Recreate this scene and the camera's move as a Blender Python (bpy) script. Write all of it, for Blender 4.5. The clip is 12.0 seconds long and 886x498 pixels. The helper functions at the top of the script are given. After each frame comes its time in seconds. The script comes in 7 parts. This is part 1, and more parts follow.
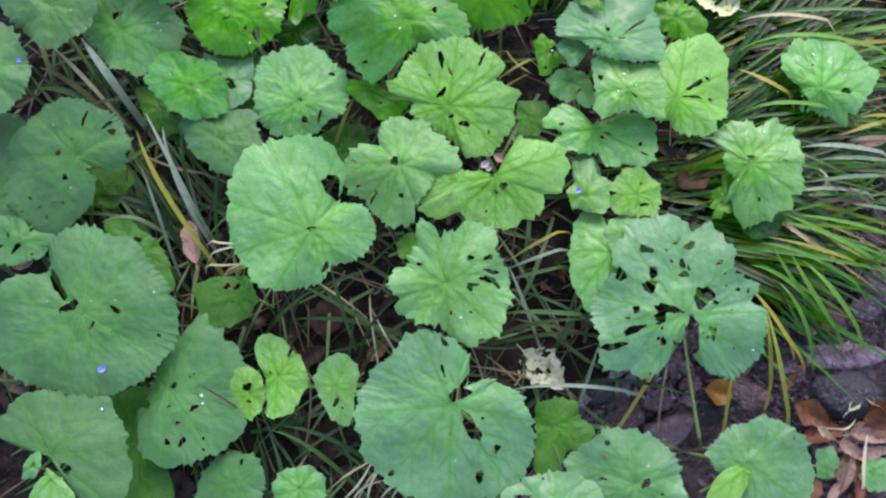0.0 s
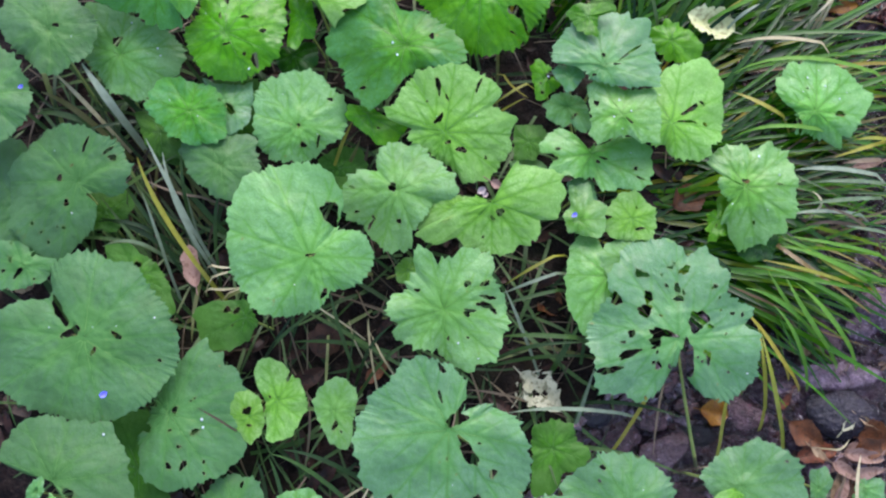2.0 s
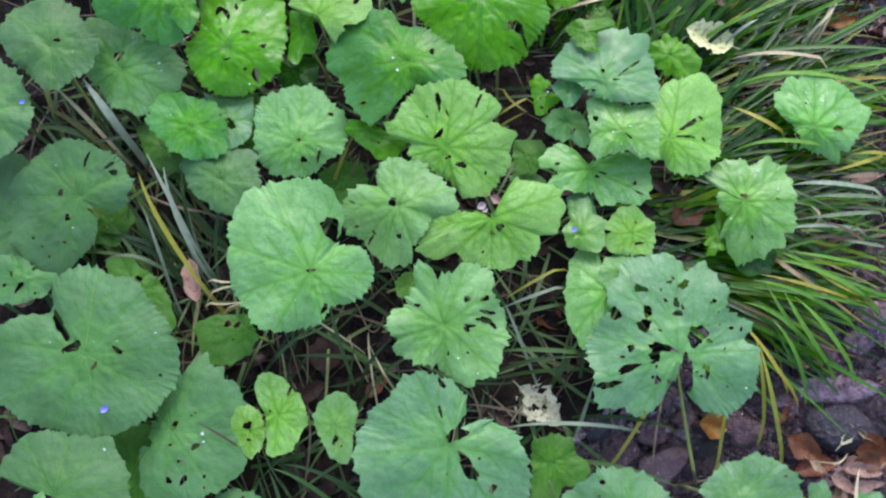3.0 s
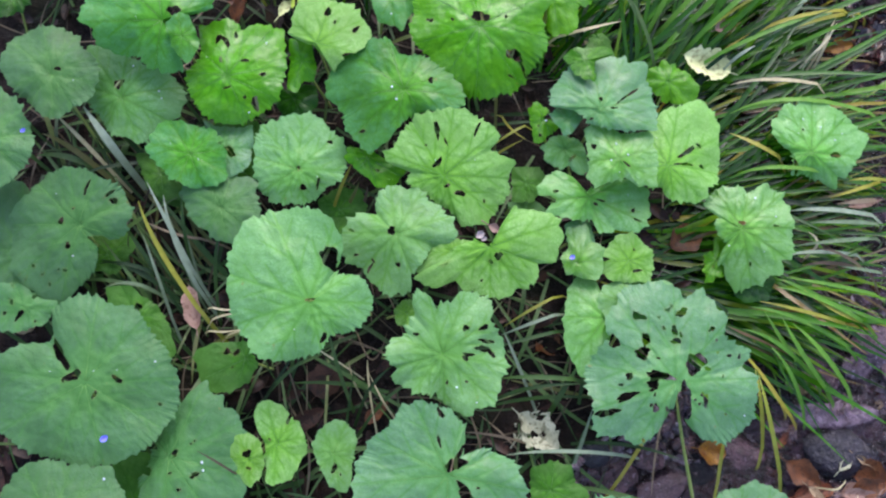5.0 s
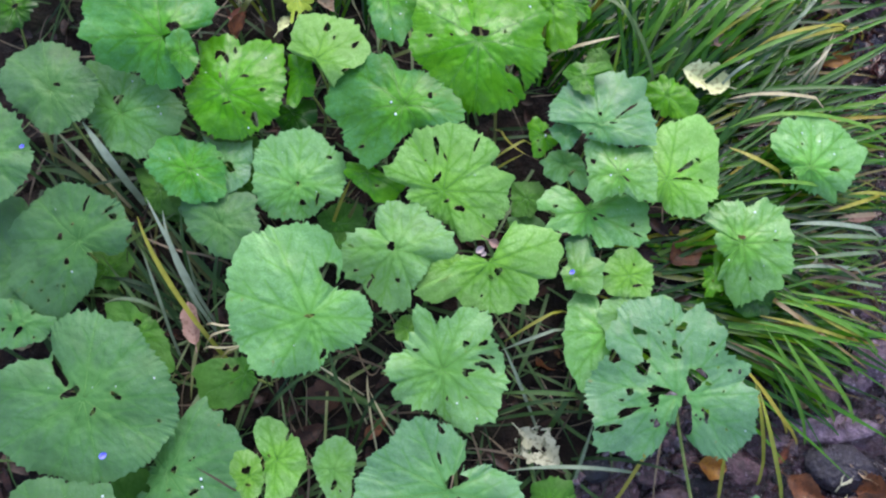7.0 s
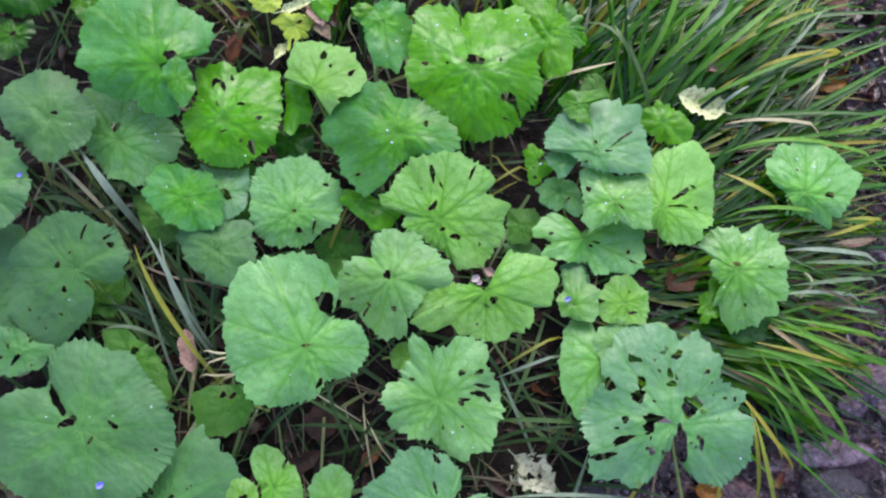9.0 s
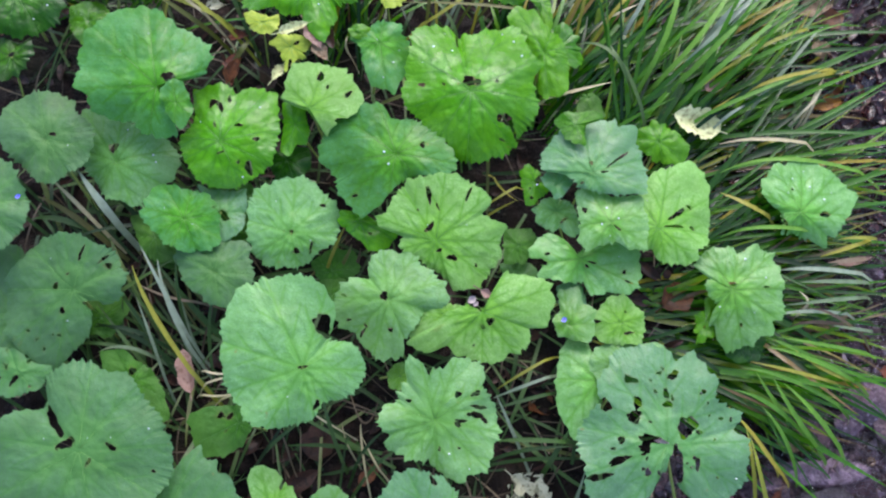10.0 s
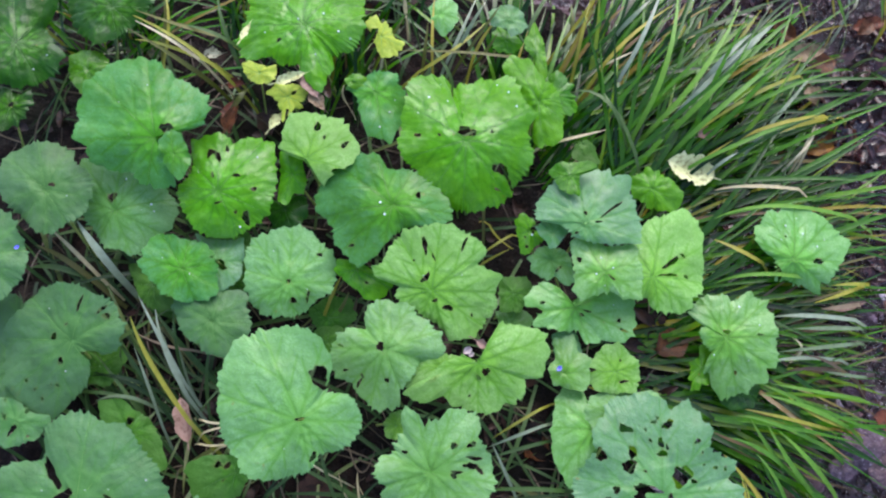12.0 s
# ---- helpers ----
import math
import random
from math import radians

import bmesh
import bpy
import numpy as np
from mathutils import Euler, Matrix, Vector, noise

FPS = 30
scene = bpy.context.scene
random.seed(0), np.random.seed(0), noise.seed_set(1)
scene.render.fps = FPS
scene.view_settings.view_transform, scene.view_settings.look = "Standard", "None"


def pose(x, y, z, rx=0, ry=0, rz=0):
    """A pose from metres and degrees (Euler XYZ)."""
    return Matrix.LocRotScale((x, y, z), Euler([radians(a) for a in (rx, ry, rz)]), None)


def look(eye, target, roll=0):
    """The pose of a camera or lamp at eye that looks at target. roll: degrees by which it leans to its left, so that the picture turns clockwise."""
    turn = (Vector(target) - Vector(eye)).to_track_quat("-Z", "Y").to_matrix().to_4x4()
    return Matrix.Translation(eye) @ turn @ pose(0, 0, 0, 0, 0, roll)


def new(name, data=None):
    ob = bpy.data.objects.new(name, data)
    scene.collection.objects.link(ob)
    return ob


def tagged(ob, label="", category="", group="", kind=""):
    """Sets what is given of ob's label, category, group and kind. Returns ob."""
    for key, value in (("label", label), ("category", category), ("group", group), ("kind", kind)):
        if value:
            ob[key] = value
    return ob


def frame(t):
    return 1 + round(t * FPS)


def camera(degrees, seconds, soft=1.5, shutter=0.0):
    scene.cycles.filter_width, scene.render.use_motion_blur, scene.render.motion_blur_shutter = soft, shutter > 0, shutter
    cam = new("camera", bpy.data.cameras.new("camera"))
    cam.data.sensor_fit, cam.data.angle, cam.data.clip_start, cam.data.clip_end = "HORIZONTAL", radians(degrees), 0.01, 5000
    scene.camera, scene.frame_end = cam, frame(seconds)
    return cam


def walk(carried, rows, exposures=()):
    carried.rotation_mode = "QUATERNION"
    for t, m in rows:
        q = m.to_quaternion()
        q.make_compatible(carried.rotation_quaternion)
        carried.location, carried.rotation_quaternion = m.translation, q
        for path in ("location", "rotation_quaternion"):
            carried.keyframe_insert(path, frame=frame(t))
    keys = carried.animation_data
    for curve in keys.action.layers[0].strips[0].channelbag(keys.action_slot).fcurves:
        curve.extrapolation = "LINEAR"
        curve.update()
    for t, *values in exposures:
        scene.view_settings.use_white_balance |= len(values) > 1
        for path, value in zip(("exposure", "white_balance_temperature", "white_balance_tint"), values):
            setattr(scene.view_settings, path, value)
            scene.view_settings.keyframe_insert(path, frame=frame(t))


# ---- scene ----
cam = camera(50, 12.0, soft=2.25)
PATH = [
    (0, pose(-0.0048, -0.0775, 1.3618, 13.500, -0.022, 0.158)),
    (0.5, pose(-0.0050, -0.0705, 1.3660, 13.398, -0.044, 0.149)),
    (1, pose(-0.0022, -0.0591, 1.3728, 13.212, 0.027, 0.139)),
    (1.5, pose(-0.0019, -0.0504, 1.3781, 13.171, 0.007, 0.136)),
    (2, pose(-0.0006, -0.0422, 1.3834, 13.176, 0.036, 0.095)),
    (2.5, pose(-0.0012, -0.0361, 1.3877, 13.311, -0.002, 0.087)),
    (3, pose(-0.0023, -0.0301, 1.3910, 13.448, -0.047, 0.087)),
    (5, pose(-0.0004, -0.0037, 1.4018, 13.851, -0.017, 0.043)),
    (5.5, pose(0.0000, -0.0000, 1.4035, 14.000, 0.000, 0.000)),
    (6, pose(0.0005, 0.0008, 1.4025, 14.167, 0.001, -0.041)),
    (6.5, pose(-0.0005, 0.0024, 1.4021, 14.267, -0.060, -0.069)),
    (7, pose(-0.0022, 0.0040, 1.4020, 14.427, -0.088, -0.087)),
    (9, pose(0.0040, 0.0360, 1.4151, 14.562, -0.037, -0.149)),
    (9.5, pose(0.0066, 0.0476, 1.4205, 14.612, -0.032, -0.176)),
    (10, pose(0.0084, 0.0558, 1.4255, 14.841, -0.030, -0.211)),
    (10.5, pose(0.0116, 0.0680, 1.4298, 15.021, 0.025, -0.246)),
    (11, pose(0.0102, 0.0818, 1.4372, 15.052, -0.081, -0.286)),
    (11.5, pose(0.0123, 0.0903, 1.4422, 15.395, -0.042, -0.325)),
    (12, pose(0.0131, 0.1001, 1.4478, 15.678, -0.049, -0.338)),
]
walk(cam, PATH, ((0, 1.71, 6450, 14), (12, 1.69, 6450, 14)))

# ---- light: bright overcast sky over a shaded bank ----
world = bpy.data.worlds.new("overcast_sky")
scene.world = world
world.use_nodes = True
wn = world.node_tree
wn.nodes.clear()
sky = wn.nodes.new("ShaderNodeTexSky")
sky.sky_type = "NISHITA"
sky.sun_disc = False
sky.sun_elevation = radians(46)
sky.sun_rotation = radians(9)
sky.air_density = 1.0
sky.dust_density = 2.5
sky.ozone_density = 1.0
bg = wn.nodes.new("ShaderNodeBackground")
bg.inputs["Strength"].default_value = 0.15
wo = wn.nodes.new("ShaderNodeOutputWorld")
wn.links.new(sky.outputs[0], bg.inputs["Color"])
wn.links.new(bg.outputs[0], wo.inputs["Surface"])
sun = new("sun", bpy.data.lights.new("sun", "SUN"))
sun.data.energy = 0.66
sun.data.angle = radians(46)
sun.data.color = (0.84, 0.93, 1.0)
sun.matrix_world = look((0.2, 1.25, 1.31), (0, 0, 0))

# ---- materials ----
class Tree:
    """A short way to write node materials."""

    def __init__(self, name):
        self.mat = bpy.data.materials.new(name)
        self.mat.use_nodes = True
        self.t = self.mat.node_tree
        self.bsdf = self.t.nodes["Principled BSDF"]
        self.out = self.t.nodes["Material Output"]

    def put(self, socket, value):
        if isinstance(value, bpy.types.NodeSocket):
            self.t.links.new(value, socket)
        elif isinstance(value, tuple) and len(value) == 3 and socket.type == "RGBA":
            socket.default_value = (*value, 1)
        else:
            socket.default_value = value

    def node(self, kind, out=0, props=(), **inputs):
        n = self.t.nodes.new(kind)
        for key, value in props:
            setattr(n, key, value)
        for key, value in inputs.items():
            key = key.replace("_", " ")
            self.put(n.inputs[int(key[1:]) if key[0] == "i" and key[1:].isdigit() else key], value)
        return n.outputs[out]

    def coord(self):
        return self.node("ShaderNodeTexCoord", 3)

    def world(self):
        return self.node("ShaderNodeNewGeometry", 0)

    def noise(self, where, scale, detail=4.0, rough=0.55):
        return self.node("ShaderNodeTexNoise", 0, Vector=where, Scale=scale, Detail=detail, Roughness=rough)

    def voronoi(self, where, scale):
        return self.node("ShaderNodeTexVoronoi", 0, Vector=where, Scale=scale)

    def ramp(self, fac, *stops):
        n = self.t.nodes.new("ShaderNodeValToRGB")
        self.put(n.inputs[0], fac)
        while len(n.color_ramp.elements) < len(stops):
            n.color_ramp.elements.new(0.5)
        for e, (at, c) in zip(n.color_ramp.elements, stops):
            e.position, e.color = at, ((*c, 1) if isinstance(c, tuple) else (c, c, c, 1))
        return n.outputs[0]

    def mix(self, fac, a, b, blend="MIX"):
        n = self.t.nodes.new("ShaderNodeMix")
        n.data_type, n.blend_type = "RGBA", blend
        self.put(n.inputs[0], fac)
        self.put(n.inputs[6], a)
        self.put(n.inputs[7], b)
        return n.outputs[2]

    def math(self, op, a, b=0.0):
        return self.node("ShaderNodeMath", 0, (("operation", op),), i0=a, i1=b)

    def attr(self, name):
        return self.node("ShaderNodeAttribute", 2, (("attribute_name", name),))

    def bump(self, height, strength, distance):
        return self.node("ShaderNodeBump", 0, Height=height, Strength=strength, Distance=distance)

    def set(self, **inputs):
        for key, value in inputs.items():
            self.put(self.bsdf.inputs[key.replace("_", " ")], value)
        return self

    def thin(self, colour, amount):
        """Lets light through, as a leaf does."""
        tr = self.node("ShaderNodeBsdfTranslucent", 0, Color=colour)
        both = self.node("ShaderNodeMixShader", 0, i0=amount, i1=self.bsdf.outputs[0], i2=tr)
        self.t.links.new(both, self.out.inputs["Surface"])
        return self


def leaf_material(name, low, high, pale, vein, rough, glow, gloss=0.3, fresh=1.0, pale_sheen=0.55, wet=0.15):
    m = Tree(name)
    at = m.coord()
    rich = wet > 0.5 and gloss < 0.36
    less, dim = ((0.003, 0.0, 0.030), 0.84) if rich else ((-0.002, 0.004, 0.002), 0.93)
    low, high, pale = (tuple(max(dim * k * v - d, 0.003) for v, d in zip(c, less)) for c, k in ((low, 0.88), (high, 1.02), (pale, 1.0)))
    rnd = m.node("ShaderNodeObjectInfo", 5)
    shift = m.node("ShaderNodeVectorMath", 0, (("operation", "ADD"),), i0=at, i1=m.node("ShaderNodeCombineXYZ", 0, X=m.math("MULTIPLY", rnd, 9.0), Y=rnd, Z=0.0))
    broad = m.noise(shift, 20, 4, 0.62)
    fine = m.noise(shift, 160, 5)
    c = m.mix(m.ramp(broad, (0.36, 0.0), (0.64, 1.0)), low, high)
    # pale patches: soft sky sheen put into the leaf colour
    c = m.mix(m.ramp(m.noise(shift, 55, 4), (0.62 - 0.2 * pale_sheen, 0.0), (0.72, 0.5 * pale_sheen)), c, pale)
    wander = m.mix(0.05, shift, m.node("ShaderNodeTexNoise", 1, Vector=shift, Scale=60.0))
    cells = m.node("ShaderNodeTexVoronoi", 0, (("feature", "DISTANCE_TO_EDGE"),), Vector=wander, Scale=120.0)
    net = m.ramp(cells, (0.0, 0.0), (0.20, 1.0))
    c = m.mix(m.ramp(fine, (0.35, 0.28), (0.65, 0.0)), c, low)
    patch = m.math("ADD", m.math("MULTIPLY", m.attr("heart"), 0.42), m.noise(shift, 42, 5, 0.66))
    c = m.mix(m.ramp(patch, (0.60, 0.0), (0.86, 0.85 * fresh)), c, m.mix(0.5, low, glow))
    c = m.mix(m.math("MULTIPLY", m.math("SUBTRACT", 1.0, net), m.ramp(broad, (0.35, 0.26), (0.65, 0.56))), c, vein)
    c = m.mix(m.math("MULTIPLY", m.attr("vein"), 0.9), c, vein)
    # small brown flecks and dry rims round the bites
    fleck = m.ramp(m.noise(shift, 75, 2), (0.74, 0.0), (0.79, 0.6))
    c = m.mix(fleck, c, (0.16, 0.12, 0.035))
    c = m.mix(m.math("MULTIPLY", m.attr("rim"), 0.25), c, (0.17, 0.15, 0.05))
    tint = m.node("ShaderNodeHueSaturation", 0, Hue=m.math("ADD", m.math("MULTIPLY", rnd, 0.012), 0.494), Saturation=1.0, Value=m.math("ADD", m.math("MULTIPLY", rnd, 0.22), 0.88), Color=c)
    relief = m.math("ADD", m.math("MULTIPLY", fine, 0.6), m.math("MULTIPLY", m.attr("vein"), -0.8))
    relief = m.math("ADD", relief, m.math("MULTIPLY", net, 0.7))
    relief = m.math("ADD", relief, m.math("MULTIPLY", m.noise(shift, 90, 2), 0.6))
    m.set(Base_Color=tint, Roughness=m.ramp(m.noise(shift, 40, 3), (0.3, rough - 0.1), (0.7, rough + 0.12)), Normal=m.bump(relief, 0.30, 0.0012))
    m.bsdf.inputs["Specular IOR Level"].default_value = 0.6 * gloss
    m.set(Coat_Weight=m.ramp(m.noise(shift, 26, 4, 0.6), (0.42, 0.0), (0.60, min(1.0, 1.2 * wet))), Coat_Roughness=m.ramp(m.noise(shift, 70, 3), (0.35, 0.18), (0.65, 0.32)), Coat_IOR=1.36)
    return m.thin(m.mix(0.5, tint, glow), 0.22).mat


LEAF = {
    "deep": leaf_material("leaf_deep_green", (0.060, 0.163, 0.058), (0.082, 0.197, 0.086), (0.120, 0.255, 0.132), (0.055, 0.165, 0.040), 0.46, (0.10, 0.32, 0.02), 0.3, 0.5, wet=0.12),
    "blue": leaf_material("leaf_blue_green", (0.091, 0.223, 0.096), (0.124, 0.268, 0.134), (0.155, 0.308, 0.167), (0.062, 0.190, 0.044), 0.44, (0.11, 0.38, 0.02), 0.4, 0.5, wet=0.6),
    "mid": leaf_material("leaf_mid_green", (0.126, 0.304, 0.098), (0.174, 0.366, 0.150), (0.200, 0.390, 0.175), (0.080, 0.235, 0.034), 0.46, (0.13, 0.40, 0.02), 0.35, 0.6, wet=0.3),
    "yellow": leaf_material("leaf_yellow_green", (0.160, 0.350, 0.080), (0.220, 0.418, 0.130), (0.228, 0.402, 0.150), (0.080, 0.235, 0.018), 0.44, (0.18, 0.43, 0.02), 0.22, wet=0.15),
    "bright": leaf_material("leaf_bright_green", (0.072, 0.255, 0.008), (0.108, 0.325, 0.020), (0.140, 0.350, 0.090), (0.032, 0.150, 0.003), 0.38, (0.13, 0.42, 0.01), 0.2, wet=0.6),
    # sheen, fresh, pale: sky sheen is put into their paler, bluish greens
    "sheen": leaf_material("leaf_sheen_green", (0.066, 0.255, 0.006), (0.096, 0.312, 0.016), (0.170, 0.390, 0.150), (0.036, 0.165, 0.004), 0.34, (0.09, 0.40, 0.005), 0.20, 0.9, 0.25, wet=0.9),
    "fresh": leaf_material("leaf_fresh_green", (0.044, 0.196, 0.024), (0.070, 0.245, 0.082), (0.112, 0.280, 0.150), (0.036, 0.160, 0.006), 0.46, (0.10, 0.40, 0.008), 0.22, 1.0, 0.35, wet=0.48),
    "pale": leaf_material("leaf_pale_sheen_green", (0.132, 0.339, 0.081), (0.204, 0.407, 0.155), (0.288, 0.463, 0.265), (0.075, 0.230, 0.020), 0.38, (0.12, 0.42, 0.01), 0.40, 0.9, 0.5, wet=0.6),
    "vivid": leaf_material("leaf_vivid_green", (0.042, 0.185, 0.004), (0.072, 0.240, 0.012), (0.120, 0.295, 0.090), (0.022, 0.115, 0.003), 0.32, (0.10, 0.36, 0.005), 0.26, wet=0.8),
    # darker green for hemmed-in leaves: their shade is put into the colour
    "shade": leaf_material("leaf_shaded_green", (0.012, 0.064, 0.001), (0.022, 0.096, 0.004), (0.045, 0.140, 0.028), (0.010, 0.050, 0.002), 0.34, (0.08, 0.30, 0.01), 0.18, pale_sheen=0.2, wet=0.6),
    "under": leaf_material("leaf_dull_green", (0.045, 0.140, 0.020), (0.066, 0.180, 0.032), (0.090, 0.215, 0.055), (0.030, 0.105, 0.010), 0.50, (0.08, 0.27, 0.01), 0.25, wet=0.1),
    "wilt": leaf_material("leaf_wilting_yellow", (0.27, 0.40, 0.03), (0.46, 0.54, 0.08), (0.58, 0.60, 0.27), (0.22, 0.33, 0.03), 0.5, (0.40, 0.40, 0.02), wet=0.3),
}


def stem_material():
    m = Tree("green_stalk")
    at = m.coord()
    c = m.ramp(m.noise(at, 30), (0.3, (0.17, 0.25, 0.045)), (0.6, (0.28, 0.32, 0.08)), (0.8, (0.28, 0.20, 0.12)))
    return m.set(Base_Color=c, Roughness=0.5, Normal=m.bump(m.noise(at, 300), 0.3, 0.001)).mat


STALK = stem_material()


def vein_material():
    m = Tree("leaf_vein")
    at = m.coord()
    c = m.ramp(m.noise(at, 50), (0.35, (0.040, 0.145, 0.012)), (0.65, (0.075, 0.205, 0.026)))
    return m.set(Base_Color=c, Roughness=0.5, Normal=m.bump(m.noise(at, 400), 0.2, 0.0004)).mat


VEIN = vein_material()


def grass_material(name, *stops, rough=0.42, gloss=0.34):
    m = Tree(name)
    at = m.world()
    rnd = m.node("ShaderNodeNewGeometry", 8)
    own = m.node("ShaderNodeObjectInfo", 5)
    pick = m.math("FRACT", m.math("ADD", rnd, own))
    c = m.ramp(pick, *stops)
    streak = m.noise(m.node("ShaderNodeVectorMath", 0, (("operation", "MULTIPLY"),), i0=at, i1=(60.0, 60.0, 20.0)), 2.0, 3)
    c = m.mix(m.ramp(streak, (0.35, 0.4), (0.65, 0.0)), c, m.mix(1.0, c, (0.55, 0.5, 0.4), "MULTIPLY"))
    c = m.mix(m.ramp(m.noise(at, 45, 2), (0.68, 0.0), (0.76, 0.3)), c, (0.17, 0.14, 0.03))
    m.set(Base_Color=c, Roughness=rough, Normal=m.bump(streak, 0.2, 0.0004))
    m.bsdf.inputs["Specular IOR Level"].default_value = gloss
    return m.thin(c, 0.25).mat


GRASS = {
    "sedge": grass_material("sedge_green", (0.0, (0.004, 0.024, 0.001)), (0.40, (0.014, 0.076, 0.002)), (0.80, (0.054, 0.186, 0.006)), (0.89, (0.12, 0.225, 0.012)), (0.955, (0.24, 0.19, 0.02)), (0.99, (0.17, 0.11, 0.05)), rough=0.20, gloss=0.34),
    "sere": grass_material("sedge_sere", (0.0, (0.035, 0.022, 0.010)), (0.22, (0.13, 0.085, 0.045)), (0.40, (0.24, 0.20, 0.12)), (0.55, (0.20, 0.17, 0.02)), (0.72, (0.10, 0.21, 0.02)), (1.0, (0.14, 0.29, 0.035)), rough=0.3, gloss=0.3),
    "green": grass_material("blade_green", (0.0, (0.010, 0.034, 0.006)), (0.6, (0.040, 0.095, 0.018)), (0.9, (0.085, 0.15, 0.045)), (1.0, (0.13, 0.12, 0.03))),
    "yellow": grass_material("blade_yellow", (0.0, (0.22, 0.25, 0.03)), (1.0, (0.36, 0.31, 0.04))),
    "olive": grass_material("blade_olive", (0.0, (0.070, 0.088, 0.012)), (1.0, (0.150, 0.150, 0.030))),
    "grey": grass_material("blade_grey_green", (0.0, (0.13, 0.19, 0.10)), (1.0, (0.27, 0.33, 0.24)), rough=0.25),
    "lime": grass_material("blade_bright_green", (0.0, (0.075, 0.215, 0.018)), (1.0, (0.13, 0.30, 0.03))),
    "straw": grass_material("straw", (0.0, (0.42, 0.36, 0.20)), (1.0, (0.58, 0.52, 0.34))),
    "dead": grass_material("dead_blade", (0.0, (0.045, 0.031, 0.018)), (0.7, (0.095, 0.068, 0.042)), (1.0, (0.22, 0.165, 0.11))),
}


def litter_material(name, a, b, spot, rough=0.55, gloss=0.2):
    m = Tree(name)
    at = m.coord()
    c = m.mix(m.ramp(m.noise(at, 60, 4), (0.35, 0.0), (0.65, 1.0)), a, b)
    c = m.mix(m.ramp(m.noise(at, 140, 3), (0.52, 0.0), (0.64, 0.8)), c, spot)
    m.set(Base_Color=c, Roughness=rough, Normal=m.bump(m.noise(at, 220), 0.4, 0.001))
    m.bsdf.inputs["Specular IOR Level"].default_value = gloss
    return m.thin(c, 0.12).mat


LITTER = {
    "brown": litter_material("fallen_brown", (0.064, 0.022, 0.009), (0.143, 0.053, 0.021), (0.038, 0.017, 0.009), 0.4),
    "red": litter_material("fallen_red_brown", (0.086, 0.023, 0.012), (0.137, 0.043, 0.022), (0.036, 0.014, 0.009), 0.4),
    "pink": litter_material("fallen_pink", (0.182, 0.105, 0.084), (0.266, 0.175, 0.147), (0.126, 0.070, 0.049)),
    "tan": litter_material("fallen_tan", (0.202, 0.137, 0.079), (0.274, 0.202, 0.130), (0.101, 0.058, 0.029)),
    "orange": litter_material("fallen_orange", (0.117, 0.041, 0.005), (0.270, 0.126, 0.011), (0.126, 0.045, 0.013), 0.35),
    "cream": litter_material("fallen_cream", (0.46, 0.48, 0.22), (0.58, 0.60, 0.32), (0.22, 0.20, 0.08)),
    "pale": litter_material("fallen_pale", (0.24, 0.24, 0.16), (0.36, 0.36, 0.27), (0.09, 0.09, 0.05)),
    "rot": litter_material("rotting_litter", (0.014, 0.006, 0.004), (0.045, 0.018, 0.012), (0.008, 0.005, 0.004), 0.4),
    "sodden": litter_material("sodden_litter", (0.010, 0.0035, 0.0045), (0.036, 0.012, 0.014), (0.09, 0.035, 0.03), 0.12, 0.5),
    "dark": litter_material("fallen_dark", (0.022, 0.011, 0.007), (0.042, 0.020, 0.014), (0.012, 0.008, 0.006), 0.4),
}


def stone_material(name, a, b, vein, rough, rust=0.55):
    m = Tree(name)
    at = m.world()
    own = m.node("ShaderNodeObjectInfo", 5)
    where = m.node("ShaderNodeVectorMath", 0, (("operation", "ADD"),), i0=at, i1=m.node("ShaderNodeCombineXYZ", 0, X=m.math("MULTIPLY", own, 7.0), Y=own, Z=own))
    c = m.mix(m.ramp(m.noise(where, 60, 7, 0.65), (0.36, 0.0), (0.64, 1.0)), a, b)
    c = m.mix(m.ramp(m.noise(where, 150, 4), (0.60, 0.0), (0.68, 0.8)), c, vein)
    c = m.mix(m.ramp(m.noise(where, 9, 4), (0.50, 0.0), (0.62, rust)), c, (0.085, 0.042, 0.042))
    c = m.mix(m.ramp(m.noise(where, 400, 2), (0.4, 0.35), (0.6, 0.0)), c, (0.02, 0.018, 0.016))
    wet = m.ramp(m.noise(where, 25, 3), (0.4, rough), (0.68, rough + 0.14))
    m.bsdf.inputs["Specular IOR Level"].default_value = 0.4
    return m.set(Base_Color=c, Roughness=wet, Normal=m.bump(m.noise(where, 110, 8), 1.0, 0.008)).mat


STONE = {
    "slate": stone_material("stone_slate", (0.006, 0.0058, 0.013), (0.014, 0.0131, 0.027), (0.040, 0.037, 0.055), 0.10, 0.1),
    "grey": stone_material("stone_grey", (0.040, 0.0216, 0.033), (0.144, 0.0912, 0.130), (0.331, 0.2519, 0.340), 0.08),
    "pale": stone_material("stone_pale", (0.075, 0.0461, 0.064), (0.225, 0.1542, 0.213), (0.060, 0.0301, 0.034), 0.1),
    "dark": stone_material("stone_dark", (0.023, 0.0085, 0.013), (0.112, 0.0536, 0.069), (0.259, 0.1636, 0.219), 0.07),
}


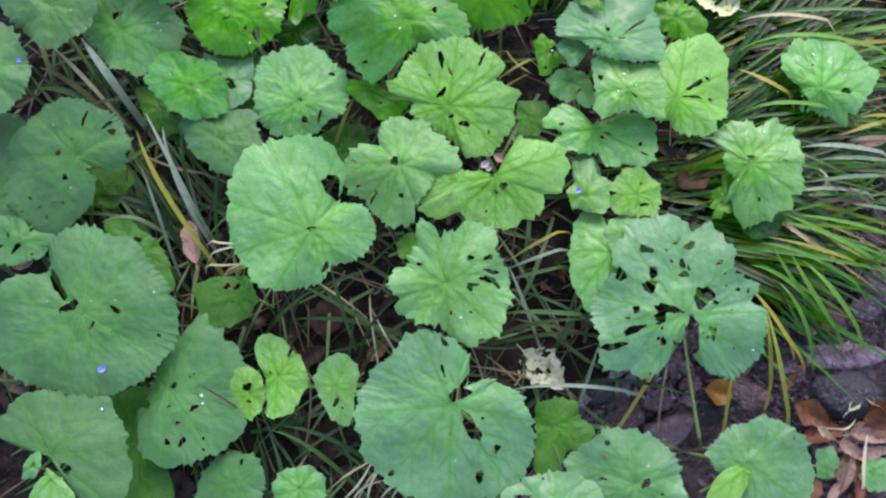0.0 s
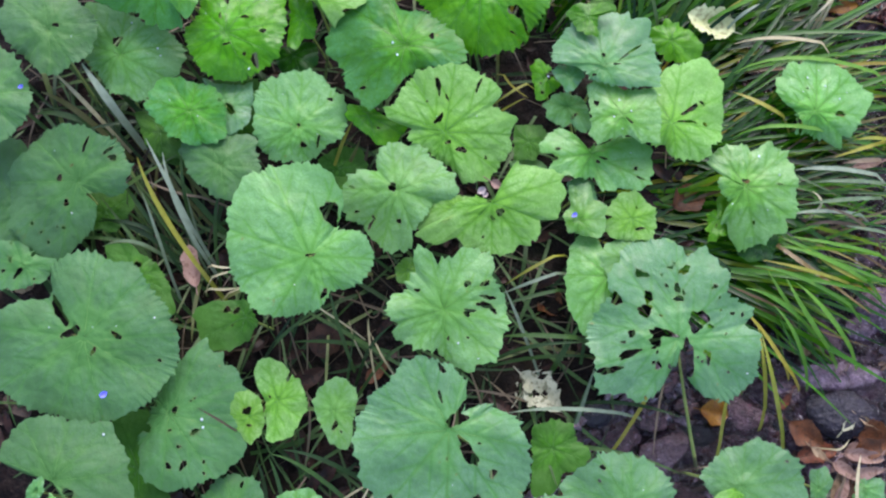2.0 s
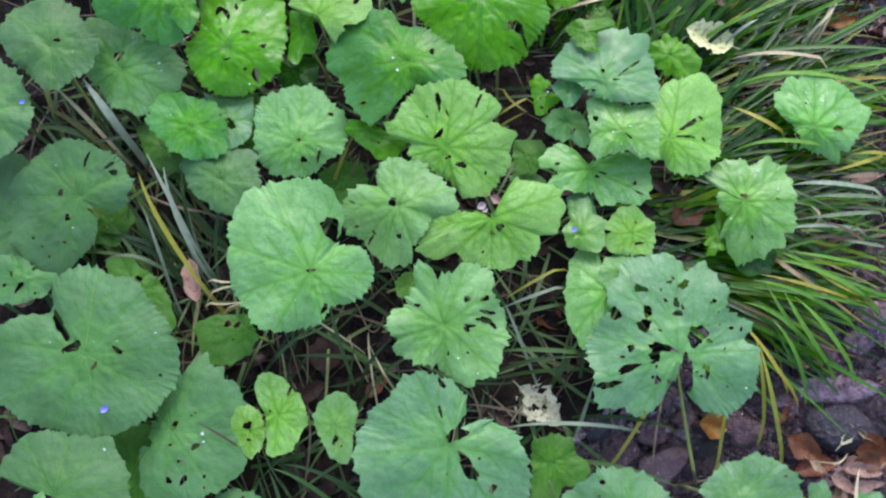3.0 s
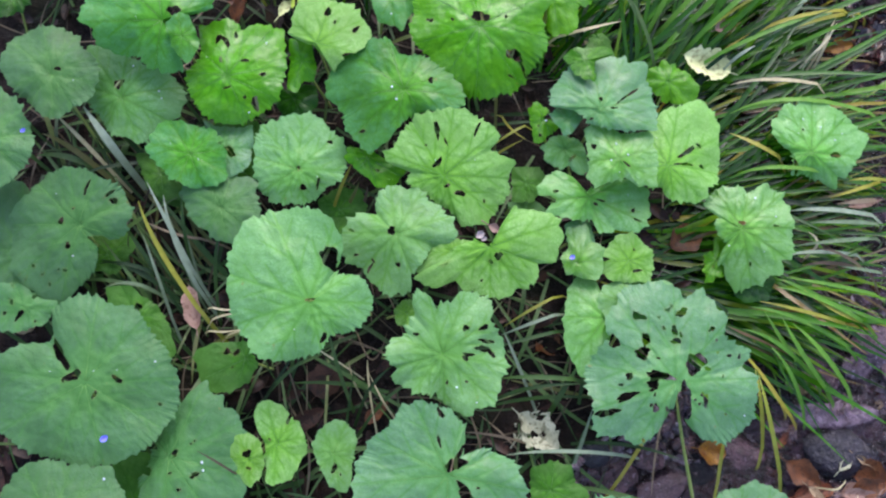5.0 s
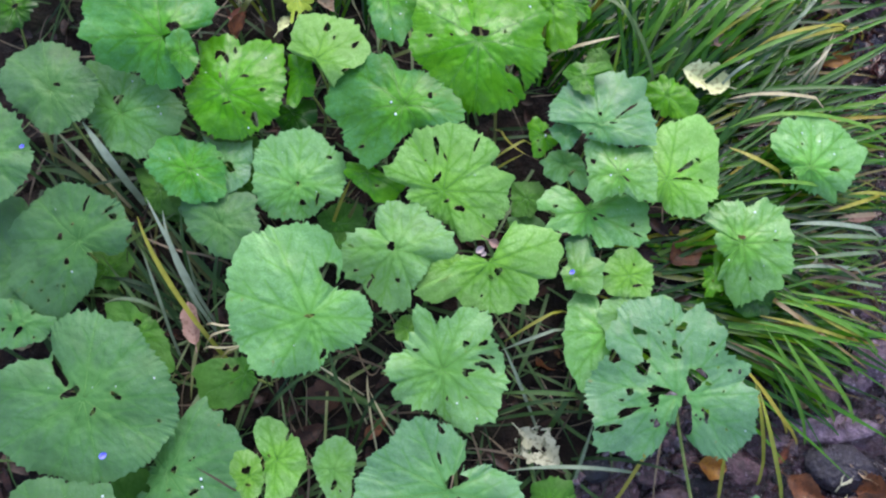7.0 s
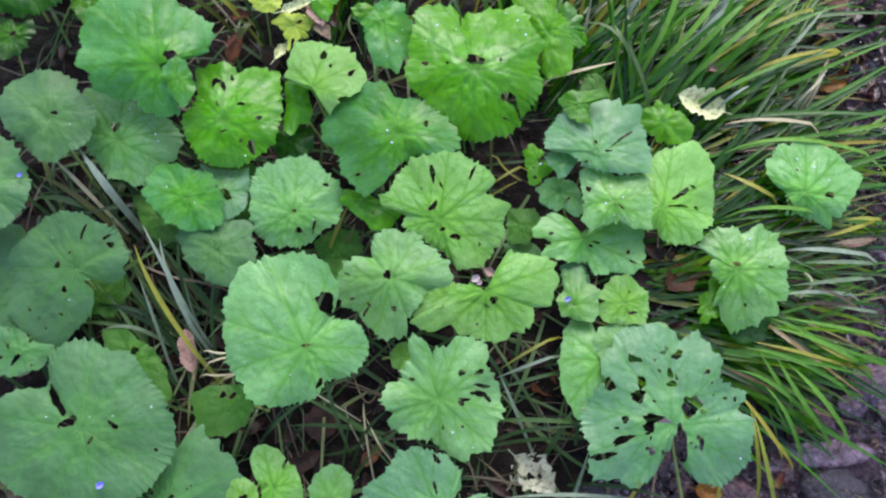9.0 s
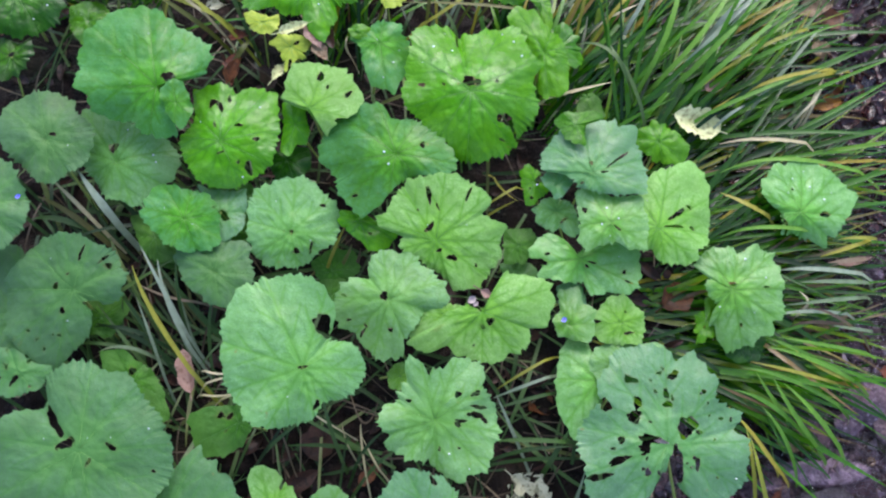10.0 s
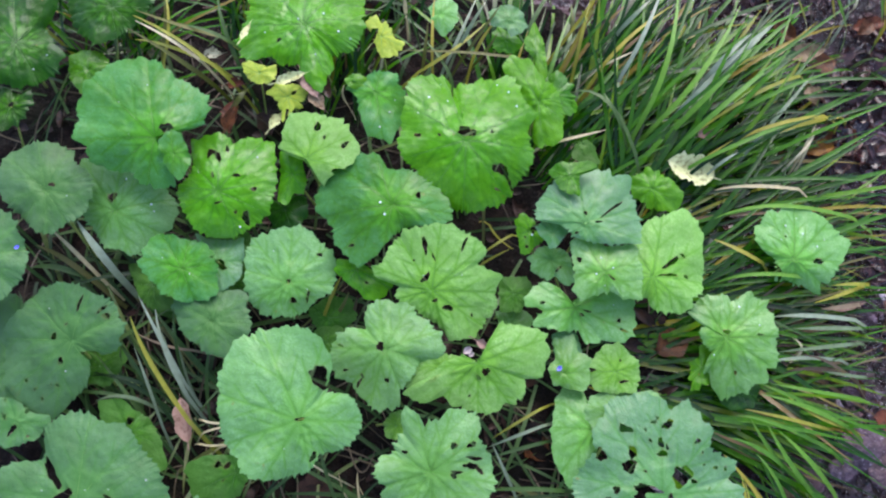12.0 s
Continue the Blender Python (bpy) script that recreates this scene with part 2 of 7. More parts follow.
def gravel_material():
    m = Tree("mixed_gravel")
    at = m.world()
    rnd = m.node("ShaderNodeNewGeometry", 8)
    c = m.ramp(rnd, (0.0, (0.018, 0.009, 0.013)), (0.3, (0.075, 0.039, 0.042)), (0.5, (0.13, 0.088, 0.116)), (0.7, (0.12, 0.047, 0.036)), (0.9, (0.26, 0.195, 0.247)), (1.0, (0.46, 0.381, 0.462)))
    c = m.mix(m.ramp(m.noise(at, 260, 4), (0.4, 0.5), (0.65, 0.0)), c, (0.02, 0.013, 0.014))
    return m.set(Base_Color=c, Roughness=m.ramp(m.noise(at, 90), (0.4, 0.12), (0.65, 0.5)), Normal=m.bump(m.noise(at, 240, 6), 0.8, 0.003)).mat


GRAVEL = gravel_material()


def soil_material():
    m = Tree("shaded_wet_soil")
    at = m.world()
    # near-black browns: shade between the leaves is put into the wet soil's colour
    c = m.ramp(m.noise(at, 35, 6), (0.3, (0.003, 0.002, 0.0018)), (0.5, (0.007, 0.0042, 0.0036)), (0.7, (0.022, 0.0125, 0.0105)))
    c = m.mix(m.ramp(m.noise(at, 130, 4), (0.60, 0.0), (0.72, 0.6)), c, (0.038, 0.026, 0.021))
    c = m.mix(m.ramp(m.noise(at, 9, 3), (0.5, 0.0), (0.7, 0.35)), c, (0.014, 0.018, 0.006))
    wet = m.ramp(m.noise(at, 30, 3), (0.4, 0.25), (0.6, 0.75))
    m.bsdf.inputs["Specular IOR Level"].default_value = 0.08
    return m.set(Base_Color=c, Roughness=wet, Normal=m.bump(m.noise(at, 180, 6), 0.8, 0.004)).mat


SOIL = soil_material()


def bed_material():
    m = Tree("stream_bed")
    at = m.world()
    c = m.ramp(m.noise(at, 45, 7), (0.36, (0.020, 0.010, 0.013)), (0.5, (0.075, 0.045, 0.053)), (0.64, (0.17, 0.116, 0.149)))
    c = m.mix(m.ramp(m.noise(at, 120, 4), (0.62, 0.0), (0.72, 0.9)), c, (0.22, 0.177, 0.215))
    c = m.mix(m.ramp(m.noise(at, 16, 3), (0.5, 0.0), (0.68, 0.6)), c, (0.075, 0.033, 0.023))
    m.bsdf.inputs["Specular IOR Level"].default_value = 0.3
    return m.set(Base_Color=c, Roughness=m.ramp(m.noise(at, 40), (0.4, 0.15), (0.62, 0.6)), Normal=m.bump(m.noise(at, 140, 8), 1.0, 0.006)).mat


BED = bed_material()


def water_material():
    m = Tree("stream_water")
    at = m.world()
    ripple = m.bump(m.math("ADD", m.noise(at, 38, 5), m.math("MULTIPLY", m.noise(at, 120, 3), 0.35)), 1.0, 0.022)
    clear = m.node("ShaderNodeBsdfTransparent", 0, Color=(0.80, 0.75, 0.80))
    gloss = m.node("ShaderNodeBsdfGlossy", 0, Color=(0.9, 0.9, 0.94), Roughness=0.03, Normal=ripple)
    both = m.node("ShaderNodeMixShader", 0, i0=m.node("ShaderNodeFresnel", 0, IOR=1.33, Normal=ripple), i1=clear, i2=gloss)
    m.t.links.new(both, m.out.inputs["Surface"])
    return m.mat


WATER = water_material()
DROP = Tree("water_drop").set(Base_Color=(0.7, 0.8, 0.8), Roughness=0.15, Transmission_Weight=0.45, IOR=1.33).mat
PETAL = Tree("pale_violet_petal").set(Base_Color=(0.20, 0.20, 0.70), Roughness=0.4).mat
WHITE = Tree("white_petal").set(Base_Color=(0.34, 0.28, 0.27), Roughness=0.5).mat


# ---- small tools ----
def mesh_of(name, verts, faces, material, smooth=True):
    me = bpy.data.meshes.new(name)
    me.from_pydata(verts, [], faces)
    me.materials.append(material)
    if smooth:
        me.polygons.foreach_set("use_smooth", [True] * len(me.polygons))
    me.update()
    return me


def part(name, me, parent, label=""):
    ob = new(name, me)
    ob.parent = parent
    return tagged(ob, label)


def smooth_step(v):
    v = np.clip(v, 0, 1)
    return v * v * (3 - 2 * v)


def hills(x, y, size, seed, layers=3):
    """A bumpy height field: gradient noise in a few layers, about -1 to 1."""
    rng = np.random.RandomState(seed)
    x, y = np.asarray(x, float), np.asarray(y, float)
    total = np.zeros(np.broadcast(x, y).shape)
    for k in range(layers):
        grad = rng.uniform(0, 2 * np.pi, 4096)
        off = rng.uniform(0, 64, 2)
        c, s = np.cos(seed + k), np.sin(seed + k)
        u, v = (x * c - y * s) / size * 2.0**k + off[0], (x * s + y * c) / size * 2.0**k + off[1]
        i, j = np.floor(u).astype(int), np.floor(v).astype(int)
        f, g = u - i, v - j
        wf, wg = f * f * f * (f * (f * 6 - 15) + 10), g * g * g * (g * (g * 6 - 15) + 10)

        def corner(di, dj):
            a = grad[((i + di) * 71 + (j + dj) * 1013) % 4096]
            return np.cos(a) * (f - di) + np.sin(a) * (g - dj)

        low = corner(0, 0) * (1 - wf) + corner(1, 0) * wf
        high = corner(0, 1) * (1 - wf) + corner(1, 1) * wf
        total = total + (low * (1 - wg) + high * wg) * 1.6 / 1.9**k
    return total


EDGE_Y = (-3.0, -0.2, 0.0, 0.12, 0.3, 0.5, 0.72, 0.9, 1.1, 3.0)
EDGE_X = (-0.6, 0.08, 0.19, 0.36, 0.47, 0.53, 0.50, 0.24, -0.20, -1.5)


def ground_height(x, y):
    x, y = np.asarray(x, float), np.asarray(y, float)
    off = x - np.interp(y, EDGE_Y, EDGE_X)
    bank = 0.062 * (1 - smooth_step((off + 0.06) / 0.14)) + 0.10 * smooth_step((-off - 0.8) / 2.0) + 0.30 * smooth_step((off - 0.85) / 0.9)
    here = np.clip(1.6 - np.hypot(x, y - 0.4), 0, 1)
    return -0.018 + bank + here * (0.012 * hills(x, y, 0.16, 3) + 0.006 * hills(x, y, 0.035, 5, 2))


# ---- ground: bank and stream bed, one sheet ----
near = np.arange(-0.85, 0.95, 0.0075)
far = np.concatenate([np.arange(0.02, 0.5, 0.03), np.arange(0.5, 4.0, 0.06), [5, 7, 10, 16, 30, 60, 120]])
gx = np.concatenate([near[0] - far[::-1], near, near[-1] + far])
near = np.arange(-0.35, 1.25, 0.0075)
gy = np.concatenate([near[0] - far[::-1], near, near[-1] + far])
mx, my = np.meshgrid(gx, gy)
mz = ground_height(mx, my)
nx, ny = len(gx), len(gy)
idx = np.arange(nx * ny).reshape(ny, nx)
quads = np.stack([idx[:-1, :-1], idx[:-1, 1:], idx[1:, 1:], idx[1:, :-1]], -1).reshape(-1, 4)
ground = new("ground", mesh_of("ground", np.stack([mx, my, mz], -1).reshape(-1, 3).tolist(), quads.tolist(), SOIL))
ground.data.materials.append(BED)
face_x, face_y = mx[:-1, :-1] + 0.004, my[:-1, :-1] + 0.004
ground.data.polygons.foreach_set("material_index", (np.abs(face_x - np.interp(face_y, EDGE_Y, EDGE_X) + 0.02 * hills(face_x, face_y, 0.06, 9) - 0.55) < 0.57).astype(np.int32).ravel())
tagged(ground, "shade-darkened wet soil of a stream bank sloping to the stream bed", "ground", kind="structure")

wy = np.linspace(-4.5, 5.0, 150)
wx0 = np.interp(wy, EDGE_Y, EDGE_X) - 0.03
wv = [(float(a + (1.12 * k)), float(b), -0.004) for a, b in zip(wx0, wy) for k in (0, 1)]
wf = [(2 * k, 2 * k + 1, 2 * k + 3, 2 * k + 2) for k in range(len(wy) - 1)]
water = new("water", mesh_of("water", wv, wf, WATER))
tagged(water, "shallow clear stream water over dark stones", "water", kind="structure")


# ---- stones of the stream bed ----
def stone_mesh(seed, material, detail=3):
    bm = bmesh.new()
    bmesh.ops.create_icosphere(bm, subdivisions=detail, radius=0.5)
    rng = np.random.RandomState(seed)
    cuts = [(Vector(rng.normal(size=3)).normalized(), rng.uniform(0.26, 0.42)) for _ in range(9)]
    for v in bm.verts:
        for n, d in cuts:
            over = v.co.dot(n) - d
            if over > 0:
                v.co -= n * over * 0.85
        v.co *= 1 + 0.22 * noise.noise(v.co * 3.1 + Vector((seed, 0, 0))) + 0.08 * noise.noise(v.co * 9)
    me = bpy.data.meshes.new("stone")
    bm.to_mesh(me)
    bm.free()
    me.materials.append(material)
    me.polygons.foreach_set("use_smooth", [True] * len(me.polygons))
    return me


STONES = {tone: [stone_mesh(11 * k + 3 + n * 50, STONE[tone]) for k in range(4)] for n, tone in enumerate(STONE)}
STONE_LABEL = {"slate": "dark blue-grey slate stone, wet, in the stream", "grey": "wet grey stone with mottled face in the stream bed", "pale": "pale grey stone lying in the stream bed", "dark": "dark brown wet stone in the stream bed"}
stone_count = 0


def stone(tone, x, y, long, wide, turn):
    global stone_count
    stone_count += 1
    ob = new("stone", STONES[tone][stone_count % 4])
    high = 0.45 * min(long, wide)
    ob.matrix_world = pose(x, y, float(ground_height(x, y)) + 0.16 * high, 0, 0, turn) @ Matrix.Diagonal((long * 1.05, wide * 1.05, high * 1.1, 1))
    return tagged(ob, STONE_LABEL[tone], "stone", "stones in the stream")


stone("slate", 0.580, 0.036, 0.115, 0.084, -10)
stone("pale", 0.552, 0.095, 0.167, 0.048, 0)
stone("grey", 0.478, 0.081, 0.095, 0.065, -20)
stone("grey", 0.315, -0.015, 0.100, 0.067, 0)
stone("dark", 0.430, 0.037, 0.077, 0.068, 0)
stone("dark", 0.240, 0.008, 0.091, 0.058, 0)
stone("grey", 0.612, 0.085, 0.080, 0.054, 0)
stone("dark", 0.534, 0.167, 0.097, 0.053, -20)
stone("slate", 0.368, 0.009, 0.067, 0.038, 0)
stone("dark", 0.293, 0.036, 0.067, 0.042, -30)
stone("dark", 0.475, 0.151, 0.070, 0.052, 0)
stone("grey", 0.620, 0.168, 0.081, 0.054, 0)
stone("dark", 0.354, -0.088, 0.067, 0.050, 0)
stone("dark", 0.415, 0.109, 0.051, 0.043, 0)
stone("slate", 0.587, 0.209, 0.063, 0.036, 0)
stone("slate", 0.614, 0.029, 0.054, 0.054, 0)
stone("grey", 0.531, -0.042, 0.052, 0.044, 0)
stone("slate", 0.209, 0.036, 0.049, 0.041, 0)
stone("grey", 0.523, 0.045, 0.044, 0.035, 0)
stone("dark", 0.347, 0.052, 0.042, 0.034, 0)
stone("pale", 0.646, 0.803, 0.062, 0.041, -20)
stone("slate", 0.630, 0.865, 0.057, 0.047, 0)
stone("dark", 0.688, 0.839, 0.063, 0.047, 0)
stone("dark", 0.717, 0.766, 0.073, 0.052, 0)
stone("grey", 0.617, 0.747, 0.045, 0.035, 0)
stone("slate", 0.711, 0.870, 0.042, 0.032, 0)
stone("dark", 0.747, 0.849, 0.053, 0.043, 0)
stone("dark", 0.654, 0.746, 0.041, 0.041, 0)
stone("grey", 0.645, 0.188, 0.104, 0.066, 0)
stone("dark", 0.564, 0.148, 0.065, 0.046, 0)
stone("dark", 0.606, 0.222, 0.075, 0.037, 0)
stone("grey", 0.667, 0.163, 0.057, 0.057, 0)
stone("pale", 0.574, 0.109, 0.081, 0.036, 0)
stone("slate", 0.691, 0.713, 0.061, 0.051, 0)
stone("dark", 0.611, 0.733, 0.050, 0.040, 0)
rng = np.random.RandomState(21)
for k in range(150):
    y = rng.uniform(-0.25, 0.72)
    x = float(np.interp(y, EDGE_Y, EDGE_X)) + rng.uniform(-0.02, 0.35)
    s = rng.uniform(0.014, 0.042)
    stone(("dark", "grey", "slate", "dark", "pale")[rng.randint(5)], x, y, s * rng.uniform(1, 1.6), s, rng.uniform(0, 180))

# pebbles, too many to tell apart
pv, pf, pm = [], [], []
forms = [stone_mesh(k + 70, STONE["grey"], 2) for k in range(4)]
shapes = [(np.array([v.co[:] for v in me.vertices]), [tuple(p.vertices) for p in me.polygons]) for me in forms]
for me in forms:
    bpy.data.meshes.remove(me)
for k in range(420):
    y = rng.uniform(-0.25, 0.75)
    x = float(np.interp(y, EDGE_Y, EDGE_X)) + rng.uniform(-0.02, 0.35)
    s, a = rng.uniform(0.007, 0.018), rng.uniform(0, 6.3)
    co, fs = shapes[k % 4]
    co = (co * (s * rng.uniform(1, 1.6), s, 0.5 * s)) @ np.array([(np.cos(a), np.sin(a), 0), (-np.sin(a), np.cos(a), 0), (0, 0, 1)])
    n = len(pv)
    pv += (co + (x, y, float(ground_height(x, y)) + 0.12 * s)).tolist()
    pf += [tuple(i + n for i in f) for f in fs]
    pm += [rng.choice((0, 1, 2, 2, 3))] * len(fs)
pebbles = new("pebbles", mesh_of("pebbles", pv, pf, STONE["grey"]))
for tone in ("pale", "dark", "slate"):
    pebbles.data.materials.append(STONE[tone])
pebbles.data.polygons.foreach_set("material_index", np.array(pm, np.int32))
tagged(pebbles, "small wet pebbles between the stream stones", "pebbles", kind="stuff")

# gravel between them
gv, gf = [], []
rng = np.random.RandomState(22)
tet = np.array([(1, 0, -0.6), (-0.5, 0.87, -0.6), (-0.5, -0.87, -0.6), (0.9, 0.3, 0.2), (-0.6, 0.7, 0.3), (-0.3, -0.9, 0.2), (0.1, 0.0, 0.7)])
tri = [(0, 1, 4), (0, 4, 3), (1, 2, 5), (1, 5, 4), (2, 0, 3), (2, 3, 5), (3, 4, 6), (4, 5, 6), (5, 3, 6)]
for _ in range(6500):
    y = rng.uniform(-0.3, 0.62)
    x = float(np.interp(y, EDGE_Y, EDGE_X)) + rng.uniform(-0.05, 0.45)
    s, a = rng.uniform(0.003, 0.012) * rng.uniform(0.6, 1.4), rng.uniform(0, 6.3)
    p = (tet * rng.uniform(0.7, 1.2, (7, 3))) @ np.array([(np.cos(a), np.sin(a), 0), (-np.sin(a), np.cos(a), 0), (0, 0, 0.8)]) * s
    n = len(gv)
    gv += (p + (x, y, float(ground_height(x, y)) + 0.45 * s)).tolist()
    gf += [tuple(i + n for i in f) for f in tri]
gravel = new("gravel", mesh_of("gravel", gv, gf, GRAVEL, False))
tagged(gravel, "fine wet gravel between the stream stones", "gravel", kind="stuff")


# ---- the broad leaves ----
def ring(values, angle):
    """A smooth closed curve through values that stand at even angles."""
    k = len(values)
    v = np.asarray(values, float)
    u = angle / (2 * np.pi) * k
    i = np.floor(u).astype(int)
    f = u - i
    a, b, c, d = v[(i - 1) % k], v[i % k], v[(i + 1) % k], v[(i + 2) % k]
    return b + 0.5 * f * (c - a + f * (2 * a - 5 * b + 4 * c - d + f * (3 * (b - c) + d - a)))


def to_line(p, a, b):
    ab = b - a
    t = np.clip(((p - a) @ ab) / (ab @ ab), 0, 1)
    return np.hypot(*(p - a - t[:, None] * ab).T), t


def blade_mesh(veins, holes, seed, material, ragged=0.0, cup=-0.009, lush=1.0, bends=()):
    """A toothed round blade: main and side veins, puffed between them, bitten through where holes says."""
    rng = np.random.RandomState(seed)
    reach = np.array(veins) / 1000.0
    size = reach.mean()
    teeth = max(17, int(2 * np.pi * size / 0.0112))
    na, nr = teeth * 10, max(9, int(size / 0.0021))
    th = np.arange(na) * 2 * np.pi / na
    th = th + 0.35 * (2 * np.pi / teeth) * np.sin(th * 5 + seed) + 0.22 * (2 * np.pi / teeth) * np.sin(th * 11 + 2 * seed)
    edge = ring(reach, th)
    edge = edge * (1 + 0.6 * ragged - 2.2 * ragged * ring(rng.uniform(0, 1, 23 + seed % 9) ** 3, th) - 1.6 * ragged * ring(rng.uniform(0, 1, 61 + seed % 11) ** 4, th))
    # large pointed teeth with a small one on the flank of each
    each = np.repeat(rng.uniform(0.5, 1.4, teeth) * (0.85 + 0.3 * np.sin(np.arange(teeth) * 1.3 + seed)), 10)
    small = np.repeat(rng.uniform(0.0, 1.0, teeth), 10)
    saw = np.tile((0.0, 0.22, 0.48, 0.74, 1.0, 0.62, 0.34, 0.14, 0.20, 0.05), teeth) * each
    saw = saw + np.tile((0.0, 0.0, 0.24, 0.0, 0.0, 0.0, 0.0, 0.18, 0.36, 0.0), teeth) * small - 0.42
    s = np.linspace(0, 1, nr + 1)[1:]
    r = s[:, None] * edge[None] + (s[:, None] ** 9) * saw[None] * min(0.0044, 0.075 * size) * (1 + 3 * ragged)
    p = np.stack([r * np.cos(th), r * np.sin(th)], -1).reshape(-1, 2)
    p = np.concatenate([[(0, 0)], p])
    ss = np.concatenate([[0], np.repeat(s, na)])
    tt = np.concatenate([[0], np.tile(th, nr)]) % (2 * np.pi)
    # veins, spread round from the notch where the stalk comes in
    count = 9 if size > 0.05 else 7
    notch = np.argmin(ring(reach, np.arange(72) * np.pi / 36)) * np.pi / 36 if reach.min() < 0.55 * size else rng.uniform(0, 6.28)
    va = np.sort((notch + (np.arange(count) + 0.62) * 2 * np.pi / (count + 0.24) + rng.uniform(-0.09, 0.09, count)) % (2 * np.pi))
    near_vein = np.full(len(p), 9.0)
    crease, band = np.zeros(len(p)), np.zeros(len(p))
    for a in va:
        tip = ring(reach, np.array([a % (2 * np.pi)]))[0] * 0.97 * np.array((np.cos(a), np.sin(a)))
        d, t = to_line(p, np.zeros(2), tip)
        wide = 0.0026 * (1 - 0.6 * t) * (0.6 + 4 * size)
        near_vein = np.minimum(near_vein, d / wide)
        crease += np.exp(-((d / 0.0045) ** 2)) * (1 - 0.75 * t)
        band = np.maximum(band, np.exp(-((d / 0.008) ** 2)) * (1 - t) ** 0.8)
        for k, at in enumerate((0.28, 0.45, 0.62, 0.8)):
            turn = a + (0.62 if (k + seed) % 2 else -0.62)
            b0 = tip * at
            b1 = b0 + np.array((np.cos(turn), np.sin(turn))) * np.hypot(*tip) * (0.52 - 0.4 * at)
            d, t = to_line(p, b0, b1)
            near_vein = np.minimum(near_vein, d / (0.0021 * (1 - 0.45 * t)) + 0.25)
            crease += 0.4 * np.exp(-((d / 0.0035) ** 2)) * (1 - 0.6 * t)
            band = np.maximum(band, 0.6 * np.exp(-((d / 0.005) ** 2)) * (1 - t))
    vein = np.exp(-(near_vein**2) * 0.7)
    wave = sum(rng.uniform(0.2, 1.0) * np.sin(m * tt + rng.uniform(0, 6.3)) for m in (2, 3, 5, 7))
    # the sectors between the veins: each puffed and tilted its own way
    which = np.searchsorted(va, tt) % count
    span = (va - np.roll(va, 1)) % (2 * np.pi)
    into = ((tt - np.roll(va, 1)[which]) % (2 * np.pi)) / span[which]
    puff = rng.uniform(0.0, 0.008, count)[which] * np.minimum(span[which], 0.9) / 0.7
    lean = rng.uniform(-0.008, 0.008, count)[which]
    rr = np.hypot(*p.T)
    z = cup * ss**2 * (size / 0.09) - 0.0003 * lush * crease * (0.4 + 6 * size) * smooth_step(ss * 2)
    z += lush * rr * (puff * np.sin(np.pi * into) + lean * np.sin(2 * np.pi * into)) * (1.2 - 0.65 * ss)
    z += 0.045 * size * wave * ss**2.5
    rumple = 0.6 + 0.5 * np.exp(-((ss / 0.55) ** 2))
    z += (0.0013 * lush * rumple * hills(p[:, 0], p[:, 1], 0.015, seed, 2) + 0.0014 * lush * hills(p[:, 0], p[:, 1], 0.036, seed + 2, 1) + 0.0044 * hills(p[:, 0], p[:, 1], 0.075, seed + 1, 1)) * smooth_step(ss * 3)
    for bx, by, way, tilt in bends:
        beyond = (p[:, 0] - bx / 1000.0) * np.cos(radians(way)) + (p[:, 1] - by / 1000.0) * np.sin(radians(way))
        z -= tilt * 0.0028 * np.logaddexp(0, beyond / 0.0028)
    z -= 0.0012 * smooth_step(1 - ss * 6) + 0.6 * cup * (size / 0.09)
    # faces
    ring_at = lambda j: 1 + j * na + np.arange(na)
    faces = []
    for j in range(nr - 1):
        a, b = ring_at(j), ring_at(j + 1)
        faces.append(np.stack([a, b, np.roll(b, -1), np.roll(a, -1)], -1))
    quad = np.concatenate(faces)
    first = ring_at(0)
    fan = np.stack([np.zeros(na, int), first, np.roll(first, -1)], -1)
    rim = np.zeros(len(p))
    keep, keep_fan = np.ones(len(quad), bool), np.ones(len(fan), bool)
    for n, (hx, hy, a, b, turn) in enumerate(holes):
        c, w = np.array((hx, hy)) / 1000.0, radians(turn)
        rot = np.array(((np.cos(w), np.sin(w)), (-np.sin(w), np.cos(w))))
        half = np.maximum(np.array((a, b)) / 1000.0, 0.0016)
        ph = np.random.RandomState(seed * 7 + n).uniform(0, 6.3, 3)

        def inside(q):
            q = ((q - c) @ rot.T) / half
            ang = np.arctan2(q[:, 1], q[:, 0])
            return np.hypot(*q.T), 1 + 0.16 * np.sin(2 * ang + ph[0]) + 0.14 * np.sin(3 * ang + ph[1]) + 0.10 * np.sin(6 * ang + ph[2])

        d, lim = inside(p[quad].mean(1))
        gone = d < lim
        d2, lim2 = inside(p[fan].mean(1))
        gone2 = d2 < lim2
        lost = np.zeros(len(p), bool)
        lost[quad[gone].ravel()] = True
        lost[fan[gone2].ravel()] = True
        stay = np.zeros(len(p), bool)
        stay[quad[~gone & keep].ravel()] = True
        brink = lost & stay & (ss < 0.985)
        d, lim = inside(p[brink])
        p[brink] = c + (p[brink] - c) * np.clip(lim / np.maximum(d, 1e-3), 0.5, 1.8)[:, None]
        rim[brink] = 1
        keep &= ~gone
        keep_fan &= ~gone2
    used = np.unique(np.concatenate([quad[keep].ravel(), fan[keep_fan].ravel()]))
    back = np.full(len(p), -1)
    back[used] = np.arange(len(used))
    co = np.column_stack([p, z])[used]
    me = mesh_of("blade", co.tolist(), back[quad[keep]].tolist() + back[fan[keep_fan]].tolist(), material)
    # the raised main veins, as far as the blade is whole
    paths = []
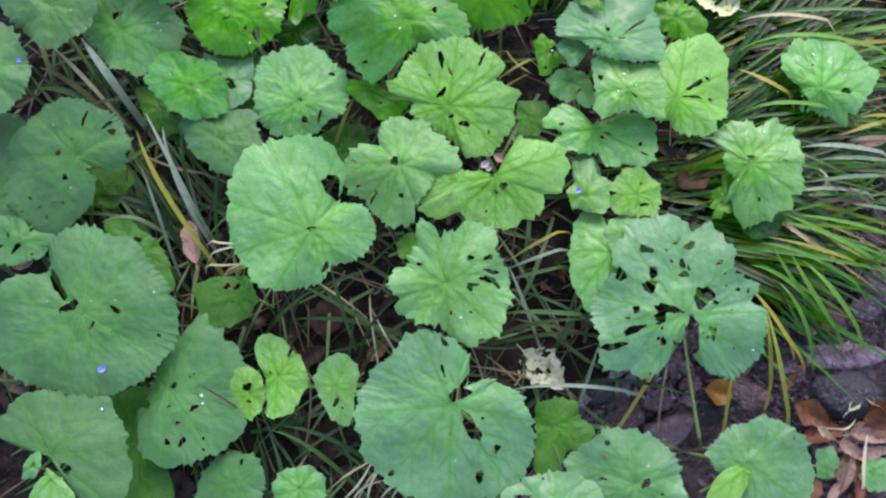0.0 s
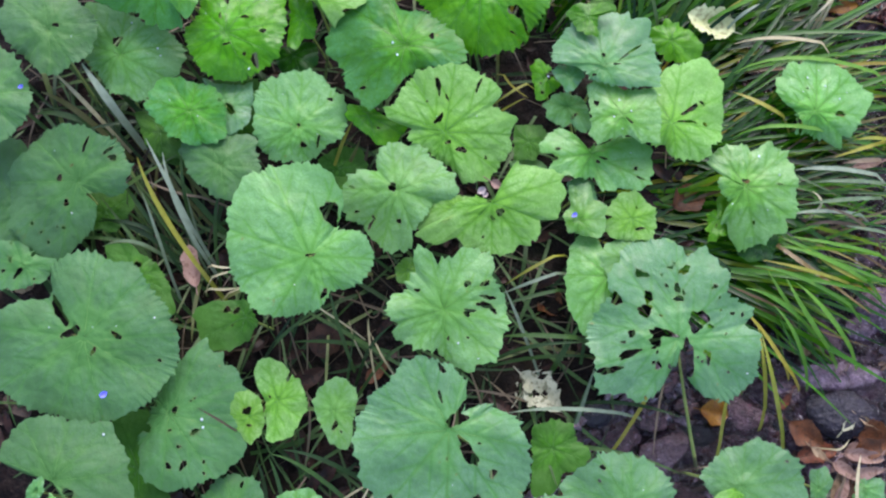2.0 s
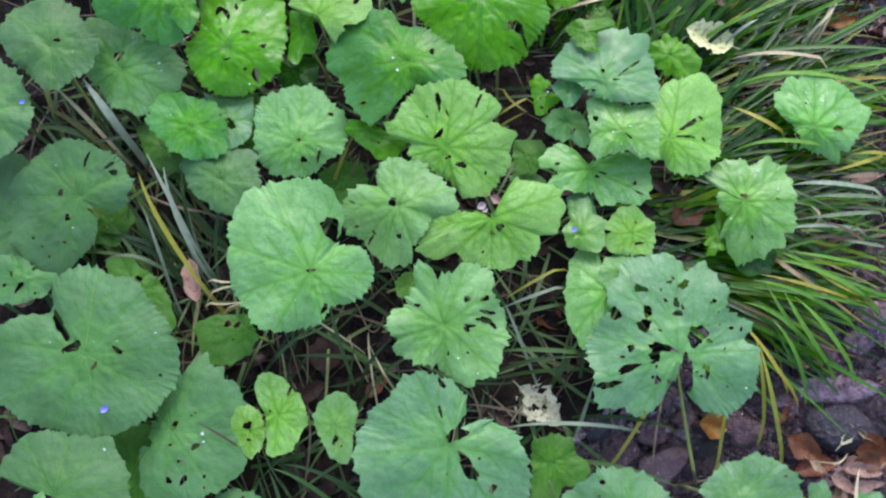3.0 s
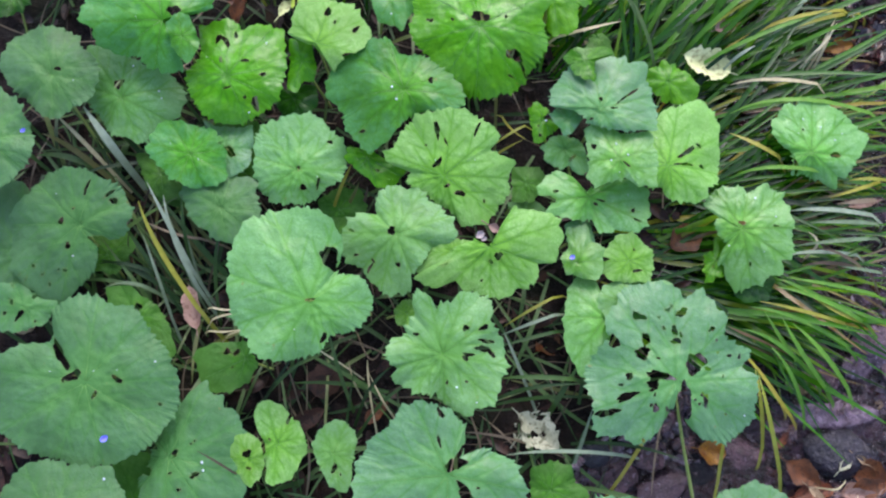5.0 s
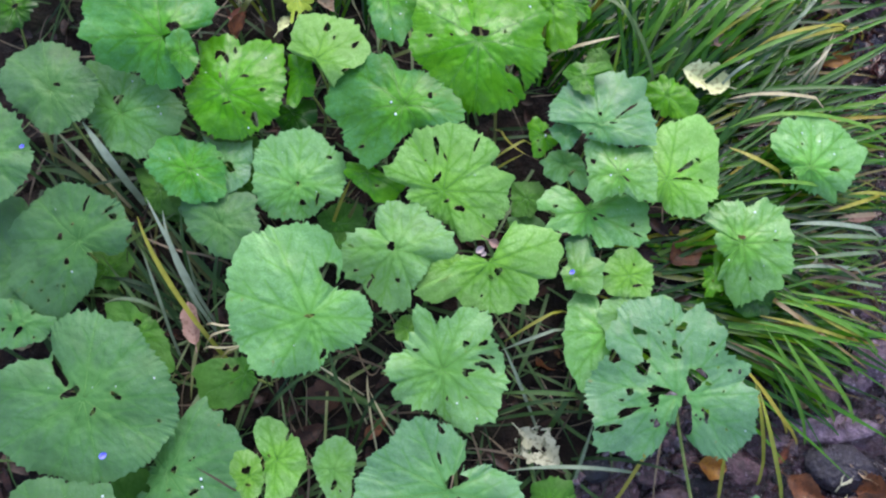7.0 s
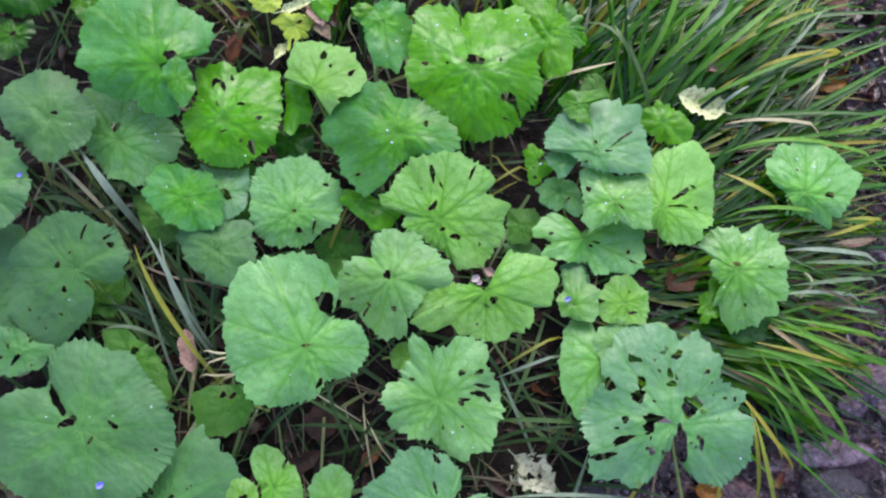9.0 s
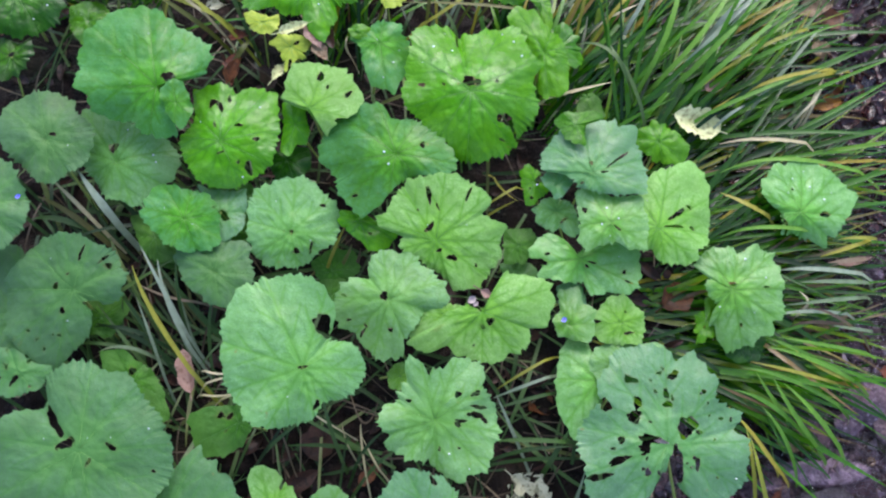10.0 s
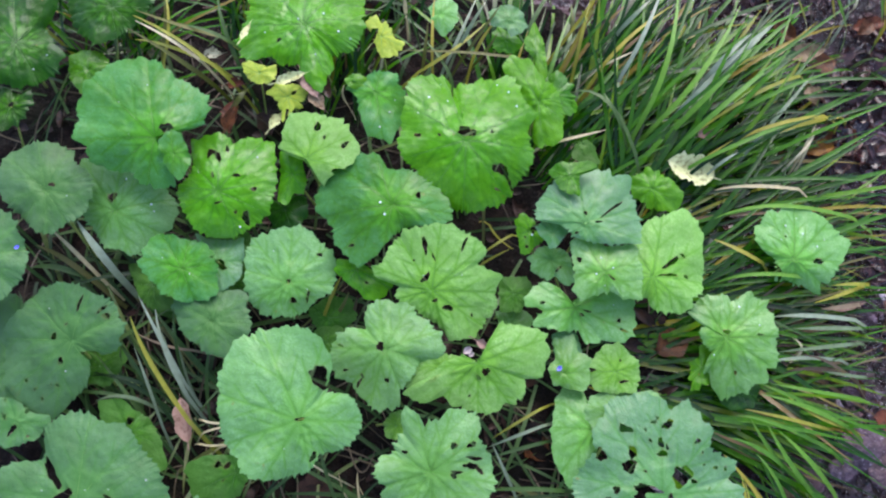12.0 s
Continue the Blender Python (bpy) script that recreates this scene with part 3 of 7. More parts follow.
    for a in va:
        tip = ring(reach, np.array([a % (2 * np.pi)]))[0] * np.array((np.cos(a), np.sin(a)))
        path = []
        for t in np.linspace(0.03, 0.88, 11):
            at = int(np.argmin(((p - tip * t) ** 2).sum(1)))
            if back[at] < 0 or rim[at]:
                break
            path.append((*(tip * t), z[at] - 0.00005))
        if len(path) > 4:
            paths.append(path)
    heart = 0.9 * np.exp(-((np.hypot(*p.T) / (0.45 * size)) ** 2))
    for name, values in (("vein", vein), ("rim", rim), ("heart", np.clip(heart + 0.75 * band, 0, 1))):
        me.attributes.new(name, "FLOAT", "POINT").data.foreach_set("value", values[used].astype(np.float32))
    return me, paths


def tube(name, points, radii, material, sides=7):
    points = [Vector(q) for q in points]
    verts, faces = [], []
    for i, q in enumerate(points):
        way = (points[min(i + 1, len(points) - 1)] - points[max(i - 1, 0)]).normalized()
        u = way.cross(Vector((0.3, 0.9, 0.2))).normalized()
        w = way.cross(u)
        for k in range(sides):
            a = 2 * math.pi * k / sides
            verts.append(q + (u * math.cos(a) + w * math.sin(a)) * radii[i])
    for i in range(len(points) - 1):
        for k in range(sides):
            a, b = i * sides + k, i * sides + (k + 1) % sides
            faces.append((a, b, b + sides, a + sides))
    faces += [tuple(range(sides))[::-1], tuple(range(len(verts) - sides, len(verts)))]
    return mesh_of(name, verts, faces, material)


LEAF_WORDS = {"deep": "matt deep green toothed leaf", "blue": "matt blue-green toothed leaf", "mid": "mid-green toothed leaf", "yellow": "yellow-green toothed leaf", "shade": "shaded dark green glossy toothed leaf", "under": "dull dark green shaded leaf", "wilt": "wilting yellow ragged leaf", "bright": "glossy bright green toothed leaf", "sheen": "glossy vivid green toothed leaf", "fresh": "fresh green toothed leaf", "pale": "sheen-paled green toothed leaf", "vivid": "glossy saturated green toothed leaf"}
leaf_count = 0


def leaf(tone, at, slope, foot, veins, holes=(), ragged=0.02, nibbles=0, bends=()):
    """One butterbur leaf: blade on its own stalk, which rises from the ground at foot."""
    global leaf_count
    leaf_count += 1
    size = sum(veins) / len(veins)
    ragged = ragged + 0.008
    rng = np.random.RandomState(leaf_count + 900)
    for _ in range(nibbles):
        a, d, w = rng.uniform(0, 6.3), size * rng.uniform(0.25, 0.95), rng.uniform(1.0, 2.4) ** 1.6
        holes = (*holes, (d * math.cos(a), d * math.sin(a), w * rng.uniform(1, 2.4), w, rng.uniform(0, 180)))
    ground_z = float(ground_height(*foot))
    thing = new("butterbur_leaf")
    thing.location = (*foot, ground_z)
    words = LEAF_WORDS[tone] + (" riddled with insect holes" if len(holes) > 5 else " with insect bites" if holes else ", whole,") + (" low among stalks" if size < 40 else " on its stalk")
    tagged(thing, words, "leaf", "butterbur leaves on the bank")
    n = Vector((-slope[0], -slope[1], 1)).normalized()
    ux = Vector((1, 0, slope[0])).normalized()
    uy = n.cross(ux)
    form, paths = blade_mesh(veins, holes, leaf_count * 13 + 5, LEAF[tone], ragged, -0.013 if tone in ("bright", "sheen", "shade", "vivid") else -0.010, 1.0 if tone in ("bright", "sheen", "shade", "vivid") else 0.85, bends)
    blade = part("blade", form, thing)
    for path in paths:
        part("vein", tube("vein", path, [(0.00030 + 0.0000030 * size) * (1 - 0.75 * i / 10) for i in range(len(path))], VEIN, 5), blade)
    shift = Vector(at) - thing.location
    blade.matrix_basis = Matrix(((ux.x, uy.x, n.x, shift.x), (ux.y, uy.y, n.y, shift.y), (ux.z, uy.z, n.z, shift.z), (0, 0, 0, 1)))
    top, low = shift + n * (-0.0026 + 0.000055 * size), Vector((0, 0, -0.01))
    bend = top * 0.75 + Vector((0, 0, -0.25 * top.z)) * 0.4
    pts = [low * (1 - t) ** 2 + bend * 2 * t * (1 - t) + top * t**2 for t in np.linspace(0, 1, 10)]
    thick = 0.0012 + 0.000007 * size
    part("petiole", tube("petiole", pts, [thick * (1.35 - 0.5 * t) for t in np.linspace(0, 1, 10)], STALK), thing, "ribbed green stalk")
    return thing


leaf("mid", (-0.167, 0.218, 0.232), (-0.03, 0.15), (-0.137, 0.246), veins=(81, 78, 74, 69, 53, 50, 83, 100, 112, 117, 124, 128, 130, 129, 123, 119, 114, 109, 104, 101, 97, 94, 94, 92, 88, 81, 76, 70, 66, 58, 52, 56, 63, 68, 75, 79), holes=((24, 54, 9.9, 15.6, 35), (1, 1, 6.3, 2.1, 15), (18, -46, 3.5, 6.3, -20),))
leaf("deep", (-0.452, 0.119, 0.191), (0.05, 0.02), (-0.491, 0.109), veins=(118, 114, 112, 107, 106, 106, 109, 109, 112, 115, 114, 113, 107, 80, 82, 102, 121, 136, 142, 144, 137, 128, 116, 109, 104, 103, 102, 104, 104, 107, 110, 114, 115, 113, 116, 116), holes=((-17, 9, 11.5, 6.5, 15), (-37, 37, 20.3, 6.5, -55), (13, -15, 2.1, 6.4, -25),), nibbles=3, bends=((20, -20, -60, 0.06),))
leaf("deep", (-0.487, 0.333, 0.170), (0.20, 0.20), (-0.465, 0.284), veins=(69, 76, 74, 72, 73, 72, 71, 72, 75, 78, 84, 87, 90, 91, 93, 93, 99, 111, 114, 117, 119, 120, 118, 117, 116, 113, 95, 79, 68, 57, 46, 35, 26, 44, 55, 65), holes=((12, 49, 2.5, 10, -20), (41, 40, 2.5, 7.4, -50), (25, -22, 13.3, 5.8, -25), (-70, -52, 2.6, 2.6, 0), (-92, -62, 1.7, 1.7, 0), (-58, -64, 2.5, 1.7, 0), (-83, -69, 1.7, 1.7, 0), (-49, -78, 2.5, 2.5, 0),), nibbles=6)
leaf("deep", (-0.537, 0.540, 0.191), (0.00, 0.00), (-0.494, 0.458), veins=(64, 63, 61, 61, 57, 55, 63, 70, 73, 79, 78, 78, 80, 83, 85, 83, 81, 77, 70, 62, 56, 52, 50, 50, 51, 55, 59, 62, 64, 58, 58, 61, 61, 63, 64, 62), holes=((8, 8, 4.7, 3.1, 0),))
leaf("deep", (-0.614, 0.444, 0.196), (0.00, 0.00), (-0.642, 0.453), veins=(65, 63, 61, 61, 62, 64, 68, 71, 77, 75, 73, 73, 75, 78, 70, 65, 62, 62, 63, 62, 59, 59, 60, 64, 68, 67, 67, 69, 72, 70, 68, 67, 64, 63, 62, 63))
leaf("mid", (-0.451, 0.522, 0.156), (0.07, 0.13), (-0.448, 0.454), veins=(85, 83, 78, 73, 67, 63, 60, 59, 61, 65, 72, 79, 92, 88, 68, 61, 58, 57, 57, 50, 46, 43, 44, 46, 50, 55, 56, 58, 61, 66, 71, 70, 72, 76, 80, 83), holes=((-4, 19, 6.5, 7.4, 0),), bends=((10, 0, 10, 0.15), (0, 0, -90, 0.1)))
leaf("fresh", (-0.381, 0.606, 0.223), (-0.05, 0.07), (-0.372, 0.617), veins=(4, 4, 4, 4, 64, 74, 83, 90, 92, 94, 93, 93, 93, 95, 95, 95, 99, 108, 114, 121, 126, 132, 132, 133, 135, 135, 135, 136, 134, 131, 124, 125, 119, 112, 111, 112, 112, 102, 97, 95, 93, 87, 79, 74, 70, 64, 61, 60, 60, 62, 64, 67, 67, 67, 69, 69, 69, 69, 67, 65, 10, 8, 7, 6, 6, 5, 5, 4, 4, 4, 4, 4), holes=((15, 13, 10, 6.2, -20),), bends=((0, 6, -88, 0.26), (18, 0, 10, 0.2), (-20, 30, 120, 0.1)))
leaf("sheen", (-0.296, 0.536, 0.193), (-0.00, 0.04), (-0.271, 0.497), veins=(77, 78, 80, 83, 85, 87, 90, 94, 98, 104, 105, 103, 102, 99, 97, 87, 80, 87, 91, 96, 97, 97, 97, 95, 94, 80, 67, 59, 57, 55, 54, 55, 57, 60, 63, 62, 62, 61, 59, 59, 58, 58, 57, 57, 58, 59, 60, 61, 61, 61, 62, 64, 63, 63, 63, 64, 64, 65, 66, 67, 67, 68, 68, 68, 69, 71, 73, 76, 76, 76, 76, 76), holes=((-17, 61, 4.2, 7.7, 0), (-6, 56, 3.5, 11.6, 25), (6, 68, 2.6, 5.3, 0), (-9, 24, 2.3, 4.5, 0), (24, 24, 5.6, 2.8, -10), (39, -36, 5.2, 8.6, 0), (25, -29, 2.2, 2.8, 0), (49, 4, 4.9, 3.1, 40), (1, -16, 5.5, 1.6, 20),), bends=((0, 15, 80, 0.2), (0, -20, -90, 0.2)), ragged=0.01, nibbles=0)
leaf("fresh", (-0.344, 0.430, 0.178), (0.00, 0.00), (-0.367, 0.422), veins=(49, 48, 48, 48, 48, 49, 49, 48, 47, 47, 47, 47, 47, 46, 45, 45, 44, 44, 45, 45, 47, 49, 52, 57, 62, 64, 67, 68, 66, 65, 64, 63, 62, 61, 61, 61, 56, 52, 49, 47, 45, 44, 43, 42, 42, 42, 43, 44, 43, 42, 42, 43, 43, 44, 45, 47, 48, 48, 49, 50, 52, 54, 57, 57, 58, 59, 59, 56, 53, 52, 50, 50), holes=((40, 16, 2.3, 2.3, 0),))
leaf("blue", (-0.298, 0.443, 0.165), (0.00, -0.00), (-0.279, 0.438), veins=(35, 36, 37, 38, 39, 40, 42, 45, 48, 51, 48, 43, 40, 37, 36, 35, 35, 35, 35, 35, 36, 37, 39, 41, 43, 50, 56, 44, 36, 30, 26, 23, 21, 20, 19, 19, 18, 18, 18, 18, 18, 18, 18, 19, 20, 21, 22, 23, 26, 28, 32, 35, 36, 38, 41, 42, 41, 41, 41, 42, 42, 41, 40, 40, 40, 39, 38, 37, 36, 35, 35, 35), holes=((4, -4, 9.3, 6.2, -25),))
leaf("mid", (-0.199, 0.413, 0.167), (-0.06, 0.20), (-0.216, 0.406), veins=(65, 66, 67, 68, 69, 71, 74, 73, 72, 72, 72, 74, 76, 79, 80, 80, 81, 81, 80, 81, 81, 81, 81, 81, 82, 80, 79, 78, 75, 73, 71, 69, 66, 64, 63, 62, 61, 60, 59, 59, 59, 60, 59, 58, 58, 57, 57, 57, 54, 52, 51, 50, 49, 49, 49, 49, 48, 48, 48, 48, 49, 49, 47, 47, 46, 46, 48, 51, 55, 60, 63, 64), holes=((8, -25, 5.4, 3.4, 0), (43, 39, 4.6, 2.3, 0), (1, 1, 2.7, 2.7, 0), (28, -19, 1.2, 10, -15),), bends=((0, 10, 70, 0.15), (10, -20, -80, 0.2)))
leaf("yellow", (-0.173, 0.580, 0.207), (0.19, -0.03), (-0.157, 0.563), veins=(76, 79, 77, 75, 73, 73, 72, 72, 73, 74, 76, 77, 76, 76, 76, 77, 79, 79, 78, 78, 78, 79, 81, 78, 72, 67, 62, 58, 54, 52, 50, 48, 31, 19, 14, 11, 9, 8, 7, 6, 6, 6, 5, 5, 5, 5, 5, 5, 5, 6, 6, 6, 7, 7, 8, 9, 10, 12, 15, 20, 46, 46, 46, 46, 46, 47, 49, 53, 57, 63, 70, 72), holes=((13, 49, 5, 7.5, 20), (24, 31, 2.5, 2.9, 0), (54, 18, 6.5, 3.7, 30), (44, -22, 6.5, 3.2, 20),), bends=((-2, -6, -120, 0.35), (0, 8, 70, 0.1)))
leaf("fresh", (-0.052, 0.509, 0.213), (0.09, 0.05), (-0.103, 0.525), veins=(80, 80, 76, 72, 68, 66, 63, 61, 60, 59, 58, 58, 58, 58, 58, 59, 58, 57, 57, 57, 61, 81, 81, 83, 84, 87, 90, 88, 91, 97, 104, 107, 111, 117, 116, 112, 109, 100, 92, 89, 92, 95, 96, 95, 95, 95, 94, 95, 91, 84, 77, 63, 55, 49, 45, 42, 39, 38, 38, 38, 38, 38, 40, 43, 47, 53, 60, 68, 77, 84, 82, 81), holes=((35, 14, 3.8, 4.6, 0), (-59, -52, 4.6, 2.3, 20),), bends=((5, 20, 55, 0.15), (-20, -10, -130, 0.15)))
leaf("bright", (-0.104, 0.431, 0.162), (0.00, 0.00), (-0.092, 0.445), veins=(26, 23, 20, 18, 17, 16, 15, 14, 14, 14, 13, 13, 13, 13, 13, 14, 14, 14, 15, 15, 16, 16, 17, 17, 18, 20, 21, 23, 26, 30, 32, 32, 31, 31, 32, 32, 32, 30, 28, 27, 26, 26, 25, 24, 23, 23, 23, 23, 23, 23, 24, 25, 26, 27, 28, 30, 34, 43, 46, 47, 49, 51, 53, 56, 56, 56, 57, 58, 56, 53, 42, 31), holes=((14, -18, 3.1, 2.3, 0),), ragged=0.03)
leaf("yellow", (0.001, 0.391, 0.204), (0.03, 0.20), (-0.027, 0.350), veins=(91, 93, 97, 90, 81, 77, 76, 93, 93, 94, 93, 94, 94, 94, 92, 92, 91, 92, 91, 91, 92, 93, 93, 92, 91, 89, 88, 87, 86, 84, 84, 87, 89, 83, 53, 48, 49, 51, 50, 46, 42, 39, 37, 36, 35, 35, 35, 35, 35, 36, 36, 38, 39, 41, 43, 46, 49, 57, 72, 76, 78, 82, 86, 86, 86, 87, 86, 85, 88, 92, 91, 90), holes=((-9, 62, 3, 13.5, 12), (44, 62, 2.2, 9.7, -20), (21, -23, 6.7, 4.1, 0), (4, -13, 5.2, 1.9, 25), (3, 45, 1.1, 5.2, 25),), bends=((60, -10, -15, 0.3),), ragged=0.02, nibbles=3)
leaf("mid", (-0.061, 0.312, 0.202), (0.11, 0.03), (-0.085, 0.301), veins=(79, 80, 80, 81, 77, 74, 71, 69, 67, 66, 65, 67, 69, 71, 72, 68, 66, 68, 71, 72, 71, 70, 70, 65, 60, 53, 47, 43, 48, 58, 61, 65, 70, 73, 74, 75, 76, 76, 77, 78, 77, 76, 72, 67, 64, 63, 66, 69, 70, 72, 74, 77, 79, 79, 79, 80, 77, 72, 56, 55, 54, 53, 52, 51, 50, 50, 50, 51, 54, 61, 71, 80), holes=((-6, 4, 5.6, 5.2, 0), (2, -40, 3.3, 3, 0), (-32, -33, 3.7, 1.5, -50), (-37, -42, 6.7, 2.2, 60), (42, 54, 1.5, 8.2, 10), (-54, -25, 3.4, 1.9, 0), (-60, 7, 5.3, 1.5, -20),), bends=((0, 8, 80, 0.16), (0, -12, -95, 0.16)))
leaf("yellow", (0.061, 0.292, 0.214), (0.11, 0.07), (0.076, 0.327), veins=(93, 95, 96, 95, 95, 94, 87, 82, 77, 71, 66, 62, 58, 7, 7, 6, 6, 5, 5, 5, 5, 5, 5, 5, 5, 5, 5, 5, 5, 5, 23, 26, 28, 32, 37, 45, 49, 55, 63, 76, 109, 102, 96, 91, 68, 65, 65, 65, 64, 63, 63, 63, 63, 63, 64, 65, 67, 67, 66, 65, 65, 67, 71, 75, 76, 73, 71, 68, 65, 84, 87, 92), holes=((10, -12, 4.7, 5.1, 0), (0, -19, 3.6, 2.2, -30), (-13, -42, 1.8, 1.8, 0), (-58, -19, 2.2, 4.4, -30), (-4, 2, 2.9, 1.8, 0),), bends=((0, -6, -90, 0.22), (30, 20, 40, 0.15)))
leaf("pale", (0.200, 0.377, 0.156), (-0.10, 0.01), (0.237, 0.374), veins=(86, 87, 87, 78, 72, 64, 56, 51, 38, 30, 24, 21, 18, 16, 15, 14, 13, 12, 11, 10, 10, 9, 9, 9, 9, 28, 41, 50, 54, 60, 63, 65, 68, 72, 75, 73, 69, 60, 54, 58, 65, 64, 57, 53, 50, 48, 46, 45, 42, 39, 37, 35, 34, 33, 33, 34, 42, 54, 54, 56, 57, 60, 62, 67, 76, 85, 87, 89, 89, 88, 86, 86), holes=((-59, -4, 11.7, 3.9, -8), (16, -5, 5.5, 1.2, -10), (61, -17, 2.8, 3.6, 0), (66, -31, 5.6, 1.2, -20),), ragged=0.03, nibbles=3)
leaf("yellow", (0.252, 0.289, 0.148), (0.06, -0.03), (0.261, 0.285), veins=(33, 33, 33, 34, 35, 35, 34, 34, 34, 34, 34, 35, 35, 36, 38, 39, 41, 40, 39, 39, 39, 40, 41, 40, 38, 37, 36, 36, 36, 36, 36, 36, 36, 36, 37, 38, 39, 39, 39, 39, 39, 39, 40, 41, 40, 37, 35, 34, 33, 32, 31, 31, 30, 30, 30, 30, 30, 31, 32, 33, 34, 36, 39, 39, 37, 36, 35, 34, 34, 33, 33, 33), holes=((-38, 3, 9.1, 3.8, -10), (10, -14, 9.1, 1.5, 8), (7, 15, 1.9, 1.5, 0),), ragged=0.01)
leaf("pale", (0.181, 0.287, 0.147), (-0.00, 0.00), (0.182, 0.300), veins=(37, 37, 38, 40, 41, 44, 43, 41, 40, 39, 38, 38, 41, 47, 54, 57, 54, 53, 51, 50, 50, 50, 32, 25, 24, 24, 23, 23, 23, 23, 23, 23, 23, 22, 21, 20, 20, 19, 19, 19, 19, 19, 20, 20, 21, 21, 21, 20, 20, 19, 19, 19, 19, 19, 20, 20, 21, 22, 23, 25, 27, 30, 34, 38, 37, 37, 37, 38, 37, 37, 36, 36), holes=((32, -25, 3.8, 6.1, 0),))
leaf("blue", (0.210, 0.482, 0.213), (-0.03, -0.01), (0.194, 0.469), veins=(78, 79, 80, 80, 81, 82, 82, 82, 93, 96, 97, 91, 83, 88, 89, 87, 87, 85, 80, 59, 49, 53, 58, 66, 77, 77, 77, 76, 75, 74, 73, 71, 70, 70, 69, 66, 38, 34, 31, 29, 27, 26, 26, 25, 25, 25, 26, 25, 24, 24, 24, 24, 24, 24, 25, 25, 26, 28, 29, 31, 33, 35, 39, 43, 49, 53, 59, 67, 79, 79, 78, 78), holes=((39, 22, 17.6, 1.9, 38), (1, 14, 3.1, 2.7, 30), (18, 2, 5.3, 1.5, 15), (-12, -13, 3, 1.5, 0),), bends=((10, 6, 55, 0.10), (-25, 0, 185, 0.12), (0, -22, -95, 0.2)))
leaf("vivid", (0.191, 0.547, 0.223), (-0.00, -0.00), (0.189, 0.553), veins=(13, 15, 16, 38, 42, 42, 39, 38, 36, 32, 29, 26, 24, 23, 22, 21, 21, 21, 21, 22, 22, 23, 24, 25, 25, 25, 25, 26, 27, 28, 28, 29, 31, 30, 28, 26, 25, 24, 23, 22, 22, 22, 22, 22, 23, 24, 24, 24, 24, 24, 24, 25, 26, 27, 28, 28, 29, 31, 32, 29, 25, 21, 19, 18, 16, 15, 15, 14, 14, 13, 13, 13), holes=(), ragged=0.03)
leaf("bright", (0.138, 0.485, 0.167), (0.00, 0.00), (0.161, 0.469), veins=(12, 12, 12, 12, 12, 12, 13, 13, 14, 14, 15, 16, 18, 18, 19, 19, 20, 21, 23, 25, 27, 28, 27, 26, 26, 25, 25, 25, 26, 25, 23, 22, 20, 20, 19, 18, 18, 18, 18, 18, 18, 18, 19, 19, 20, 21, 23, 26, 29, 34, 37, 36, 35, 35, 34, 31, 28, 25, 24, 23, 23, 23, 22, 23, 23, 24, 24, 25, 22, 17, 14, 12), holes=((5, -2, 2, 2.3, 0), (-4, -23, 2.7, 2.7, 0),), ragged=0.04, nibbles=2)
leaf("mid", (0.169, 0.445, 0.158), (0.00, 0.00), (0.199, 0.409), veins=(28, 28, 27, 27, 27, 28, 27, 25, 24, 22, 22, 21, 21, 20, 20, 20, 21, 21, 21, 21, 21, 21, 21, 22, 22, 23, 25, 26, 26, 27, 27, 28, 29, 31, 33, 34, 33, 32, 31, 31, 31, 31, 31, 31, 30, 30, 29, 29, 30, 30, 31, 32, 30, 28, 27, 26, 25, 29, 35, 40, 41, 43, 44, 47, 45, 41, 37, 35, 33, 32, 30, 29), holes=((9, -13, 7.8, 1.2, 40),), ragged=0.02)
leaf("pale", (0.234, 0.416, 0.203), (0.00, 0.00), (0.239, 0.413), veins=(53, 53, 53, 53, 53, 54, 56, 58, 61, 60, 55, 50, 47, 44, 42, 40, 39, 40, 42, 44, 46, 50, 54, 59, 63, 63, 63, 63, 58, 53, 49, 46, 44, 42, 41, 40, 40, 40, 41, 43, 45, 47, 49, 49, 49, 50, 51, 44, 39, 36, 33, 31, 29, 29, 28, 28, 27, 27, 28, 29, 35, 45, 48, 52, 58, 60, 58, 56, 55, 54, 54, 54), holes=((-32, 19, 3, 4.5, 0), (10, -8, 5.3, 1.5, -35),), bends=((-15, 0, 190, 0.25), (0, 10, 80, 0.1), (10, -12, -90, 0.12)))
leaf("yellow", (0.305, 0.416, 0.173), (-0.20, -0.11), (0.296, 0.439), veins=(81, 82, 85, 88, 90, 92, 97, 105, 112, 117, 122, 124, 126, 116, 107, 100, 95, 91, 87, 74, 67, 61, 57, 53, 50, 47, 45, 44, 42, 42, 41, 41, 41, 42, 42, 42, 42, 42, 42, 42, 43, 43, 42, 41, 40, 40, 40, 39, 35, 33, 30, 29, 29, 33, 40, 44, 47, 50, 54, 56, 59, 62, 65, 68, 70, 68, 66, 65, 69, 74, 79, 79), holes=((30, 22, 14.3, 3.8, 35), (24, 3, 14.2, 2.1, 5), (52, 4, 3.4, 3, 0), (49, 34, 5.1, 2.1, -30),), bends=((0, -8, -90, 0.25),), ragged=0.015)
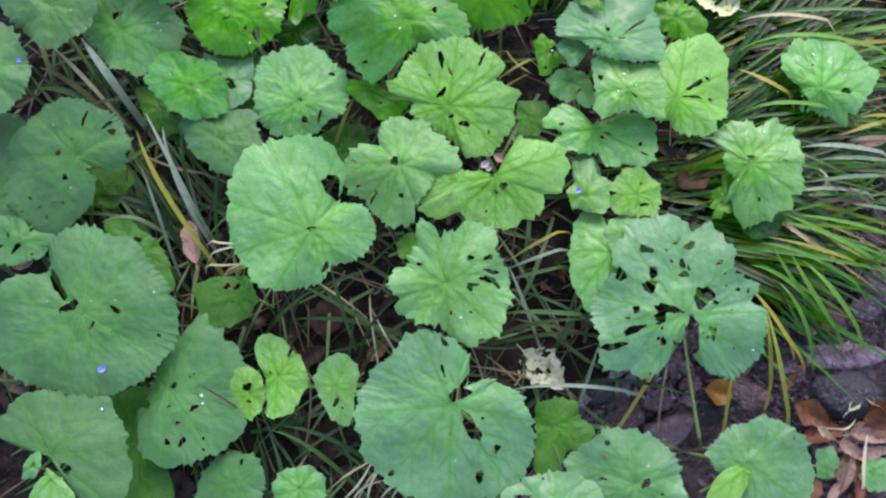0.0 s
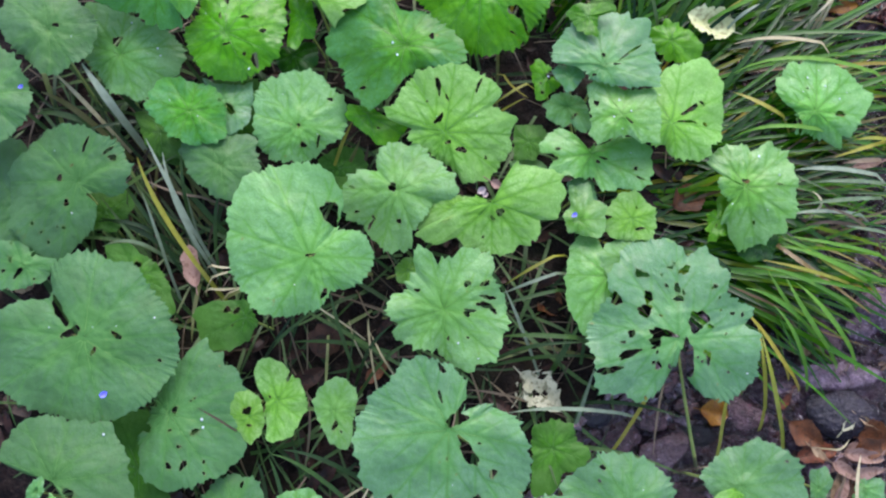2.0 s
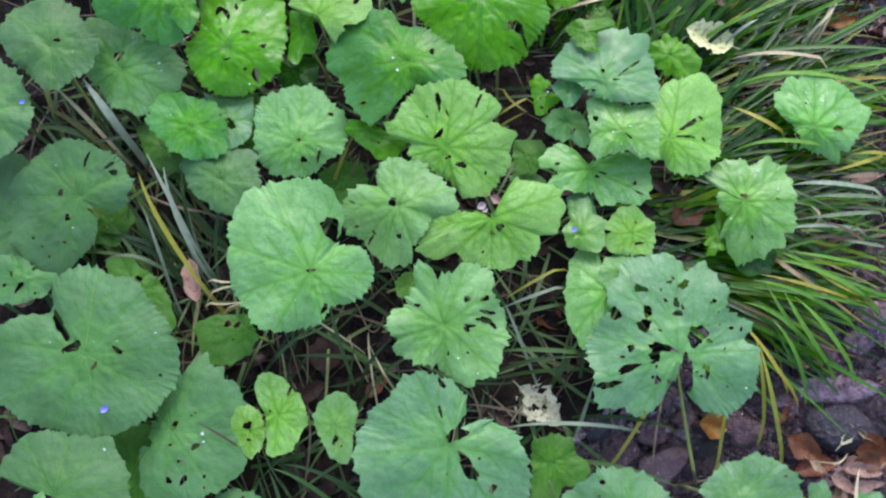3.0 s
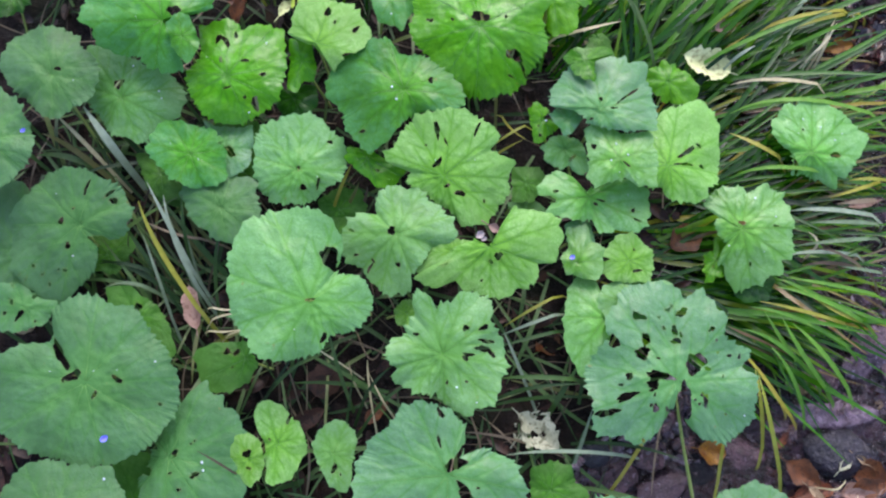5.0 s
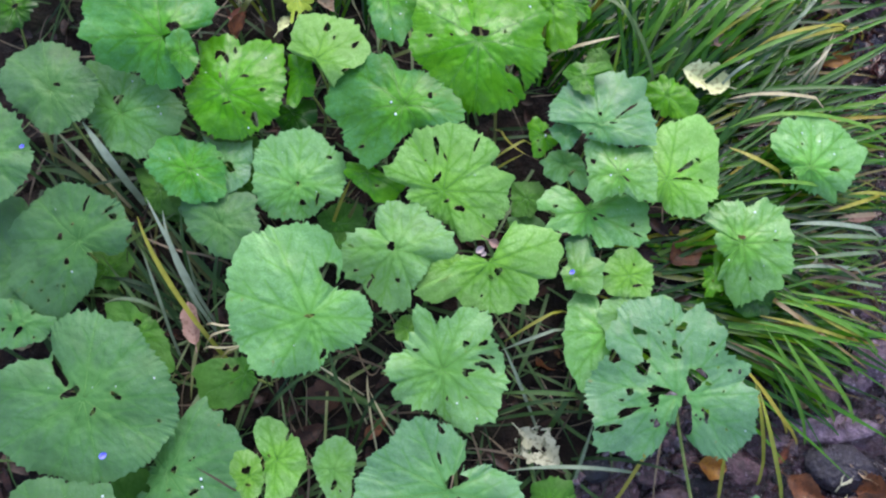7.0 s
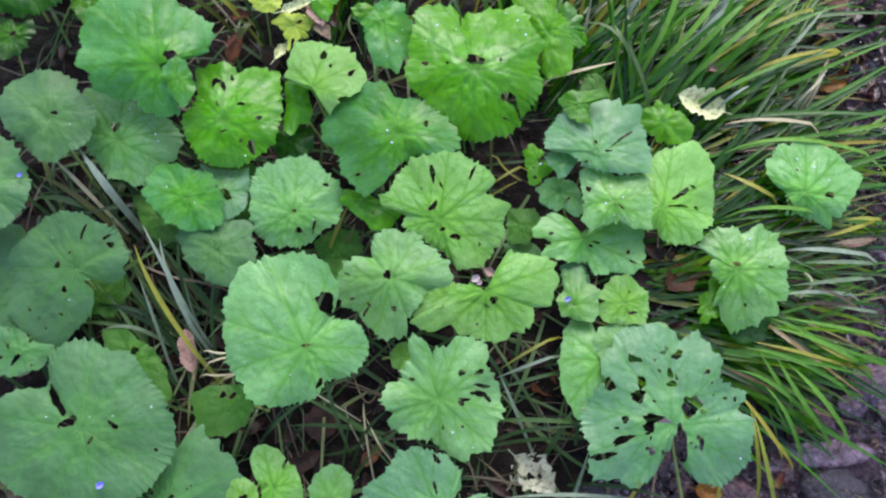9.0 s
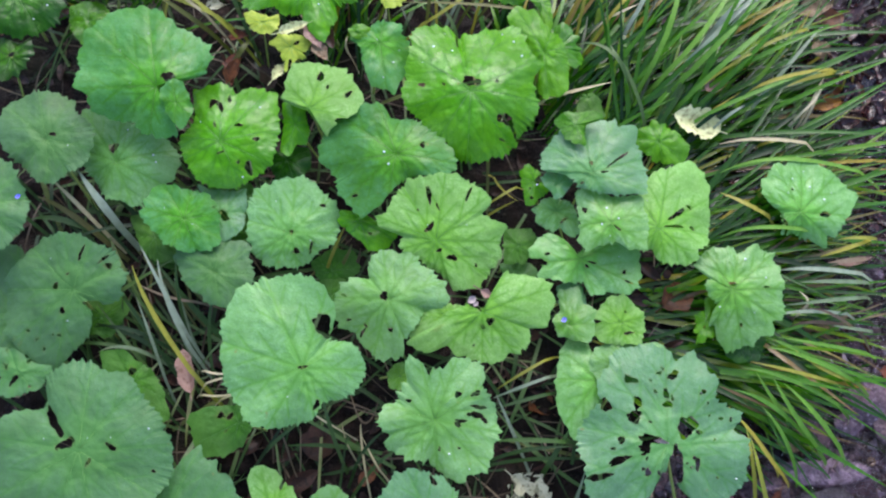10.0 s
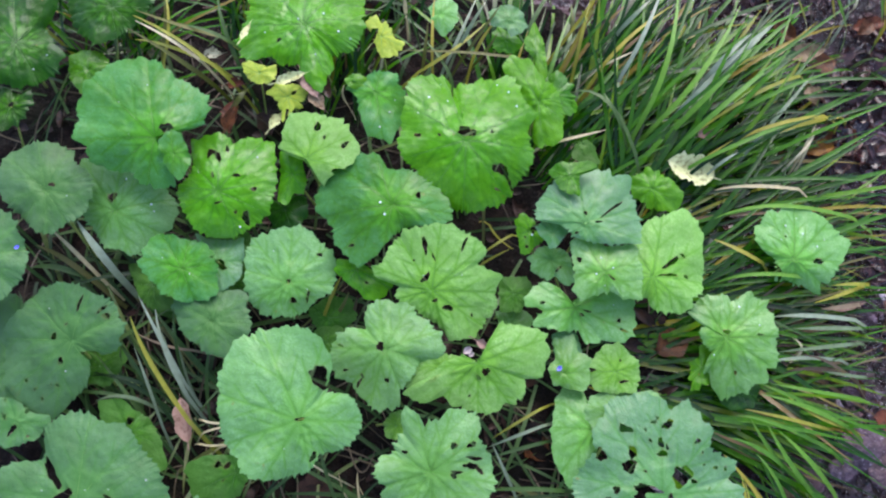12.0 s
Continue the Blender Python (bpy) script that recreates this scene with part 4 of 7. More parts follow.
leaf("pale", (0.411, 0.337, 0.137), (0.01, 0.08), (0.441, 0.318), veins=(74, 75, 74, 74, 76, 78, 78, 79, 82, 79, 76, 77, 78, 68, 57, 55, 54, 59, 64, 63, 64, 68, 68, 66, 65, 64, 63, 62, 61, 60, 34, 36, 38, 40, 39, 37, 35, 34, 33, 32, 31, 30, 29, 28, 28, 29, 39, 52, 54, 55, 61, 70, 77, 88, 86, 84, 82, 81, 80, 78, 74, 79, 81, 83, 77, 77, 81, 80, 77, 74, 72, 72), holes=((1, 8, 4.7, 3.5, -20), (47, 4, 3.9, 1.6, 0), (12, -48, 1.9, 2.7, 0),), bends=((0, 4, 90, 0.06), (4, -6, -80, 0.16)))
leaf("bright", (0.381, 0.299, 0.109), (0.00, 0.00), (0.353, 0.302), veins=(12, 12, 12, 13, 14, 15, 17, 19, 22, 26, 29, 31, 33, 36, 39, 37, 36, 34, 33, 16, 15, 15, 15, 15, 15, 15, 15, 16, 16, 17, 18, 17, 16, 16, 15, 15, 15, 15, 15, 15, 16, 18, 20, 24, 25, 25, 24, 24, 37, 36, 35, 34, 33, 24, 24, 24, 25, 25, 26, 25, 24, 22, 21, 20, 18, 16, 15, 14, 13, 12, 12, 12), holes=((-4, -9, 2, 1.6, 0),))
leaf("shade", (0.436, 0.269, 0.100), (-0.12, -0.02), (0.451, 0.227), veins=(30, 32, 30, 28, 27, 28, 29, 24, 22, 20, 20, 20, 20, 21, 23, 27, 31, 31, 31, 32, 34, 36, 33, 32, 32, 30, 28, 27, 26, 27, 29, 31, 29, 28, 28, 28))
leaf("pale", (0.524, 0.455, 0.117), (-0.10, 0.06), (0.504, 0.441), veins=(78, 83, 91, 97, 96, 95, 94, 93, 91, 89, 87, 86, 85, 84, 81, 82, 85, 83, 82, 80, 76, 76, 78, 79, 74, 71, 69, 68, 68, 66, 60, 55, 49, 42, 35, 26, 24, 25, 25, 26, 27, 28, 29, 31, 33, 36, 40, 38, 35, 32, 31, 30, 30, 30, 30, 31, 32, 34, 36, 38, 43, 53, 60, 67, 61, 55, 64, 66, 67, 69, 71, 74), holes=((38, -2, 8.5, 3.8, 10), (-9, 34, 2.5, 1.7, 0), (-19, -20, 3.4, 9.3, 15),), bends=((0, -12, -92, 0.6), (0, 8, 65, 0.08)))
leaf("mid", (-0.001, 0.154, 0.215), (-0.05, 0.10), (-0.029, 0.161), veins=(81, 80, 83, 86, 88, 87, 83, 79, 85, 88, 90, 88, 85, 84, 83, 83, 76, 72, 68, 67, 68, 77, 82, 82, 75, 61, 61, 61, 59, 57, 56, 58, 62, 68, 69, 70, 71, 69, 66, 64, 66, 70, 71, 67, 64, 62, 60, 59, 57, 56, 55, 55, 55, 57, 61, 66, 72, 76, 80, 85, 89, 89, 89, 90, 88, 87, 87, 87, 88, 89, 88, 84), holes=((29, 32, 3.9, 4.3, 0), (52, 33, 5.7, 3.6, 30), (56, 16, 9.3, 2.9, -5), (33, -1, 9.2, 1.8, -5), (63, 0, 5, 3.2, -40), (29, -5, 4.3, 3.5, 0), (43, 7, 3.2, 2.1, 0), (-33, 24, 3.5, 2.5, 0),), nibbles=3, ragged=0.05)
leaf("blue", (0.301, 0.125, 0.157), (-0.03, 0.10), (0.367, -0.046), veins=(112, 110, 109, 108, 106, 109, 115, 123, 126, 129, 130, 132, 133, 128, 123, 118, 115, 114, 114, 115, 116, 119, 115, 108, 91, 69, 38, 38, 38, 67, 90, 102, 107, 110, 113, 114), holes=((28, 24, 12.5, 14, 0), (14, 91, 8.1, 5.2, 25), (3, 67, 4.4, 5.9, 0), (-36, 55, 4.4, 9.6, 0), (-78, 52, 7.3, 8.1, 0), (-41, 37, 10.3, 7.3, 0), (-19, 8, 19, 5.1, -15), (-29, -2, 8.8, 6.6, 0), (-63, -19, 16, 4.4, 25), (-89, -40, 14.5, 5.1, 10), (10, -29, 9.5, 29.2, -3), (-26, -34, 3.6, 5.8, -20), (40, -24, 2.9, 9.5, 0), (-46, 86, 7.4, 4.4, -40), (44, 17, 4.4, 2.9, 0), (95, 20, 2.9, 2.9, 0), (-5, 94, 4.4, 2.2, 0), (11, 61, 2.2, 3.7, 0), (-70, -4, 2.9, 2.2, 0),), ragged=0.06, nibbles=28)
leaf("pale", (0.217, 0.211, 0.142), (0.00, 0.00), (0.227, 0.215), veins=(10, 10, 10, 10, 11, 11, 11, 12, 12, 13, 14, 16, 18, 19, 20, 22, 25, 28, 33, 41, 61, 64, 67, 71, 71, 69, 67, 65, 62, 59, 57, 56, 55, 54, 54, 54, 55, 55, 56, 57, 58, 60, 63, 64, 66, 68, 72, 74, 77, 81, 84, 84, 75, 55, 43, 36, 31, 27, 24, 22, 21, 20, 17, 16, 14, 13, 12, 12, 11, 11, 10, 10), ragged=0.01, bends=((-10, 6, 130, 0.25), (-10, -10, 215, 0.15)))
leaf("blue", (0.005, 0.007, 0.217), (-0.12, 0.16), (0.040, -0.005), veins=(93, 83, 74, 63, 43, 32, 43, 62, 69, 79, 85, 94, 96, 99, 97, 97, 106, 108, 118, 119, 119, 119, 122, 119, 122, 126, 130, 128, 128, 126, 127, 125, 128, 121, 112, 104), holes=((9, 12, 12.3, 7.5, 20), (24, -26, 6.8, 20.5, 38), (55, -52, 4.8, 5.5, 0), (36, -85, 5.4, 6.8, 0), (-69, -82, 5.3, 2.7, 40), (-11, 40, 2, 7.5, 20), (14, 24, 13.7, 2.7, 60),), ragged=0.035, nibbles=4)
leaf("deep", (-0.472, -0.055, 0.201), (0.00, 0.00), (-0.482, -0.036), veins=(97, 93, 94, 88, 89, 92, 83, 77, 76, 78, 84, 86, 86, 84, 81, 82, 74, 9, 7, 6, 5, 5, 4, 4, 4, 4, 5, 6, 6, 8, 11, 73, 104, 107, 102, 103), holes=((20, -14, 6.7, 6.1, 0), (-2, -14, 10.8, 4.7, 10),))
leaf("blue", (-0.490, -0.066, 0.205), (-0.01, -0.01), (-0.483, -0.089), veins=(10, 10, 10, 10, 11, 13, 15, 18, 17, 15, 14, 14, 12, 11, 11, 11, 11, 11, 12, 12, 13, 14, 16, 19, 18, 16, 15, 15, 15, 13, 11, 10, 9, 9, 9, 9))
leaf("mid", (-0.467, -0.082, 0.207), (-0.07, -0.02), (-0.428, -0.059), veins=(13, 11, 9, 9, 8, 8, 8, 8, 9, 10, 11, 14, 13, 12, 11, 11, 12, 13, 14, 17, 20, 25, 32, 40, 44, 50, 52, 51, 52, 55, 54, 45, 40, 35, 22, 16))
leaf("deep", (-0.352, 0.029, 0.148), (0.00, 0.00), (-0.348, 0.043), veins=(91, 100, 102, 103, 101, 101, 95, 104, 73, 62, 51, 40, 35, 32, 29, 28, 27, 27, 28, 30, 33, 39, 50, 58, 70, 84, 89, 98, 99, 102, 103, 106, 113, 109, 105, 97), holes=((7, 5, 3.6, 4.3, 0), (-30, -17, 9.3, 5, -10), (15, -41, 2.8, 2.1, 0), (3, -65, 4.2, 3.5, -30), (47, -60, 1.4, 2.8, 0), (48, -74, 2.1, 2.1, 0),), ragged=0.04, nibbles=7)
leaf("under", (-0.398, -0.040, 0.110), (-0.06, -0.01), (-0.405, -0.085), veins=(27, 26, 26, 26, 28, 32, 40, 56, 71, 80, 79, 77, 78, 65, 45, 35, 29, 25, 23, 22, 22, 23, 25, 29, 34, 45, 66, 77, 89, 92, 85, 79, 53, 40, 33, 29))
leaf("yellow", (-0.215, 0.047, 0.145), (-0.00, 0.00), (-0.251, 0.002), veins=(39, 38, 37, 37, 37, 37, 37, 37, 38, 39, 38, 37, 36, 38, 41, 44, 46, 48, 50, 52, 55, 58, 58, 58, 58, 54, 49, 44, 39, 35, 30, 25, 22, 20, 19, 19, 18, 18, 17, 17, 17, 17, 18, 19, 21, 23, 25, 28, 31, 34, 38, 53, 54, 55, 53, 52, 52, 51, 51, 49, 46, 44, 42, 41, 40, 39, 39, 39, 39, 39, 39, 40), holes=((14, 31, 2.2, 8.8, -15),), ragged=0.01, nibbles=1)
leaf("yellow", (-0.251, 0.026, 0.146), (-0.00, 0.00), (-0.255, 0.056), veins=(21, 21, 21, 21, 21, 21, 22, 22, 23, 23, 24, 26, 27, 28, 29, 30, 32, 32, 33, 34, 35, 36, 38, 40, 41, 41, 42, 43, 43, 42, 41, 41, 41, 39, 37, 35, 34, 33, 31, 29, 28, 27, 26, 25, 24, 23, 23, 22, 22, 23, 25, 28, 31, 32, 33, 34, 34, 32, 31, 30, 29, 28, 27, 25, 24, 23, 23, 22, 22, 22, 22, 21), holes=((-2, 7, 4.7, 6.2, -30), (1, -11, 4.3, 1.8, 0),), ragged=0.01)
leaf("mid", (-0.141, 0.034, 0.148), (0.00, -0.00), (-0.168, 0.007), veins=(27, 27, 28, 29, 31, 33, 34, 35, 37, 38, 39, 39, 40, 41, 42, 42, 42, 43, 43, 41, 41, 40, 40, 38, 37, 36, 35, 34, 33, 32, 32, 32, 31, 29, 28, 27, 26, 26, 25, 25, 24, 24, 24, 25, 25, 26, 27, 28, 29, 31, 33, 35, 38, 42, 44, 47, 50, 51, 52, 48, 45, 40, 37, 34, 32, 30, 29, 28, 27, 27, 26, 26), holes=((1, -19, 3.6, 5.8, -20),), ragged=0.01, nibbles=1)
leaf("deep", (-0.270, -0.085, 0.130), (0.11, -0.01), (-0.244, -0.127), veins=(41, 42, 43, 42, 44, 44, 41, 39, 39, 40, 39, 38, 38, 40, 42, 41, 42, 43, 44, 48, 52, 51, 51, 53, 48, 44, 42, 41, 42, 41, 39, 38, 39, 42, 42, 41), holes=((12, 26, 2.2, 4.4, 0),))
leaf("mid", (-0.186, -0.092, 0.120), (-0.03, 0.09), (-0.147, -0.098), veins=(33, 34, 36, 34, 32, 31, 31, 31, 30, 28, 28, 28, 30, 33, 32, 32, 33, 35, 35, 34, 34, 35, 38, 38, 35, 33, 33, 33, 35, 34, 31, 30, 30, 31, 34, 33))
leaf("blue", (0.227, -0.084, 0.185), (0.01, 0.07), (0.250, -0.083), veins=(60, 59, 58, 60, 61, 59, 60, 62, 62, 65, 68, 70, 75, 76, 78, 82, 88, 82, 69, 72, 75, 69, 66, 65, 62, 57, 54, 53, 54, 54, 53, 54, 56, 61, 67, 63), holes=((12, 0, 6.8, 4.1, 30), (-37, 31, 2, 2, 0),), nibbles=4)
leaf("blue", (0.126, -0.116, 0.200), (-0.02, -0.11), (0.095, -0.088), veins=(61, 62, 62, 62, 59, 58, 55, 51, 49, 49, 47, 47, 48, 51, 53, 58, 64, 61, 57, 55, 45, 38, 34, 31, 30, 30, 31, 32, 29, 28, 28, 28, 30, 33, 37, 46), holes=((-36, 16, 9.4, 2.7, 0), (-10, 38, 2, 1.4, 0),))
leaf("blue", (0.376, -0.061, 0.144), (-0.00, 0.06), (0.337, -0.040), veins=(86, 83, 83, 78, 73, 70, 66, 65, 60, 55, 52, 51, 49, 48, 48, 50, 53, 51, 45, 42, 40, 40, 42, 46, 52, 53, 55, 60, 64, 66, 69, 76, 79, 84, 90, 88), holes=((59, 32, 2.1, 1.4, 0),))
leaf("yellow", (0.367, -0.068, 0.158), (0.08, 0.03), (0.352, -0.101), veins=(5, 4, 4, 3, 3, 3, 3, 3, 3, 4, 5, 6, 8, 8, 9, 10, 12, 16, 24, 30, 38, 50, 62, 59, 55, 52, 34, 24, 19, 14, 11, 9, 9, 8, 8, 7))
leaf("under", (0.143, -0.013, 0.105), (-0.00, 0.00), (0.127, -0.043), veins=(48, 40, 35, 35, 40, 43, 40, 40, 40, 39, 38, 38, 39, 40, 36, 31, 29, 28, 27, 28, 29, 32, 37, 45, 60, 63, 58, 56, 46, 36, 36, 39, 43, 47, 48, 50))
leaf("deep", (-0.301, 0.358, 0.164), (0.04, 0.02), (-0.302, 0.326), veins=(53, 52, 53, 55, 60, 59, 55, 52, 52, 51, 51, 53, 55, 57, 60, 66, 66, 55, 49, 45, 43, 42, 39, 38, 38, 40, 43, 46, 49, 56, 62, 57, 54, 53, 55, 55))
leaf("under", (-0.399, 0.421, 0.120), (0.08, -0.09), (-0.385, 0.374), veins=(45, 42, 40, 41, 37, 35, 33, 33, 34, 37, 41, 42, 45, 50, 54, 43, 35, 32, 29, 27, 27, 28, 28, 27, 27, 29, 31, 35, 41, 44, 47, 54, 56, 53, 52, 50), holes=((23, -9, 6.6, 3.3, 0), (35, -44, 3.2, 3.2, 0),))
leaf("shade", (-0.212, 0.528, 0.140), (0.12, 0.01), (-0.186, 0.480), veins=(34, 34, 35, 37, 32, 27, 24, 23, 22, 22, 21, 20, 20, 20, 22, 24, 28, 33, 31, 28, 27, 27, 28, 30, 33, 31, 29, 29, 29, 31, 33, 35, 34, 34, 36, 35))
leaf("under", (-0.267, 0.159, 0.122), (-0.00, 0.00), (-0.239, 0.153), veins=(14, 13, 13, 12, 13, 14, 15, 17, 22, 23, 24, 25, 28, 32, 38, 45, 58, 70, 71, 71, 68, 66, 65, 58, 54, 47, 40, 35, 32, 27, 23, 21, 20, 19, 19, 16), holes=((-25, 10, 4.5, 4.5, 0),), ragged=0.04, nibbles=6)
leaf("under", (-0.412, 0.213, 0.130), (-0.09, 0.11), (-0.418, 0.192), veins=(34, 32, 30, 30, 28, 28, 28, 29, 31, 34, 40, 49, 52, 57, 62, 51, 44, 39, 37, 36, 36, 35, 34, 33, 34, 36, 40, 45, 55, 60, 64, 71, 68, 53, 46, 39), holes=((-1, 15, 5.2, 4.5, 0), (-4, 1, 3.7, 3.7, 0),))
leaf("deep", (-0.564, 0.226, 0.143), (0.00, -0.00), (-0.597, 0.254), veins=(47, 46, 32, 25, 23, 22, 22, 22, 24, 27, 31, 34, 38, 44, 55, 60, 60, 62, 58, 54, 52, 51, 50, 43, 38, 36, 35, 33, 32, 31, 32, 34, 37, 38, 40, 44), holes=((-26, -8, 3, 2.3, 0), (-6, -13, 2.3, 1.5, 0),), nibbles=8)
leaf("under", (-0.465, 0.305, 0.120), (-0.05, -0.06), (-0.426, 0.282), veins=(31, 35, 39, 38, 39, 40, 38, 35, 32, 31, 31, 32, 34, 38, 33, 28, 25, 22, 21, 21, 21, 22, 24, 27, 29, 27, 26, 27, 28, 30, 31, 29, 27, 26, 27, 28))
leaf("sheen", (0.049, 0.601, 0.215), (-0.01, 0.12), (0.016, 0.574), veins=(96, 95, 94, 94, 108, 111, 110, 111, 114, 119, 126, 129, 128, 118, 112, 108, 105, 96, 97, 98, 90, 114, 118, 120, 123, 126, 125, 119, 111, 106, 104, 102, 97, 93, 92, 93, 95, 94, 92, 91, 87, 83, 80, 80, 81, 82, 81, 79, 78, 80, 83, 88, 97, 98, 98, 97, 97, 97, 97, 98, 98, 98, 98, 94, 93, 95, 95, 96, 97, 98, 97, 97), holes=((1, 13, 11.4, 8, 0), (-67, 9, 4.5, 3.8, 0), (-37, 8, 2.3, 2.3, 0), (36, 13, 1.7, 3.8, 0), (48, -39, 10.4, 7.6, -20), (60, -54, 2.4, 12.1, 28), (43, -66, 3.8, 1.4, -20), (-18, 81, 1.7, 10.5, 0),), bends=((8, 4, 62, 0.16), (-12, 8, 112, 0.14), (40, -10, -20, 0.12), (0, -55, -90, 0.15)))
leaf("bright", (0.156, 0.679, 0.175), (0.00, -0.00), (0.150, 0.669), veins=(35, 34, 34, 34, 35, 35, 35, 35, 34, 35, 35, 36, 35, 36, 36, 38, 41, 45, 53, 69, 76, 79, 81, 83, 85, 84, 79, 66, 52, 44, 39, 35, 32, 30, 28, 26, 25, 24, 24, 23, 23, 23, 23, 24, 24, 24, 25, 25, 26, 26, 28, 29, 58, 67, 71, 72, 72, 72, 70, 69, 67, 60, 55, 51, 48, 45, 42, 40, 39, 37, 36, 35), ragged=0.03)
leaf("sheen", (-0.185, 0.792, 0.190), (0.08, -0.11), (-0.151, 0.754), veins=(80, 83, 86, 90, 94, 96, 100, 104, 110, 117, 127, 138, 154, 170, 182, 197, 209, 207, 207, 206, 206, 208, 200, 193, 185, 169, 157, 142, 126, 114, 105, 102, 100, 99, 99, 99, 100, 102, 104, 108, 107, 102, 97, 87, 77, 70, 68, 67, 67, 67, 68, 68, 69, 71, 79, 92, 101, 108, 98, 88, 83, 78, 74, 71, 70, 70, 71, 72, 73, 74, 75, 77), holes=((-36, -23, 3.4, 3.4, 0),), ragged=0.06, bends=((30, 0, 10, 0.35), (0, 20, 80, 0.15)))
leaf("wilt", (-0.247, 0.717, 0.195), (0.02, -0.02), (-0.262, 0.701), veins=(24, 24, 24, 25, 25, 26, 26, 21, 18, 16, 14, 13, 13, 13, 13, 13, 13, 13, 14, 14, 15, 16, 17, 18, 20, 22, 24, 25, 27, 30, 33, 31, 28, 27, 25, 24, 23, 21, 20, 19, 19, 18, 18, 17, 17, 18, 18, 17, 16, 16, 16, 16, 16, 16, 17, 17, 18, 19, 19, 18, 19, 19, 19, 20, 20, 21, 22, 24, 25, 24, 24, 24), holes=(), ragged=0.06)
leaf("wilt", (-0.206, 0.684, 0.185), (-0.01, -0.02), (-0.178, 0.670), veins=(28, 29, 31, 30, 29, 29, 28, 28, 28, 28, 26, 25, 23, 22, 22, 21, 21, 21, 21, 21, 21, 22, 23, 23, 25, 26, 28, 28, 28, 28, 29, 30, 32, 33, 36, 24, 22, 21, 20, 19, 19, 18, 18, 18, 18, 19, 21, 22, 25, 27, 31, 37, 37, 33, 31, 29, 27, 26, 25, 25, 24, 24, 24, 24, 24, 25, 25, 25, 25, 25, 26, 27), holes=((8, 6, 5, 2.5, 30), (-1, -25, 2.5, 5.8, -10),), ragged=0.08)
leaf("fresh", (-0.079, 0.687, 0.190), (-0.00, 0.00), (-0.100, 0.658), veins=(45, 44, 42, 41, 39, 38, 39, 41, 43, 45, 46, 42, 40, 38, 37, 36, 35, 35, 34, 34, 34, 33, 32, 31, 31, 31, 37, 45, 47, 47, 48, 47, 46, 45, 42, 38, 35, 33, 31, 30, 30, 31, 32, 33, 34, 36, 39, 42, 45, 48, 52, 58, 66, 67, 69, 71, 75, 87, 78, 67, 63, 61, 59, 57, 56, 55, 55, 53, 50, 48, 47, 45), holes=(), bends=((20, 0, 10, 0.3),))
leaf("wilt", (-0.073, 0.783, 0.180), (0.12, -0.04), (-0.069, 0.764), veins=(19, 18, 18, 18, 19, 21, 22, 23, 26, 29, 35, 37, 38, 40, 29, 22, 18, 16, 14, 13, 13, 13, 14, 15, 16, 20, 25, 34, 35, 37, 40, 39, 38, 38, 35, 21), holes=((-11, 6, 6.8, 7.7, 0),), ragged=0.1)
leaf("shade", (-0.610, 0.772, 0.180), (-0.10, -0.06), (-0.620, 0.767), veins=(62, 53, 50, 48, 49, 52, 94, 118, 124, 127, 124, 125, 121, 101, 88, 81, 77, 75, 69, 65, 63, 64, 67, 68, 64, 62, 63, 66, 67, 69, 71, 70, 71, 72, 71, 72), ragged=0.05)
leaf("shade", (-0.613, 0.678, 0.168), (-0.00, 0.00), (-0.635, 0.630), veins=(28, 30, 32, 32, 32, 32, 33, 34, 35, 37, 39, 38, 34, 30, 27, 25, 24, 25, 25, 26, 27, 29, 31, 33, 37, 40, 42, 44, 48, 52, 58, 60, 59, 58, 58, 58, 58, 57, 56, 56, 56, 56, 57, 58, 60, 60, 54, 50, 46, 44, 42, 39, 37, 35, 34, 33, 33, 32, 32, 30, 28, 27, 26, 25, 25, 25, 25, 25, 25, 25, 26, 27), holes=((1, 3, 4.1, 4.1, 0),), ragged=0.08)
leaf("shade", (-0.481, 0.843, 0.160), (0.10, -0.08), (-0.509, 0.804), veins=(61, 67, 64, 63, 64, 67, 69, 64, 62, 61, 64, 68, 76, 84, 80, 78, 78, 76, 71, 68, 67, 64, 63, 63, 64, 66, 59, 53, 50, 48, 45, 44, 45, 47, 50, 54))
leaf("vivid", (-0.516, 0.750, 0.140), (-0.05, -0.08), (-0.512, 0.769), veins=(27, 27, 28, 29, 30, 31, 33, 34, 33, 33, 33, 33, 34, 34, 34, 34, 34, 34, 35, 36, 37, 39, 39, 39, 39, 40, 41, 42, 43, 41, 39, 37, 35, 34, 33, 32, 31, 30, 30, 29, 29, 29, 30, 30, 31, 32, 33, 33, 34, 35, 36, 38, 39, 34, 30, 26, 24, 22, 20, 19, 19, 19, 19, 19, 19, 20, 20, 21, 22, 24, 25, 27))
leaf("bright", (0.329, 0.567, 0.109), (0.00, -0.00), (0.310, 0.520), veins=(40, 37, 35, 33, 31, 29, 29, 30, 32, 35, 34, 33, 32, 33, 34, 34, 32, 31, 31, 32, 32, 29, 27, 27, 27, 28, 30, 31, 33, 36, 42, 49, 47, 47, 48, 45), ragged=0.05)
